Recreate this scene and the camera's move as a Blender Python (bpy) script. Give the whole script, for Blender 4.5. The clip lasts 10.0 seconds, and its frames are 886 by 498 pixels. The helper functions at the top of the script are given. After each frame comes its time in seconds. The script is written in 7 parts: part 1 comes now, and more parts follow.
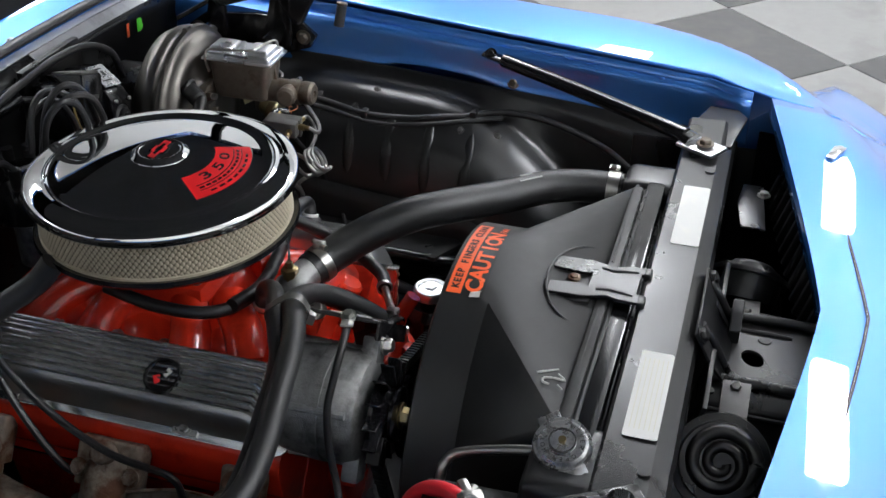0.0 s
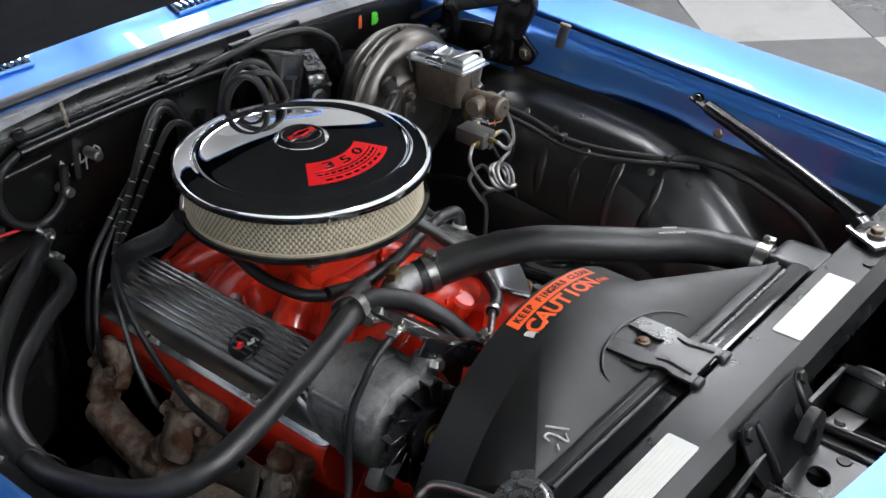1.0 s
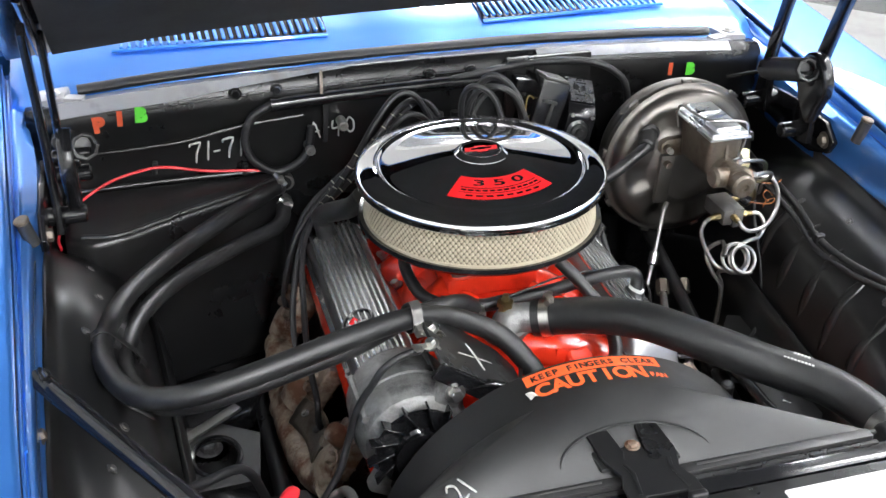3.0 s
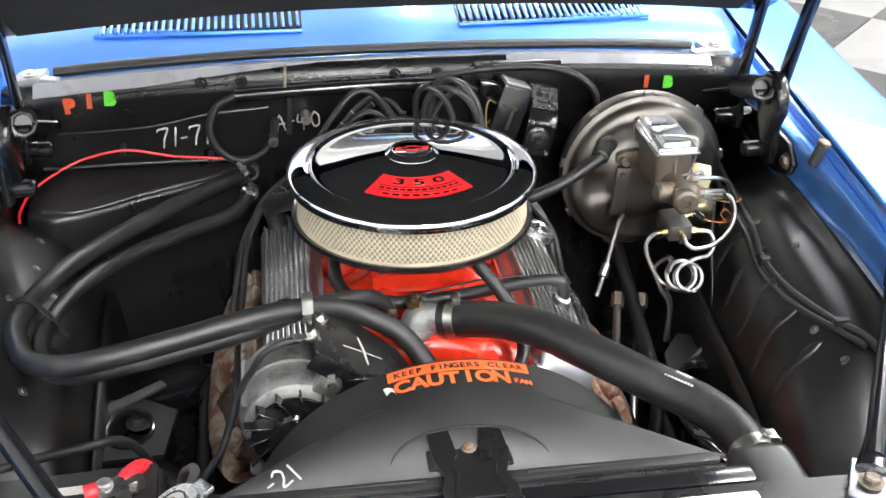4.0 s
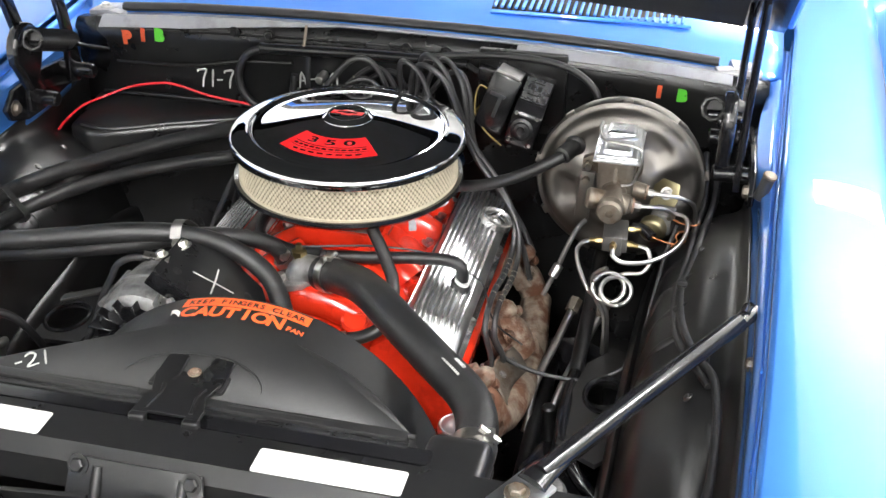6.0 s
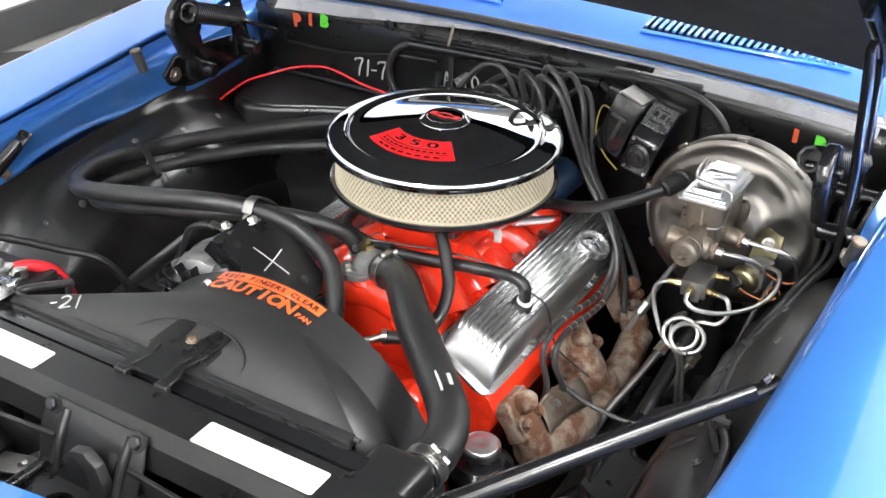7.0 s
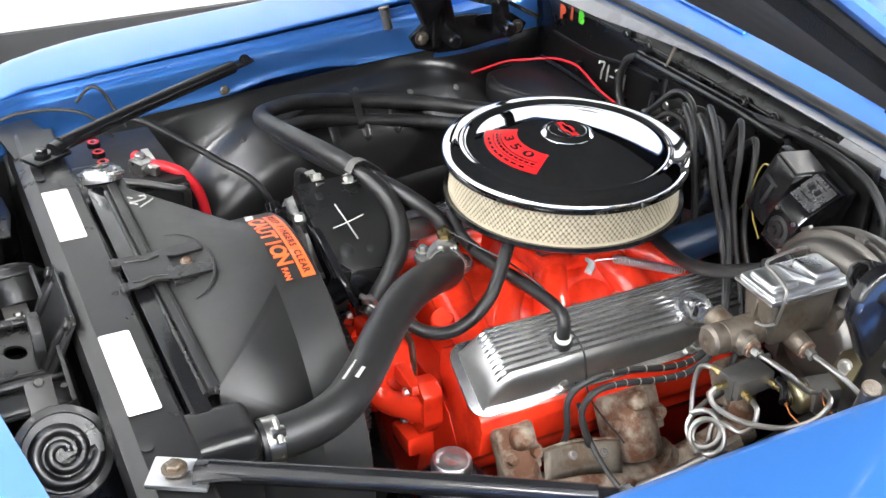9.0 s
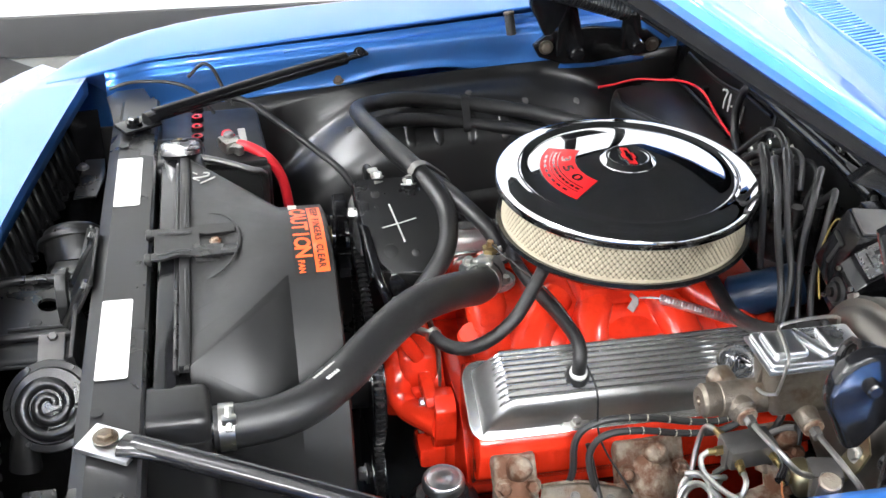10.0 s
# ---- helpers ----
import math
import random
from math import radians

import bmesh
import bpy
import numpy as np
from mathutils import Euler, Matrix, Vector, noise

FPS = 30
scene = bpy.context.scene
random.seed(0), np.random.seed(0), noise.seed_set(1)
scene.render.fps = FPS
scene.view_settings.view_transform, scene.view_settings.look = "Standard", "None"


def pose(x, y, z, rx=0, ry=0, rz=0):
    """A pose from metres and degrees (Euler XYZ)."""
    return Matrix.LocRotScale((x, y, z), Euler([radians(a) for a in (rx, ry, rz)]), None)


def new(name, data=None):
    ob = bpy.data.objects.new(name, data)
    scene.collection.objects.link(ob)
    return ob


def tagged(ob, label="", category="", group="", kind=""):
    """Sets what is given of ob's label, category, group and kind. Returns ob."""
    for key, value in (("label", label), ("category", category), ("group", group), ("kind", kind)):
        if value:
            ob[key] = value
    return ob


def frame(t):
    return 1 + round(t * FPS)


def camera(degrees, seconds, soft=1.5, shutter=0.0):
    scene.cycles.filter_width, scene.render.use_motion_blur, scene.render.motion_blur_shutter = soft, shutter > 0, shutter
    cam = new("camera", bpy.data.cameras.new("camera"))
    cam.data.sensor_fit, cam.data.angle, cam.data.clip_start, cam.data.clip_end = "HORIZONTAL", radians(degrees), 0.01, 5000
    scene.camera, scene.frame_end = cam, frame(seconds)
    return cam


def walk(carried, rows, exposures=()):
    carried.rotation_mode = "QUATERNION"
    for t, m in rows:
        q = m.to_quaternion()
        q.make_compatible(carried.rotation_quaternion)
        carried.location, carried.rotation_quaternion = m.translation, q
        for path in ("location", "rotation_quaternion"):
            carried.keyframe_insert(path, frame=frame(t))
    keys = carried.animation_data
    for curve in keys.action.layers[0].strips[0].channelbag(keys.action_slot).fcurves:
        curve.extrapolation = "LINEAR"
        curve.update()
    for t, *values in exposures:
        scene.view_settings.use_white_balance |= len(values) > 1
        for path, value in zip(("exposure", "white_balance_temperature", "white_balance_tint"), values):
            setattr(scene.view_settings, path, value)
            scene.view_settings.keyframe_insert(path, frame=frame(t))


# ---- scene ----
cam = camera(42.3, 10.0)
BASE = pose(-1.1616, -0.1745, 1.6193, -32.395, -0.218, -73.19)
METRES = 3.32
ROWS = [
    (0.0, 0.0, 0.0, 0.0, 0.0, 0.0, -0.0),
    (0.5, 0.0549, 0.0095, 0.005, 9.95, -0.21, -6.35),
    (1.0, 0.1078, 0.0255, 0.0144, 19.56, -1.21, -11.91),
    (1.5, 0.1569, 0.0476, 0.0286, 28.4, -2.45, -16.77),
    (2.0, 0.1953, 0.0721, 0.0442, 36.62, -4.86, -20.92),
    (2.5, 0.2241, 0.0976, 0.0597, 45.34, -8.07, -24.62),
    (4.0, 0.2965, 0.1851, 0.117, 60.62, -14.64, -29.48),
    (4.5, 0.3224, 0.2227, 0.1408, 63.09, -15.72, -29.98),
    (5.0, 0.3438, 0.2658, 0.1672, 68.22, -18.18, -31.02),
    (5.5, 0.3598, 0.3044, 0.191, 75.85, -22.34, -32.39),
    (7.0, 0.3499, 0.4341, 0.2743, 107.09, -39.15, -32.0),
    (7.5, 0.3326, 0.4772, 0.3021, 116.91, -44.42, -30.39),
    (8.0, 0.306, 0.5153, 0.3265, 125.6, -48.78, -28.19),
    (8.5, 0.2718, 0.5503, 0.3489, 134.02, -52.67, -25.62),
    (9.0, 0.2342, 0.5789, 0.3673, 142.47, -56.19, -22.51),
    (9.5, 0.1934, 0.5998, 0.3807, 150.06, -58.87, -18.91),
    (10.0, 0.1516, 0.6159, 0.3924, 156.69, -60.89, -15.28),
]
EXPOSURES = [(0, -1.15, 6000, 10), (0.5, -1.0, 6000, 10), (1, -0.80, 6000, 10), (2.5, -0.28, 6050, 10), (4, 0.12, 6300, 10), (5, 0.06, 6400, 10), (5.5, -0.04, 6400, 10), (7, 0.08, 6300, 10), (8, 0.18, 6250, 10), (10, 0.18, 6150, 10)]
walk(cam, [(t, BASE @ pose(METRES * x, METRES * y, METRES * z, 90 + pitch, roll, yaw)) for t, x, y, z, yaw, pitch, roll in ROWS],
     exposures=EXPOSURES)

# ---------------------------------------------------------------- world and light
world = bpy.data.worlds.new("showroom_air")
scene.world = world
world.use_nodes = True
world.node_tree.nodes["Background"].inputs[0].default_value = (0.9, 0.95, 1.0, 1)
world.node_tree.nodes["Background"].inputs[1].default_value = 0.15
LAMP = 115.0

# ---------------------------------------------------------------- tools
BASES = {}


def thing(name, base, label="", category="", group="", kind=""):
    ob = new(name)
    ob.empty_display_size = 0.03
    ob.location = base
    BASES[ob] = Vector(base)
    return tagged(ob, label, category, group, kind)


def finish(bm, name, material, sharp=38):
    bmesh.ops.recalc_face_normals(bm, faces=bm.faces)
    me = bpy.data.meshes.new(name)
    for f in bm.faces:
        f.smooth = True
    bm.to_mesh(me)
    bm.free()
    me.set_sharp_from_angle(angle=radians(sharp))
    me.materials.append(material)
    return me


def part(name, bm, material, parent=None, label="", category="", group="", kind="", sharp=38):
    ob = new(name, finish(bm, name, material, sharp))
    if parent is not None:
        ob.parent = parent
        ob.matrix_parent_inverse = Matrix.Translation(-BASES.get(parent, Vector((0, 0, 0))))
    return tagged(ob, label, category, group, kind)


def solid(ob, t, offset=-1):
    m = ob.modifiers.new("thickness", "SOLIDIFY")
    m.thickness, m.offset = t, offset
    return ob


def box(c, s, rot=(0, 0, 0), bevel=0.0, bm=None, seg=2):
    """A box of size s about c, its edges rounded."""
    own = bmesh.new()
    bmesh.ops.create_cube(own, size=1.0)
    bmesh.ops.scale(own, vec=s, verts=own.verts)
    if bevel:
        bmesh.ops.bevel(own, geom=own.edges[:], offset=bevel, segments=seg, affect="EDGES", profile=0.6)
    bmesh.ops.transform(own, matrix=pose(*c, *rot), verts=own.verts)
    return join(bm, own)


def join(bm, own):
    if bm is None:
        return own
    me = bpy.data.meshes.new("tmp")
    own.to_mesh(me)
    own.free()
    bm.from_mesh(me)
    bpy.data.meshes.remove(me)
    return bm


def along(p0, p1):
    """A matrix whose z runs from p0 to p1."""
    d = Vector(p1) - Vector(p0)
    return Matrix.Translation(p0) @ d.to_track_quat("Z", "Y").to_matrix().to_4x4()


def turned(profile, m=None, seg=32, bm=None, close=True):
    """A body of revolution about z from (radius, height) pairs, placed by m."""
    own = bmesh.new()
    rings = []
    for r, z in profile:
        if r < 1e-6:
            rings.append([own.verts.new((0, 0, z))])
        else:
            rings.append([own.verts.new((r * math.cos(a), r * math.sin(a), z)) for a in (2 * math.pi * i / seg for i in range(seg))])
    for a, b in zip(rings, rings[1:]):
        for i in range(seg):
            j = (i + 1) % seg
            if len(a) == 1 and len(b) == 1:
                continue
            if len(a) == 1:
                own.faces.new((a[0], b[i], b[j]))
            elif len(b) == 1:
                own.faces.new((a[i], b[0], a[j]))
            else:
                own.faces.new((a[i], b[i], b[j], a[j]))
    if close:
        for ring in (rings[0], rings[-1]):
            if len(ring) > 2:
                own.faces.new(ring)
    if m is not None:
        bmesh.ops.transform(own, matrix=m, verts=own.verts)
    return join(bm, own)


def rod(p0, p1, r, r1=None, seg=16, bm=None, bevel=0.0):
    n = (Vector(p1) - Vector(p0)).length
    r1 = r if r1 is None else r1
    b = min(bevel, n * 0.4, r * 0.5)
    prof = [(0, 0), (r - b, 0), (r, b), (r1, n - b), (r1 - b, n), (0, n)] if b else [(0, 0), (r, 0), (r1, n), (0, n)]
    return turned(prof, along(p0, p1), seg, bm, close=False)


def spline(points, steps=8):
    """Catmull-Rom points through the given ones."""
    p = [Vector(q) for q in points]
    if len(p) < 3:
        return p
    p = [p[0] * 2 - p[1]] + p + [p[-1] * 2 - p[-2]]
    out = []
    for a, b, c, d in zip(p, p[1:], p[2:], p[3:]):
        for k in range(steps):
            t = k / steps
            out.append(0.5 * (2 * b + (c - a) * t + (2 * a - 5 * b + 4 * c - d) * t * t + (3 * b - a - 3 * c + d) * t ** 3))
    out.append(p[-2])
    return out


def tube(points, r, seg=12, steps=8, bm=None, flat=1.0, smooth=True, radii=None):
    """A round bar or hose through the points."""
    own = bmesh.new()
    pts = spline(points, steps) if smooth else [Vector(q) for q in points]
    n = len(pts)
    side = None
    rings = []
    for i, p in enumerate(pts):
        d = (pts[min(i + 1, n - 1)] - pts[max(i - 1, 0)]).normalized()
        if side is None:
            side = d.cross(Vector((0, 0, 1)))
            if side.length < 0.05:
                side = d.cross(Vector((1, 0, 0)))
        side = (side - d * side.dot(d)).normalized()
        up = side.cross(d)
        q = r if radii is None else r * np.interp(i / (n - 1), np.linspace(0, 1, len(radii)), radii)
        rings.append([own.verts.new(p + side * math.cos(a) * q + up * math.sin(a) * q * flat) for a in (2 * math.pi * k / seg for k in range(seg))])
    for a, b in zip(rings, rings[1:]):
        for k in range(seg):
            own.faces.new((a[k], a[(k + 1) % seg], b[(k + 1) % seg], b[k]))
    own.faces.new(rings[0])
    own.faces.new(rings[-1])
    return join(bm, own)


def prism(poly, h, m=None, bevel=0.0, bm=None, seg=2, holes=()):
    """A flat outline in x, y, given thickness h along z, placed by m."""
    own = bmesh.new()
    verts = [own.verts.new((x, y, 0)) for x, y in poly]
    face = own.faces.new(verts)
    got = bmesh.ops.extrude_face_region(own, geom=[face])
    bmesh.ops.translate(own, vec=(0, 0, h), verts=[v for v in got["geom"] if isinstance(v, bmesh.types.BMVert)])
    if bevel:
        bmesh.ops.bevel(own, geom=own.edges[:], offset=bevel, segments=seg, affect="EDGES", profile=0.6)
    if m is not None:
        bmesh.ops.transform(own, matrix=m, verts=own.verts)
    return join(bm, own)


def sheet(f, us, vs, bm=None):
    """A surface of points f(u, v)."""
    own = bmesh.new()
    rows = [[own.verts.new(f(u, v)) for v in vs] for u in us]
    for a, b in zip(rows, rows[1:]):
        for i in range(len(vs) - 1):
            own.faces.new((a[i], a[i + 1], b[i + 1], b[i]))
    bmesh.ops.remove_doubles(own, verts=own.verts, dist=1e-6)
    return join(bm, own)


def circle(r, n, cx=0.0, cy=0.0, a0=0.0, a1=360.0):
    full = abs(a1 - a0 - 360) < 1e-6
    return [(cx + r * math.cos(radians(a0 + (a1 - a0) * i / (n if full else n - 1))), cy + r * math.sin(radians(a0 + (a1 - a0) * i / (n if full else n - 1)))) for i in range(n)]


def rounded(w, h, r, n=4):
    """A rounded rectangle's outline about the origin."""
    out = []
    for cx, cy, a in ((w / 2 - r, h / 2 - r, 0), (-w / 2 + r, h / 2 - r, 90), (-w / 2 + r, -h / 2 + r, 180), (w / 2 - r, -h / 2 + r, 270)):
        out += circle(r, n, cx, cy, a, a + 90)
    return out


def bolt_head(p, axis=(0, 0, 1), r=0.007, h=0.006, bm=None, washer=True):
    """A hexagon head with a washer under it."""
    p, axis = Vector(p), Vector(axis).normalized()
    own = bmesh.new()
    if washer:
        rod(p, p + axis * 0.0018, r * 1.45, seg=16, bm=own)
    turned([(0, 0), (r, 0), (r, h * 0.75), (r * 0.8, h), (0, h)], along(p + axis * 0.0012, p + axis), 6, own, close=False)
    return join(bm, own)


def lerp_table(x, table):
    xs, ys = zip(*table)
    return float(np.interp(x, xs, ys))


def text_mesh(body, size, m, depth=0.0004, align="CENTER", bold=0.0):
    """Letters of the built-in font as a mesh."""
    cu = bpy.data.curves.new("letters", "FONT")
    cu.body, cu.size, cu.align_x, cu.align_y, cu.extrude = body, size, align, "CENTER", depth
    cu.resolution_u, cu.offset = 3, bold
    tmp = new("letters", cu)
    dg = bpy.context.evaluated_depsgraph_get()
    me = bpy.data.meshes.new_from_object(tmp.evaluated_get(dg))
    bpy.data.objects.remove(tmp)
    bm = bmesh.new()
    bm.from_mesh(me)
    bpy.data.meshes.remove(me)
    bmesh.ops.transform(bm, matrix=m, verts=bm.verts)
    return bm


def holed_plate(corners, centre, rx, ry, t, m, turn=0.0, n=32):
    """A plate with straight sides and an oval hole through it, t thick along z, placed by m."""
    own = bmesh.new()
    ring, edge = [], []
    k = len(corners)
    for i in range(n):
        a = 2 * math.pi * i / n
        c, s_ = math.cos(a), math.sin(a)
        u = Vector((centre[0] + rx * c * math.cos(turn) - ry * s_ * math.sin(turn), centre[1] + rx * c * math.sin(turn) + ry * s_ * math.cos(turn)))
        d = Vector((u.x - centre[0], u.y - centre[1])).normalized()
        far = 1e9
        for j in range(k):
            p, q = Vector(corners[j]), Vector(corners[(j + 1) % k])
            e = q - p
            det = d.x * -e.y + d.y * e.x
            if abs(det) < 1e-9:
                continue
            w = p - Vector(centre)
            l = (w.x * -e.y + w.y * e.x) / det
            f = (d.x * w.y - d.y * w.x) / det
            if l > 0 and -1e-6 <= f <= 1 + 1e-6:
                far = min(far, l)
        ring.append(u)
        edge.append(Vector(centre) + d * far)
    for cx, cy in corners:
        j = min(range(n), key=lambda i: (edge[i] - Vector((cx, cy))).length)
        edge[j] = Vector((cx, cy))
    rows = [[own.verts.new((q.x, q.y, z)) for q in loop] for loop, z in ((ring, 0), (edge, 0), (edge, t), (ring, t))]
    for a, b in zip(rows, rows[1:] + rows[:1]):
        for i in range(n):
            j = (i + 1) % n
            own.faces.new((a[i], a[j], b[j], b[i]))
    bmesh.ops.transform(own, matrix=m, verts=own.verts)
    return own

# ---------------------------------------------------------------- materials
def material(name, color, rough=0.5, metal=0.0, vary=0.15, grain=60.0, bump=0.0, bump_scale=300.0, coat=0.0, dark=None, spots=0.0, spot_scale=9.0, spec=0.5, rough_vary=0.12, coat_rough=0.04, aniso=0.0):
    """A surface with colour that varies at two scales, wear in its gloss, and fine relief."""
    mt = bpy.data.materials.new(name)
    mt.use_nodes = True
    nt = mt.node_tree
    b = nt.nodes["Principled BSDF"]
    b.inputs["Metallic"].default_value = metal
    b.inputs["Coat Weight"].default_value = coat
    b.inputs["Coat Roughness"].default_value = coat_rough
    b.inputs["Specular IOR Level"].default_value = spec
    geo = nt.nodes.new("ShaderNodeTexCoord")
    fine = nt.nodes.new("ShaderNodeTexNoise")
    fine.inputs["Scale"].default_value, fine.inputs["Detail"].default_value = grain, 6
    wide = nt.nodes.new("ShaderNodeTexNoise")
    wide.inputs["Scale"].default_value, wide.inputs["Detail"].default_value, wide.inputs["Roughness"].default_value = spot_scale, 5, 0.62
    for n in (fine, wide):
        nt.links.new(geo.outputs["Object"], n.inputs["Vector"])
    mix = nt.nodes.new("ShaderNodeMix")
    mix.data_type = "RGBA"
    lo = tuple(c * (1 - vary) for c in color)
    hi = tuple(min(1, c * (1 + vary)) for c in color)
    mix.inputs["A"].default_value, mix.inputs["B"].default_value = (*lo, 1), (*hi, 1)
    nt.links.new(fine.outputs["Fac"], mix.inputs["Factor"])
    out = mix.outputs["Result"]
    if dark is not None:
        ramp = nt.nodes.new("ShaderNodeValToRGB")
        ramp.color_ramp.elements[0].position, ramp.color_ramp.elements[1].position = 0.62 - spots * 0.3, 0.72 - spots * 0.2
        nt.links.new(wide.outputs["Fac"], ramp.inputs["Fac"])
        second = nt.nodes.new("ShaderNodeMix")
        second.data_type = "RGBA"
        second.inputs["B"].default_value = (*dark, 1)
        nt.links.new(out, second.inputs["A"])
        nt.links.new(ramp.outputs["Color"], second.inputs["Factor"])
        out = second.outputs["Result"]
    nt.links.new(out, b.inputs["Base Color"])
    rr = nt.nodes.new("ShaderNodeMapRange")
    rr.inputs["From Min"].default_value, rr.inputs["From Max"].default_value = 0.3, 0.7
    rr.inputs["To Min"].default_value, rr.inputs["To Max"].default_value = max(0.02, rough - rough_vary * rough), min(1, rough + rough_vary * rough)
    nt.links.new(wide.outputs["Fac"], rr.inputs["Value"])
    nt.links.new(rr.outputs["Result"], b.inputs["Roughness"])
    if bump:
        bn = nt.nodes.new("ShaderNodeTexNoise")
        bn.inputs["Scale"].default_value, bn.inputs["Detail"].default_value = bump_scale, 4
        nt.links.new(geo.outputs["Object"], bn.inputs["Vector"])
        bp = nt.nodes.new("ShaderNodeBump")
        bp.inputs["Strength"].default_value, bp.inputs["Distance"].default_value = bump, 0.002
        nt.links.new(bn.outputs["Fac"], bp.inputs["Height"])
        nt.links.new(bp.outputs["Normal"], b.inputs["Normal"])
    return mt


def lamp_material(name, color, strength):
    mt = bpy.data.materials.new(name)
    mt.use_nodes = True
    nt = mt.node_tree
    nt.nodes.remove(nt.nodes["Principled BSDF"])
    em = nt.nodes.new("ShaderNodeEmission")
    em.inputs[0].default_value, em.inputs[1].default_value = (*color, 1), strength
    nt.links.new(em.outputs[0], nt.nodes["Material Output"].inputs[0])
    return mt


BLUE = material("metallic_blue_paint", (0.073, 0.262, 0.77), 0.37, 0.71, 0.05, 900, 0.0, coat=1.0, rough_vary=0.06, spec=0.0, coat_rough=0.015)
BLUE.node_tree.nodes["Principled BSDF"].inputs["Coat IOR"].default_value = 1.95
SATIN = material("satin_black_paint", (0.009, 0.009, 0.0095), 0.31, 0, 0.3, 80, 0.035, 500, dark=(0.011, 0.0108, 0.0105), spots=0.35, spec=0.5, rough_vary=0.25)
PLASTIC = material("matt_black_moulding", (0.013, 0.013, 0.0133), 0.47, 0, 0.2, 120, 0.05, 900, dark=(0.015, 0.0147, 0.0145), spots=0.3, rough_vary=0.25)
GREYPAINT = material("grey_rail_paint", (0.34, 0.34, 0.345), 0.33, 0.3, 0.12, 30, 0.05, 200, dark=(0.24, 0.24, 0.24), spots=0.35, spot_scale=14)
LINERPAINT = material("inner_fender_black", (0.0075, 0.0075, 0.0078), 0.31, 0, 0.12, 50, 0.0, 400, spec=0.65, rough_vary=0.03, spot_scale=4)
GLOSSBLACK = material("gloss_black_paint", (0.008, 0.008, 0.009), 0.16, 0, 0.2, 80, 0.03, 300, rough_vary=0.3)
FIREWALL = material("firewall_black_paint", (0.005, 0.005, 0.0053), 0.28, 0, 0.2, 40, 0.025, 90, dark=(0.0065, 0.0065, 0.0065), spots=0.3, rough_vary=0.10, spec=0.4)
RUBBER = material("hose_rubber", (0.012, 0.012, 0.0125), 0.40, 0, 0.25, 200, 0.18, 1400, rough_vary=0.2, dark=(0.02, 0.02, 0.02), spots=0.3, spot_scale=25)
WIRE = material("wire_insulation", (0.012, 0.012, 0.013), 0.45, 0, 0.3, 60)
GREYWIRE = material("spark_lead_silicone", (0.026, 0.026, 0.027), 0.42, 0, 0.2, 60)
ORANGE = material("engine_orange_enamel", (0.76, 0.036, 0.011), 0.24, 0, 0.12, 30, 0.4, 55, coat=0.7, dark=(0.55, 0.022, 0.008), spots=0.2, spot_scale=14)
ALLOY = material("polished_cast_aluminium", (0.80, 0.80, 0.795), 0.24, 0.95, 0.05, 160, rough_vary=0.1)
CASTALLOY = material("satin_cast_aluminium", (0.50, 0.50, 0.495), 0.36, 0.95, 0.08, 160, rough_vary=0.1)
LIDMETAL = material("bright_zinc_plate", (0.80, 0.81, 0.83), 0.30, 1.0, 0.06, 120, rough_vary=0.15)
CHROMATE = material("yellow_chromate_plate", (0.27, 0.24, 0.145), 0.38, 1.0, 0.2, 60)
COPPERWIRE = material("orange_thin_insulation", (0.30, 0.10, 0.03), 0.5)
WORNSTEEL = material("worn_dark_steel", (0.17, 0.165, 0.16), 0.42, 0.8, 0.2, 60)
RAWALLOY = material("raw_cast_aluminium", (0.33, 0.33, 0.325), 0.48, 0.8, 0.25, 160, 0.6, 500, dark=(0.17, 0.17, 0.17), spots=0.45, spot_scale=30)
CHROME = material("chrome_plate", (0.88, 0.88, 0.89), 0.035, 1.0, 0.02, 60, 0.0, rough_vary=0.3)
ZINC = material("zinc_plate", (0.62, 0.61, 0.58), 0.3, 1.0, 0.15, 120, 0.1, 300, dark=(0.4, 0.39, 0.36), spots=0.2, spot_scale=60)
STEEL = material("bare_steel_line", (0.40, 0.392, 0.375), 0.38, 1.0, 0.15, 120)
RUST = material("rusted_cast_iron", (0.25, 0.205, 0.16), 0.68, 0.2, 0.45, 90, 0.8, 160, dark=(0.11, 0.046, 0.022), spots=0.65, spot_scale=30)
IRON = material("bare_cast_iron", (0.165, 0.142, 0.116), 0.46, 0.7, 0.25, 140, 0.4, 500, dark=(0.10, 0.070, 0.046), spots=0.3, spot_scale=24)
CAD = material("dull_cadmium_plate", (0.20, 0.188, 0.172), 0.42, 1.0, 0.06, 40, rough_vary=0.12, spot_scale=6)
DULLYELLOW = material("dull_yellow_insulation", (0.25, 0.18, 0.05), 0.5)
BRASS = material("brass_fitting", (0.34, 0.265, 0.13), 0.32, 1.0, 0.2, 120)
PAPER = material("white_paper_label", (0.68, 0.68, 0.655), 0.6, 0, 0.04, 40, dark=(0.72, 0.71, 0.66), spots=0.2, spot_scale=20)
INK = material("grey_label_print", (0.62, 0.60, 0.48), 0.6, 0, 0.1, 40)
CHALK = material("white_paint_pen", (0.48, 0.48, 0.46), 0.8, 0, 0.25, 400)
REDDECAL = material("red_foil_decal", (0.72, 0.016, 0.02), 0.3, 0, 0.08, 40)
ORANGEDECAL = material("orange_warning_sticker", (0.95, 0.13, 0.03), 0.4, 0, 0.06, 60, dark=(0.85, 0.2, 0.1), spots=0.2, spot_scale=50)
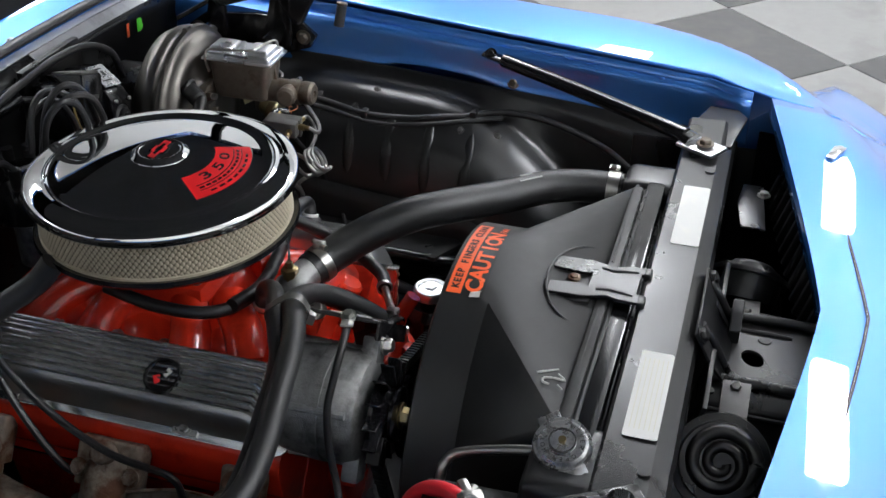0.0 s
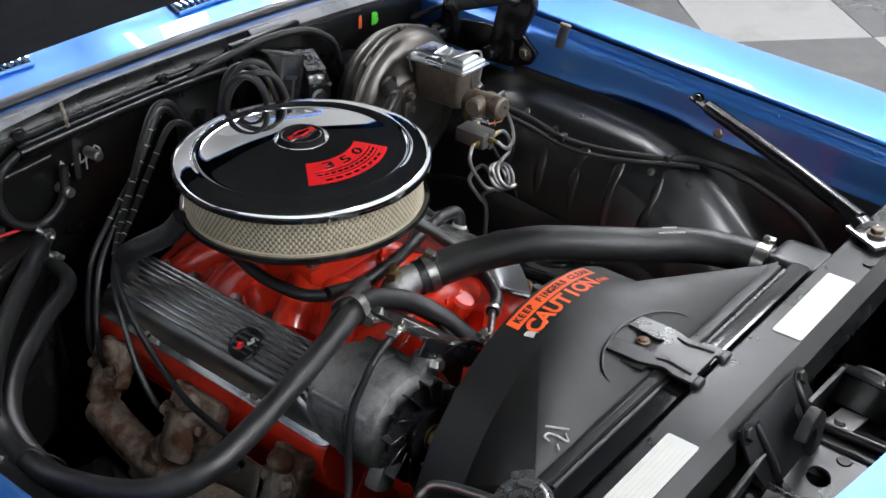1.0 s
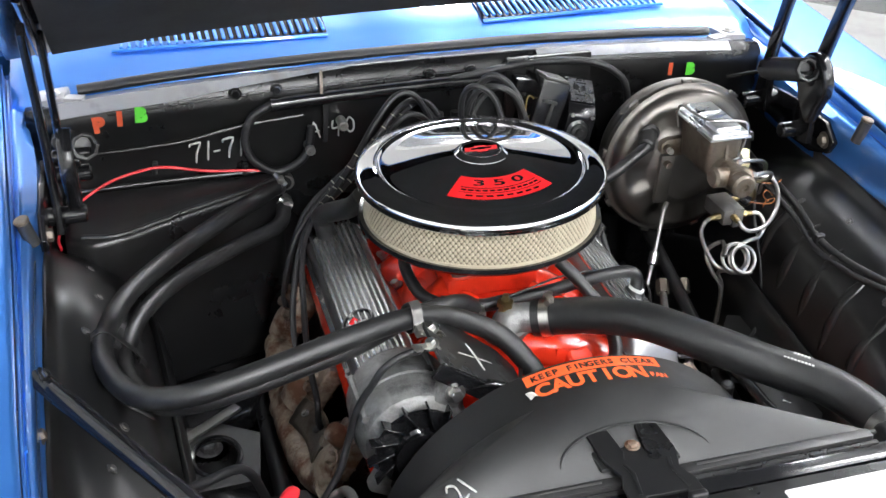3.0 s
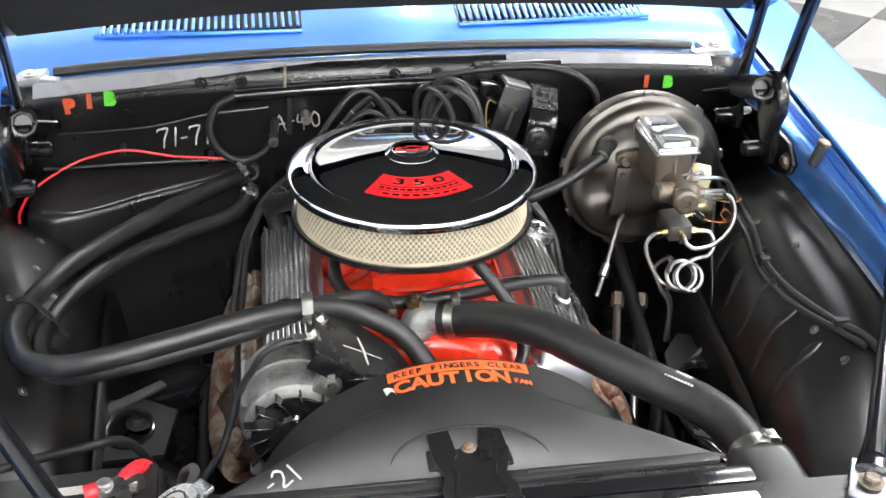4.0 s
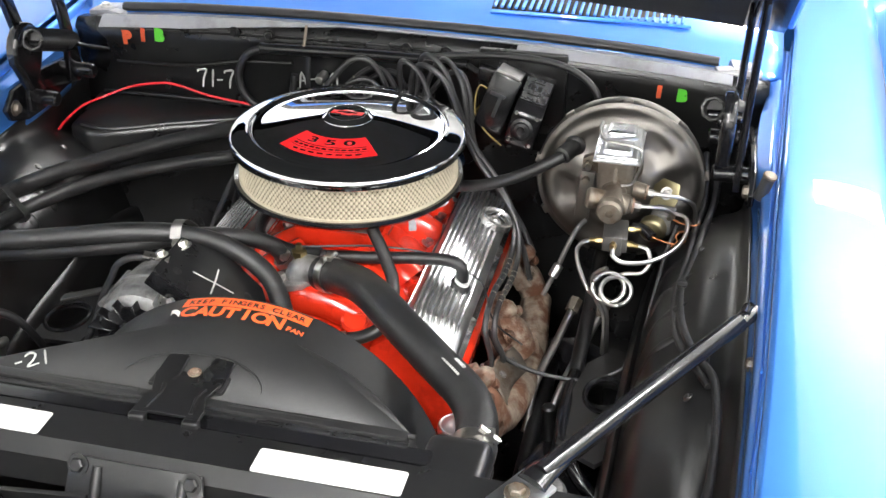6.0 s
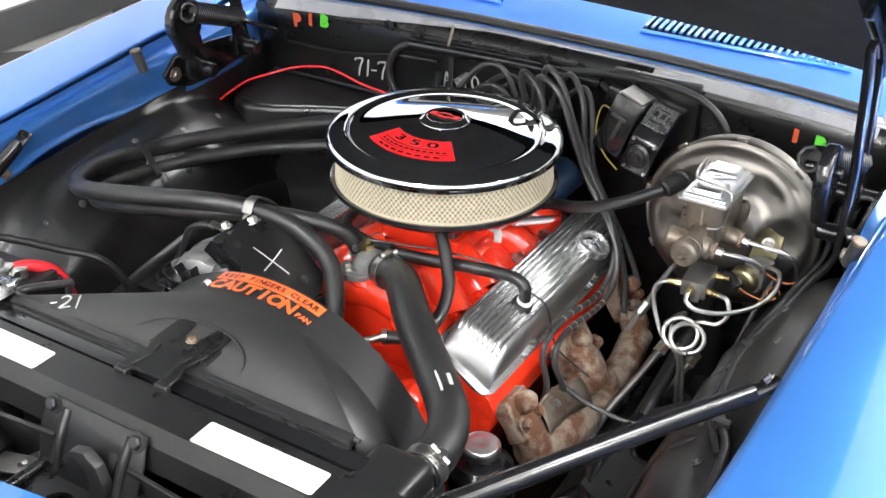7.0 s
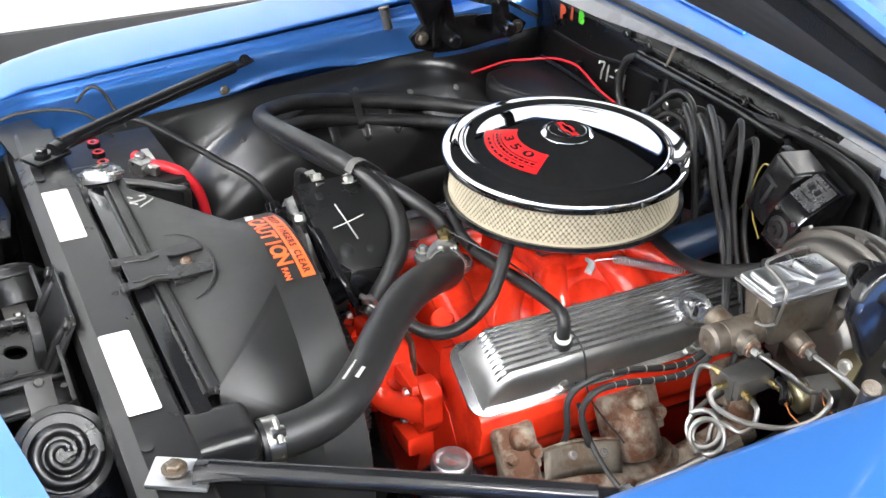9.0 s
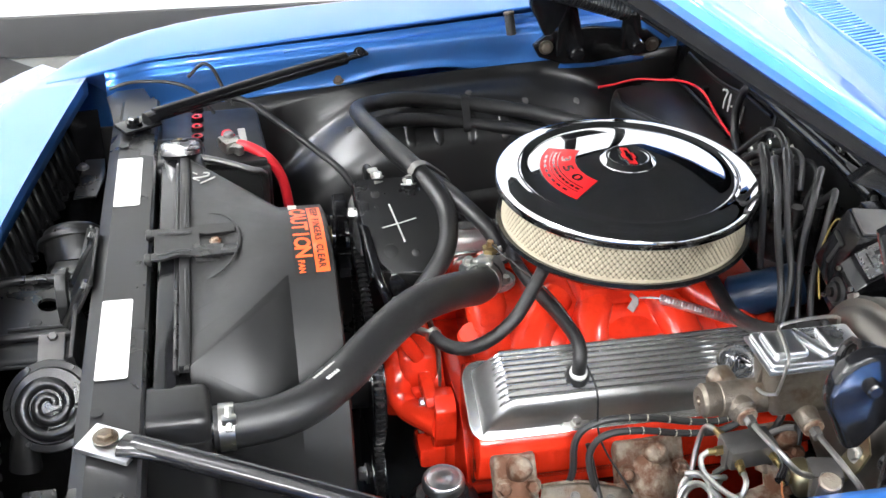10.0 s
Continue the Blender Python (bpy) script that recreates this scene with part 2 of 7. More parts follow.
BLACKINK = material("black_print", (0.012, 0.012, 0.012), 0.5)
CAPMETAL = material("worn_plated_steel", (0.62, 0.62, 0.63), 0.28, 0.95, 0.15, 120, 0.1, 400, dark=(0.3, 0.3, 0.3), spots=0.3, spot_scale=60)
# darker copy of the filter paper: shade between the cells put into the colour
FILTERSHADE = material("shaded_filter_paper", (0.10, 0.085, 0.055), 0.9, 0, 0.15, 90)
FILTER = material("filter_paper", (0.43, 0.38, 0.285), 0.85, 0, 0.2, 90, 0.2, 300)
FOIL = material("silver_foil", (0.72, 0.72, 0.73), 0.2, 1.0, 0.04, 60)
REDCABLE = material("red_cable_sleeve", (0.65, 0.02, 0.03), 0.4, 0, 0.15, 60)
GREENPAINT = material("green_paint_mark", (0.09, 0.50, 0.03), 0.6, 0, 0.2, 200)
ORANGEPAINT = material("orange_paint_mark", (0.50, 0.07, 0.02), 0.6, 0, 0.2, 200)
YELLOWPAINT = material("yellow_paint_mark", (0.85, 0.7, 0.03), 0.6, 0, 0.2, 200)
LIGHTTILE = material("pale_grey_floor_tile", (0.20, 0.197, 0.19), 0.16, 0, 0.06, 30, 0.04, 90, dark=(0.17, 0.167, 0.16), spots=0.3, spot_scale=3, spec=0.25)
DARKTILE = material("dark_grey_floor_tile", (0.06, 0.06, 0.06), 0.16, 0, 0.12, 30, 0.04, 90, dark=(0.075, 0.073, 0.07), spots=0.3, spot_scale=3, spec=0.25)
GROUT = material("tile_joint", (0.2, 0.2, 0.19), 0.8)
WALL = material("white_wall_paint", (0.82, 0.82, 0.80), 0.6, 0, 0.03, 3, 0.05, 60)
CEIL = material("ceiling_paint", (0.84, 0.84, 0.83), 0.8, 0, 0.05, 3)
BASEBOARD = material("dark_wall_base", (0.045, 0.045, 0.045), 0.5, 0, 0.1, 10)
LINER = material("hood_insulation_felt", (0.012, 0.012, 0.012), 0.95, 0, 0.3, 200, 0.8, 500)
LAMPFACE = lamp_material("ceiling_lamp_glow", (1.0, 0.98, 0.95), LAMP)

# ---------------------------------------------------------------- showroom
XW, XE, YS, YN, ZC = -2.9, 7.0, -9.0, 10.5, 4.0
floor = part("floor", box(((XW + XE) / 2, (YS + YN) / 2, -0.06), (XE - XW, YN - YS, 0.1)), GROUT, None, "grey showroom floor of checkered square tiles", "floor", kind="structure")
for nm, c, s in (("wall_west", (XW - 0.1, (YS + YN) / 2, ZC / 2), (0.2, YN - YS + 0.4, ZC)), ("wall_east", (XE + 0.1, (YS + YN) / 2, ZC / 2), (0.2, YN - YS + 0.4, ZC)),
                 ("wall_south", ((XW + XE) / 2, YS - 0.1, ZC / 2), (XE - XW, 0.2, ZC)), ("wall_north", ((XW + XE) / 2, YN + 0.1, ZC / 2), (XE - XW, 0.2, ZC))):
    part(nm, box(c, s), WALL, None, "plain white painted showroom wall", "wall", kind="structure")
part("ceiling", box(((XW + XE) / 2, (YS + YN) / 2, ZC + 0.05), (XE - XW + 0.4, YN - YS + 0.4, 0.1)), CEIL, None, "plain pale showroom ceiling", "ceiling", kind="structure")
part("baseboard", box((XW + 0.012, (YS + YN) / 2, 0.075), (0.024, YN - YS, 0.15), bevel=0.004), BASEBOARD, None, "dark grey rubber wall base", "baseboard", kind="structure")


def ceiling_light(x, y, turn, length=1.15, width=0.24, z=3.35):
    lamp = thing("ceiling_light", (x, y, z), "white hanging strip light with a long glowing tube", "ceiling light", "ceiling lights")
    m = pose(x, y, z, 0, 0, turn)
    part("spine", turned_box(m, (0, 0, 0.055), (1.6, 0.05, 0.03)), WALL, lamp)
    for k in (-0.6, 0.6):
        part("hanger", turned_box(m, (k, 0, 0.07 + (ZC - z - 0.07) / 2), (0.01, 0.01, ZC - z - 0.07)), WALL, lamp)
    part("diffuser", turned_box(m, (0, 0, 0), (length, width, 0.07)), LAMPFACE, lamp)


def turned_box(m, c, s):
    own = box(c, s, bevel=min(s) * 0.2, seg=1)
    bmesh.ops.transform(own, matrix=m, verts=own.verts)
    return own


# the last lamp is added, out of view, to brighten the driver's fender
for gx, gy, turn in ((0.2, -7.6, 90), (0.2, -5.8, 90), (0.2, -4.0, 90), (0.2, -2.2, 90), (3.15, -6.6, 0), (3.15, -3.8, 0), (3.15, -1.05, 0), (5.0, -1.05, 0), (3.15, 1.6, 0),
                     (3.15, 4.2, 0), (1.5, 4.2, 0), (-1.9, 7.0, 0), (3.7, 0.3, 0), (1.9, 1.0, 90)):
    ceiling_light(gx, gy, turn, *((0.8, 0.17) if gy in (-1.05, 1.0) else (1.15, 0.24)))

# ---------------------------------------------------------------- car body
LIP_X = [(-0.25, 0.548), (-0.2, 0.556), (-0.1, 0.597), (0.13, 0.612), (0.5, 0.628), (1.06, 0.660), (1.7, 0.67)]
LIP_Z = [(-0.6, 0.835), (-0.2, 0.862), (0.0, 0.872), (0.26, 0.887), (0.55, 0.906), (1.05, 0.93), (1.7, 0.95)]
HALF, NOSE_Y, NOSE_L = 0.945, 0.1, 0.72


def outline_x(y):
    return HALF if y > NOSE_Y else HALF * math.sqrt(max(0, 1 - ((NOSE_Y - y) / NOSE_L) ** 2))


def past_crease(x, y):
    """How far a point lies beyond the crease between the flat top of the body and its side."""
    a = lerp_table(y, [(0.1, 0.778), (0.5, 0.783), (0.85, 0.793), (1.25, 0.808), (1.7, 0.825)])
    return ((abs(x) / a) ** 2.15 + (max(0, NOSE_Y - y) / 0.535) ** 2.15) ** (1 / 2.15) - 0.97


def skin_z(x, y):
    e = max(0.0, past_crease(x, y))
    nose = min(1, max(0, (NOSE_Y - y) / 0.4))
    steep = 2.8 * (1 - nose) + 0.4 * nose
    drop = 14 * e * e if e < 0.035 else 0.0172 + 0.95 * min(e - 0.035, 0.012) + max(0, e - 0.047) * steep
    crown = 0.012 * max(0, 1 - ((abs(x) - 0.73) / 0.15) ** 2) if abs(x) > 0.59 else 0
    return lerp_table(y, LIP_Z) + crown - drop * (1 - 0.4 * nose)


def fender_lip(y):
    return Vector((lerp_table(y, LIP_X), y, lerp_table(y, LIP_Z)))


def gutter_width(y):
    return lerp_table(y, [(-0.1, 0.010), (0.2, 0.013), (0.45, 0.020), (0.7, 0.034), (1.0, 0.046)])


def build_fender(parent, s):
    ys = [1.7, 1.4, 1.2, 1.06] + [1.0 - 0.05 * i for i in range(24)] + [-0.2, -0.23, -0.26, -0.3, -0.34, -0.38, -0.42, -0.45, -0.48, -0.50]
    vs = [i / 40 for i in range(41)] + [1.12, 1.35, 1.6]

    def f(y, v):
        x0 = lerp_table(y, LIP_X) if y >= -0.2 else 0.553 - (-0.2 - y) * 0.15
        x1 = max(outline_x(y), x0 + 0.002)
        if v <= 1:
            k = v
            x = x0 + (x1 - x0) * k
            return (s * x, y, skin_z(x, y))
        z1 = skin_z(x1, y)
        return (s * (x1 - 0.05 * (v - 1)), y, z1 - (v - 1) * (0.3 + 0.6 * min(1, max(0, (NOSE_Y - y) / 0.4))))
    skin = solid(part("fender", sheet(f, ys, vs), BLUE, parent, "glossy metallic blue front fender", sharp=70), 0.004)
    # gutter below the lip, with its ledge and inner wall
    prof = [(0, -0.003), (-0.0008, -0.020), (-0.004, -0.028), (-0.010, -0.0285), (-0.0125, -0.023), (-0.0165, -0.022), (-0.020, -0.0255), (-0.027, -0.0265), (-0.0325, -0.031), (-0.0345, -0.040), (-0.0345, -0.06), (-0.031, -0.082), (-0.037, -0.099), (-0.046, -0.105)]
    gy = [1.07 - 0.0225 * i for i in range(56)]
    wave = lambda y: 0.010 * math.exp(-((y - 0.71) / 0.13) ** 4)

    def g(y, i):
        p = fender_lip(y)
        dx, dz = prof[int(i)]
        dx, dz = dx * gutter_width(y) / 0.046, dz * 0.86
        low = max(0, (-dz - 0.028) / 0.062)
        return (s * (p.x + dx - (wave(y) if 7 < i < 13 else 0)), y, p.z + dz - low * 0.02 * math.exp(-((y - 0.71) / 0.16) ** 4) + (0.014 * low * math.exp(-((y - 0.36) / 0.10) ** 4)))
    gutter = solid(part("gutter", sheet(g, gy, range(len(prof))), BLUE, skin, sharp=60), 0.003)
    for y, dz in ((0.604, -0.122), (0.23, -0.088), (0.857, -0.118)):
        p = fender_lip(y)
        part("bolt", bolt_head((s * (p.x - gutter_width(y) * 0.8), y, p.z + dz * 0.86), (-s, 0, 0.3), 0.0075), IRON, skin)
    for y in (0.14, -0.02):
        p = fender_lip(y)
        part("clip", box((s * (p.x - 0.004), y, p.z - 0.02), (0.005, 0.008, 0.014), bevel=0.002), BLUE, skin)
    return skin


def build_header(parent):
    """The pointed nose panel between the fenders."""
    def f(v, u):
        x = u
        a = abs(x)
        yi = -0.283 + 0.083 * (a / 0.53) ** 1.15
        yo = NOSE_Y - NOSE_L * math.sqrt(1 - (a / HALF) ** 2)
        if v < 0:
            return (x, yi, lerp_table(yi, LIP_Z) + v)
        if v <= 1:
            y = yi + (yo - yi) * v
            return (x, y, skin_z(x, y) - 0.004 * (1 - min(1, a / 0.53)))
        return (x, yo - 0.012 * (v - 1), skin_z(x, yo) - (v - 1) * 0.9)
    us = [0.553 * (i / 20 - 1) for i in range(41)]
    vs = [-0.03, -0.015, -0.004, 0, 0.03] + [0.08 + 0.092 * i for i in range(11)] + [1.1, 1.3]
    vs[-3] = 1.0
    nose = solid(part("header_panel", sheet(f, vs, us), BLUE, parent, "blue painted pointed nose panel", sharp=60), 0.004)
    return nose


def build_cowl(parent):
    ys = [0.925, 0.93, 0.945, 0.96, 0.975, 1.0, 1.04, 1.08, 1.13, 1.2, 1.3]

    def z_of(x, y):
        z = lerp_table(y, [(0.925, 0.932), (0.93, 0.940), (0.945, 0.944), (0.97, 0.962), (1.0, 0.972), (1.08, 0.985), (1.3, 1.03)])
        return z - 0.03 * (abs(x) / 0.64) ** 2.5 + 0.008 * math.exp(-(x / 0.06) ** 4) * (1 if 0.94 < y else 0)
    xs = [-0.64 + 1.28 * i / 48 for i in range(49)]
    cowl = solid(part("cowl_panel", sheet(lambda y, x: (x, y, z_of(x, y)), ys, xs), BLUE, parent, "blue painted cowl panel below the windshield", sharp=50), 0.004)
    for s in (-1, 1):
        well = part("vent_well", sheet(lambda u, v: (s * (0.135 + 0.345 * u), 0.976 + 0.075 * v + 0.022 * u * u, z_of(0.135 + 0.345 * u, 0.976 + 0.075 * v) + 0.0035), [0, 0.25, 0.5, 0.75, 1], [0, 0.5, 1]), GLOSSBLACK, cowl)
        for i in range(27):
            x = 0.142 + 0.0125 * i
            u = (x - 0.135) / 0.345
            y0 = 0.976 + 0.022 * u * u
            part("louver", box((s * x, y0 + 0.037, z_of(x, y0 + 0.03) + 0.0075), (0.0055, 0.078, 0.005), (6, 0, 0), 0.0012, seg=1), BLUE, cowl)
        part("vent_rim", tube([(s * 0.135, 0.974, z_of(0.135, 0.974) + 0.004), (s * 0.31, 0.980, z_of(0.31, 0.985) + 0.004), (s * 0.482, 0.998, z_of(0.48, 1.0) + 0.004)], 0.0035, 8), BLUE, cowl)
    for x in (-0.24, 0.24, -0.52, 0.52):
        part("bolt", bolt_head((x, 0.942, z_of(x, 0.942)), (0, -0.2, 1), 0.006, 0.003), ZINC, cowl)
    return cowl


def solid_sheet(f, us, vs, t=0.0015):
    own = sheet(f, us, vs)
    bmesh.ops.recalc_face_normals(own, faces=own.faces)
    bmesh.ops.solidify(own, geom=own.faces[:], thickness=t)
    return own


def build_firewall(parent):
    prof = [(0.93, 0.925), (0.915, 0.938), (0.885, 0.942), (0.872, 0.930), (0.868, 0.905), (0.872, 0.86), (0.868, 0.80), (0.868, 0.5), (0.80, 0.25)]
    xs = [-0.62, -0.58, -0.5, -0.4, -0.25, -0.1, 0.1, 0.25, 0.4, 0.5, 0.58, 0.62]

    def f(i, x):
        y, z = prof[int(i)]
        sag = 0.025 * (abs(x) / 0.62) ** 2.5
        return (x, y, z - (sag if i < 5 else 0))
    wall = solid(part("firewall", sheet(f, range(len(prof)), xs), FIREWALL, parent, "black painted steel firewall", sharp=50), 0.004)
    def rail_top(i, x):
        y, z = [(0.922, 0.9355), (0.914, 0.9405), (0.886, 0.9445), (0.870, 0.9325)][int(i)]
        return (x, y, z - 0.025 * (abs(x) / 0.62) ** 2.5)
    part("grey_rail", solid_sheet(rail_top, range(3), [-0.57 + 1.14 * i / 30 for i in range(31)]), GREYPAINT, wall, "grey painted rail along the firewall top")
    part("grey_plate", solid_sheet(lambda i, x: (x, (0.884, 0.869)[i], (0.9435, 0.9315)[i] - 0.025 * (abs(x) / 0.62) ** 2.5), range(2), [0.20 + 0.36 * i / 12 for i in range(13)]), GREYPAINT, wall)
    part("grey_plate", solid_sheet(lambda i, x: (x, (0.886, 0.886 - 0.019 * min(1, (-0.10 - x) / 0.3))[i], (0.9440, 0.9440 - 0.016 * min(1, (-0.10 - x) / 0.3))[i] - 0.025 * (abs(x) / 0.62) ** 2.5), range(2), [-0.57 + 0.45 * i / 14 for i in range(15)]), GREYPAINT, wall)
    part("seam", tube([(x, 0.8685, 0.922 - 0.025 * (abs(x) / 0.62) ** 2.5) for x in (-0.5, -0.3, -0.1, 0.1, 0.3, 0.45)], 0.0025, 6), FIREWALL, wall)
    for s in (-1, 1):
        br = part("corner_bracket", box((s * 0.578, 0.925, 0.908), (0.05, 0.05, 0.04), (0, s * 8, s * 10), 0.006), GREYPAINT, wall)
        part("bracket_bolt", bolt_head((s * 0.578, 0.918, 0.930), (0, 0, 1), 0.008, 0.005), ZINC, br)
        part("bracket_tab", box((s * 0.545, 0.90, 0.915), (0.03, 0.02, 0.03), (0, 0, s * 20), 0.003), GREYPAINT, br)
    # rubber seal along the top rail
    part("cowl_seal", tube([(x, 0.918, 0.950 - 0.025 * (abs(x) / 0.62) ** 2.5) for x in (-0.54, -0.4, -0.2, 0, 0.2, 0.4, 0.535)], 0.010, 10, flat=0.8), RUBBER, wall, "black rubber hood seal")
    # stiffening rib
    part("rib", tube([(-0.54, 0.866, 0.845), (-0.4, 0.862, 0.852), (-0.30, 0.864, 0.868), (-0.2, 0.866, 0.875)], 0.0035, 8), FIREWALL, wall)
    return wall


DROP = [(-0.17, -0.33), (-0.08, -0.28), (0.0, -0.22), (0.06, -0.165), (0.12, -0.10), (0.18, -0.05), (0.25, -0.015), (0.33, 0.0), (0.60, 0.0), (0.68, -0.02), (0.76, -0.06), (0.85, -0.12), (1.0, -0.2)]


def smooth_table(x, table, w=0.035):
    """The table's value, averaged about x so that no crease shows."""
    return sum(k * lerp_table(x + d * w, table) for d, k in ((-1.6, 0.08), (-0.8, 0.24), (0, 0.36), (0.8, 0.24), (1.6, 0.08)))


def build_inner_fender(parent, s):
    """A wheel arch: slope below the fender flange, rounded shoulder, ribbed wall with a lower lip."""
    def line(y):
        p = fender_lip(min(1.0, max(-0.17, y)))
        xi, zt, d = p.x - 0.046, p.z - 0.102, smooth_table(y, DROP)
        b = 0.012 * math.exp(-((y - 0.40) / 0.16) ** 4)
        return spline([(s * (p.x - gutter_width(y)), y, p.z - 0.088), (s * (xi + 0.006), y, zt - 0.006 + d), (s * (xi - 0.032), y, zt - 0.028 + d + b), (s * (xi - 0.062), y, zt - 0.054 + d + b),
                       (s * (xi - 0.088), y, zt - 0.082 + d + b), (s * (xi - 0.104), y, zt - 0.125 + d), (s * (xi - 0.113), y, zt - 0.168 + d * 0.8), (s * (xi - 0.128), y, zt - 0.180 + d * 0.75), (s * (xi - 0.150), y, 0.37)], 5)

    def f(y, v):
        pts = line(y)
        k = min(len(pts) - 1.0001, v * (len(pts) - 1))
        return tuple(pts[int(k)].lerp(pts[int(k) + 1], k - int(k)))
    ys = [1.0 - 0.015 * i for i in range(78)]
    panel = solid(part("inner_fender", sheet(f, ys, [i / 40 for i in range(41)]), LINERPAINT, parent, "satin black inner fender panel", sharp=60), 0.003)
    return panel, f


car = thing("car", (0, 0.6, 0), "classic two-door car in glossy metallic blue with its hood open", "car")
fender_left = build_fender(car, 1)
fender_right = build_fender(car, -1)
header = build_header(car)
cowl = build_cowl(car)
firewall = build_firewall(car)
liner_left, LF = build_inner_fender(car, 1)
liner_right, RF = build_inner_fender(car, -1)


def build_hood(parent):
    """The raised hood: outer skin, flanged edge and felt on its underside."""
    y0, z0, a, length = 0.865, 1.034, radians(33.6), 1.22

    def at(x, l, lift):
        sag = 0.035 * (abs(x) / 0.66) ** 2.2
        n = lift - sag
        return (x, y0 - l * math.cos(a) + n * math.sin(a), z0 + l * math.sin(a) + n * math.cos(a))
    xs = [-0.637 + 1.274 * i / 24 for i in range(25)]
    ls = [0.0, 0.02, 0.1, 0.3, 0.5, 0.7, 0.9, 1.1, 1.2, length]
    hood = solid(part("hood", sheet(lambda l, x: at(x, l, 0.03), ls, xs), BLUE, parent, "raised blue hood with a black felt lining", sharp=50), 0.004)
    rim = bmesh.new()
    tube([at(0.632, 0.0, 0.022), at(0.632, 0.6, 0.022), at(0.632, length, 0.022)], 0.010, 8, bm=rim, flat=0.8)
    tube([at(-0.632, 0.0, 0.022), at(-0.632, 0.6, 0.022), at(-0.632, length, 0.022)], 0.010, 8, bm=rim, flat=0.8)
    tube([at(x, 0.008, 0.022) for x in (-0.632, -0.3, 0, 0.3, 0.632)], 0.010, 8, bm=rim)
    part("edge_flange", rim, BLUE, hood)
    part("inner_frame", solid_box_sheet(at, -0.626, 0.626, 0.012, length - 0.014, 0.004, 0.02), GLOSSBLACK, hood)
    part("insulation", solid_box_sheet(at, -0.56, 0.56, 0.06, length - 0.1, -0.012, 0.004), LINER, hood, "black felt insulation pad")
    return hood


def solid_box_sheet(at, x0, x1, l0, l1, n0, n1):
    bm = bmesh.new()
    xs = [x0 + (x1 - x0) * i / 10 for i in range(11)]
    ls = [l0 + (l1 - l0) * i / 8 for i in range(9)]
    sheet(lambda l, x: at(x, l, n0), ls, xs, bm)
    sheet(lambda l, x: at(x, l, n1), ls, xs, bm)
    for l in (l0, l1):
        sheet(lambda n, x: at(x, l, n), [n0, n1], xs, bm)
    for x in (x0, x1):
        sheet(lambda n, l: at(x, l, n), [n0, n1], ls, bm)
    bmesh.ops.remove_doubles(bm, verts=bm.verts, dist=1e-5)
    return bm


hood = build_hood(car)
# plain rear of the car, below the sight line
part("cabin", box((0, 2.6, 0.62), (1.84, 2.6, 0.72), bevel=0.1, seg=4), BLUE, car)
# cabin block out of view, added to block rear lamps and darken the cowl
unseen_glasshouse = prism([(1.42, 0.965), (2.05, 1.32), (2.45, 1.36), (3.0, 1.34), (3.75, 0.96)], 1.36, Matrix(((0, 0, 1, -0.68), (1, 0, 0, 0), (0, 1, 0, 0), (0, 0, 0, 1))), 0.03)
part("unseen_glasshouse", unseen_glasshouse, GLOSSBLACK, car, "dark cabin block out of view, added to darken the cowl")
part("chassis", box((0, 0.75, 0.26), (0.75, 1.9, 0.06), bevel=0.01), SATIN, car)
for s in (-1, 1):
    wheel = part("wheel", turned([(0, -0.1), (0.2, -0.1), (0.3, -0.09), (0.325, -0.05), (0.325, 0.05), (0.3, 0.09), (0.2, 0.1), (0, 0.1)], pose(s * 0.76, 0.36, 0.325, 0, 90, 0), 40), RUBBER, car)


# ---------------------------------------------------------------- radiator support
support = thing("radiator_support", (0, -0.11, 0.3), "satin black steel radiator support across the nose", "radiator support")
bm = bmesh.new()
prof = [(-0.078, 0.80), (-0.078, 0.840), (-0.082, 0.8445), (-0.133, 0.8445), (-0.150, 0.832), (-0.154, 0.80), (-0.150, 0.80), (-0.146, 0.828), (-0.132, 0.8405), (-0.085, 0.8405), (-0.083, 0.80)]
xs = [-0.50, -0.47, -0.44, -0.40, -0.30, -0.15, 0, 0.15, 0.30, 0.40, 0.44, 0.47, 0.50]
own = bmesh.new()
rings = [[own.verts.new((x, y, z - (0.004 * (abs(x) / 0.4) ** 2))) for y, z in prof] for x in xs]
for a, b in zip(rings, rings[1:]):
    for i in range(len(prof)):
        j = (i + 1) % len(prof)
        own.faces.new((a[i], b[i], b[j], a[j]))
own.faces.new(rings[0])
own.faces.new(rings[-1])
rail = part("top_rail", own, SATIN, support, sharp=25)
for s in (-1, 1):
    part("corner_plate", prism([(0.42, -0.148), (0.47, -0.155), (0.53, -0.165), (0.553, -0.15), (0.558, -0.105), (0.50, -0.088), (0.42, -0.085)], 0.006, Matrix.Diagonal((s, 1, 1, 1)) @ pose(0, 0, 0.829), 0.002), SATIN, support)
    part("end_panel", box((s * 0.574, -0.11, 0.58), (0.006, 0.25, 0.36), bevel=0.002), SATIN, support)
    part("side_panel", box((s * 0.475, -0.10, 0.56), (0.2, 0.006, 0.50), (0, 0, s * 4), 0.002), SATIN, support)
    part("hole", rod((s * 0.319, -0.1265, 0.8430), (s * 0.319, -0.1265, 0.8446), 0.007), BLACKINK, support)
part("lower_rail", box((0, -0.12, 0.35), (0.9, 0.07, 0.07), bevel=0.008), SATIN, support)
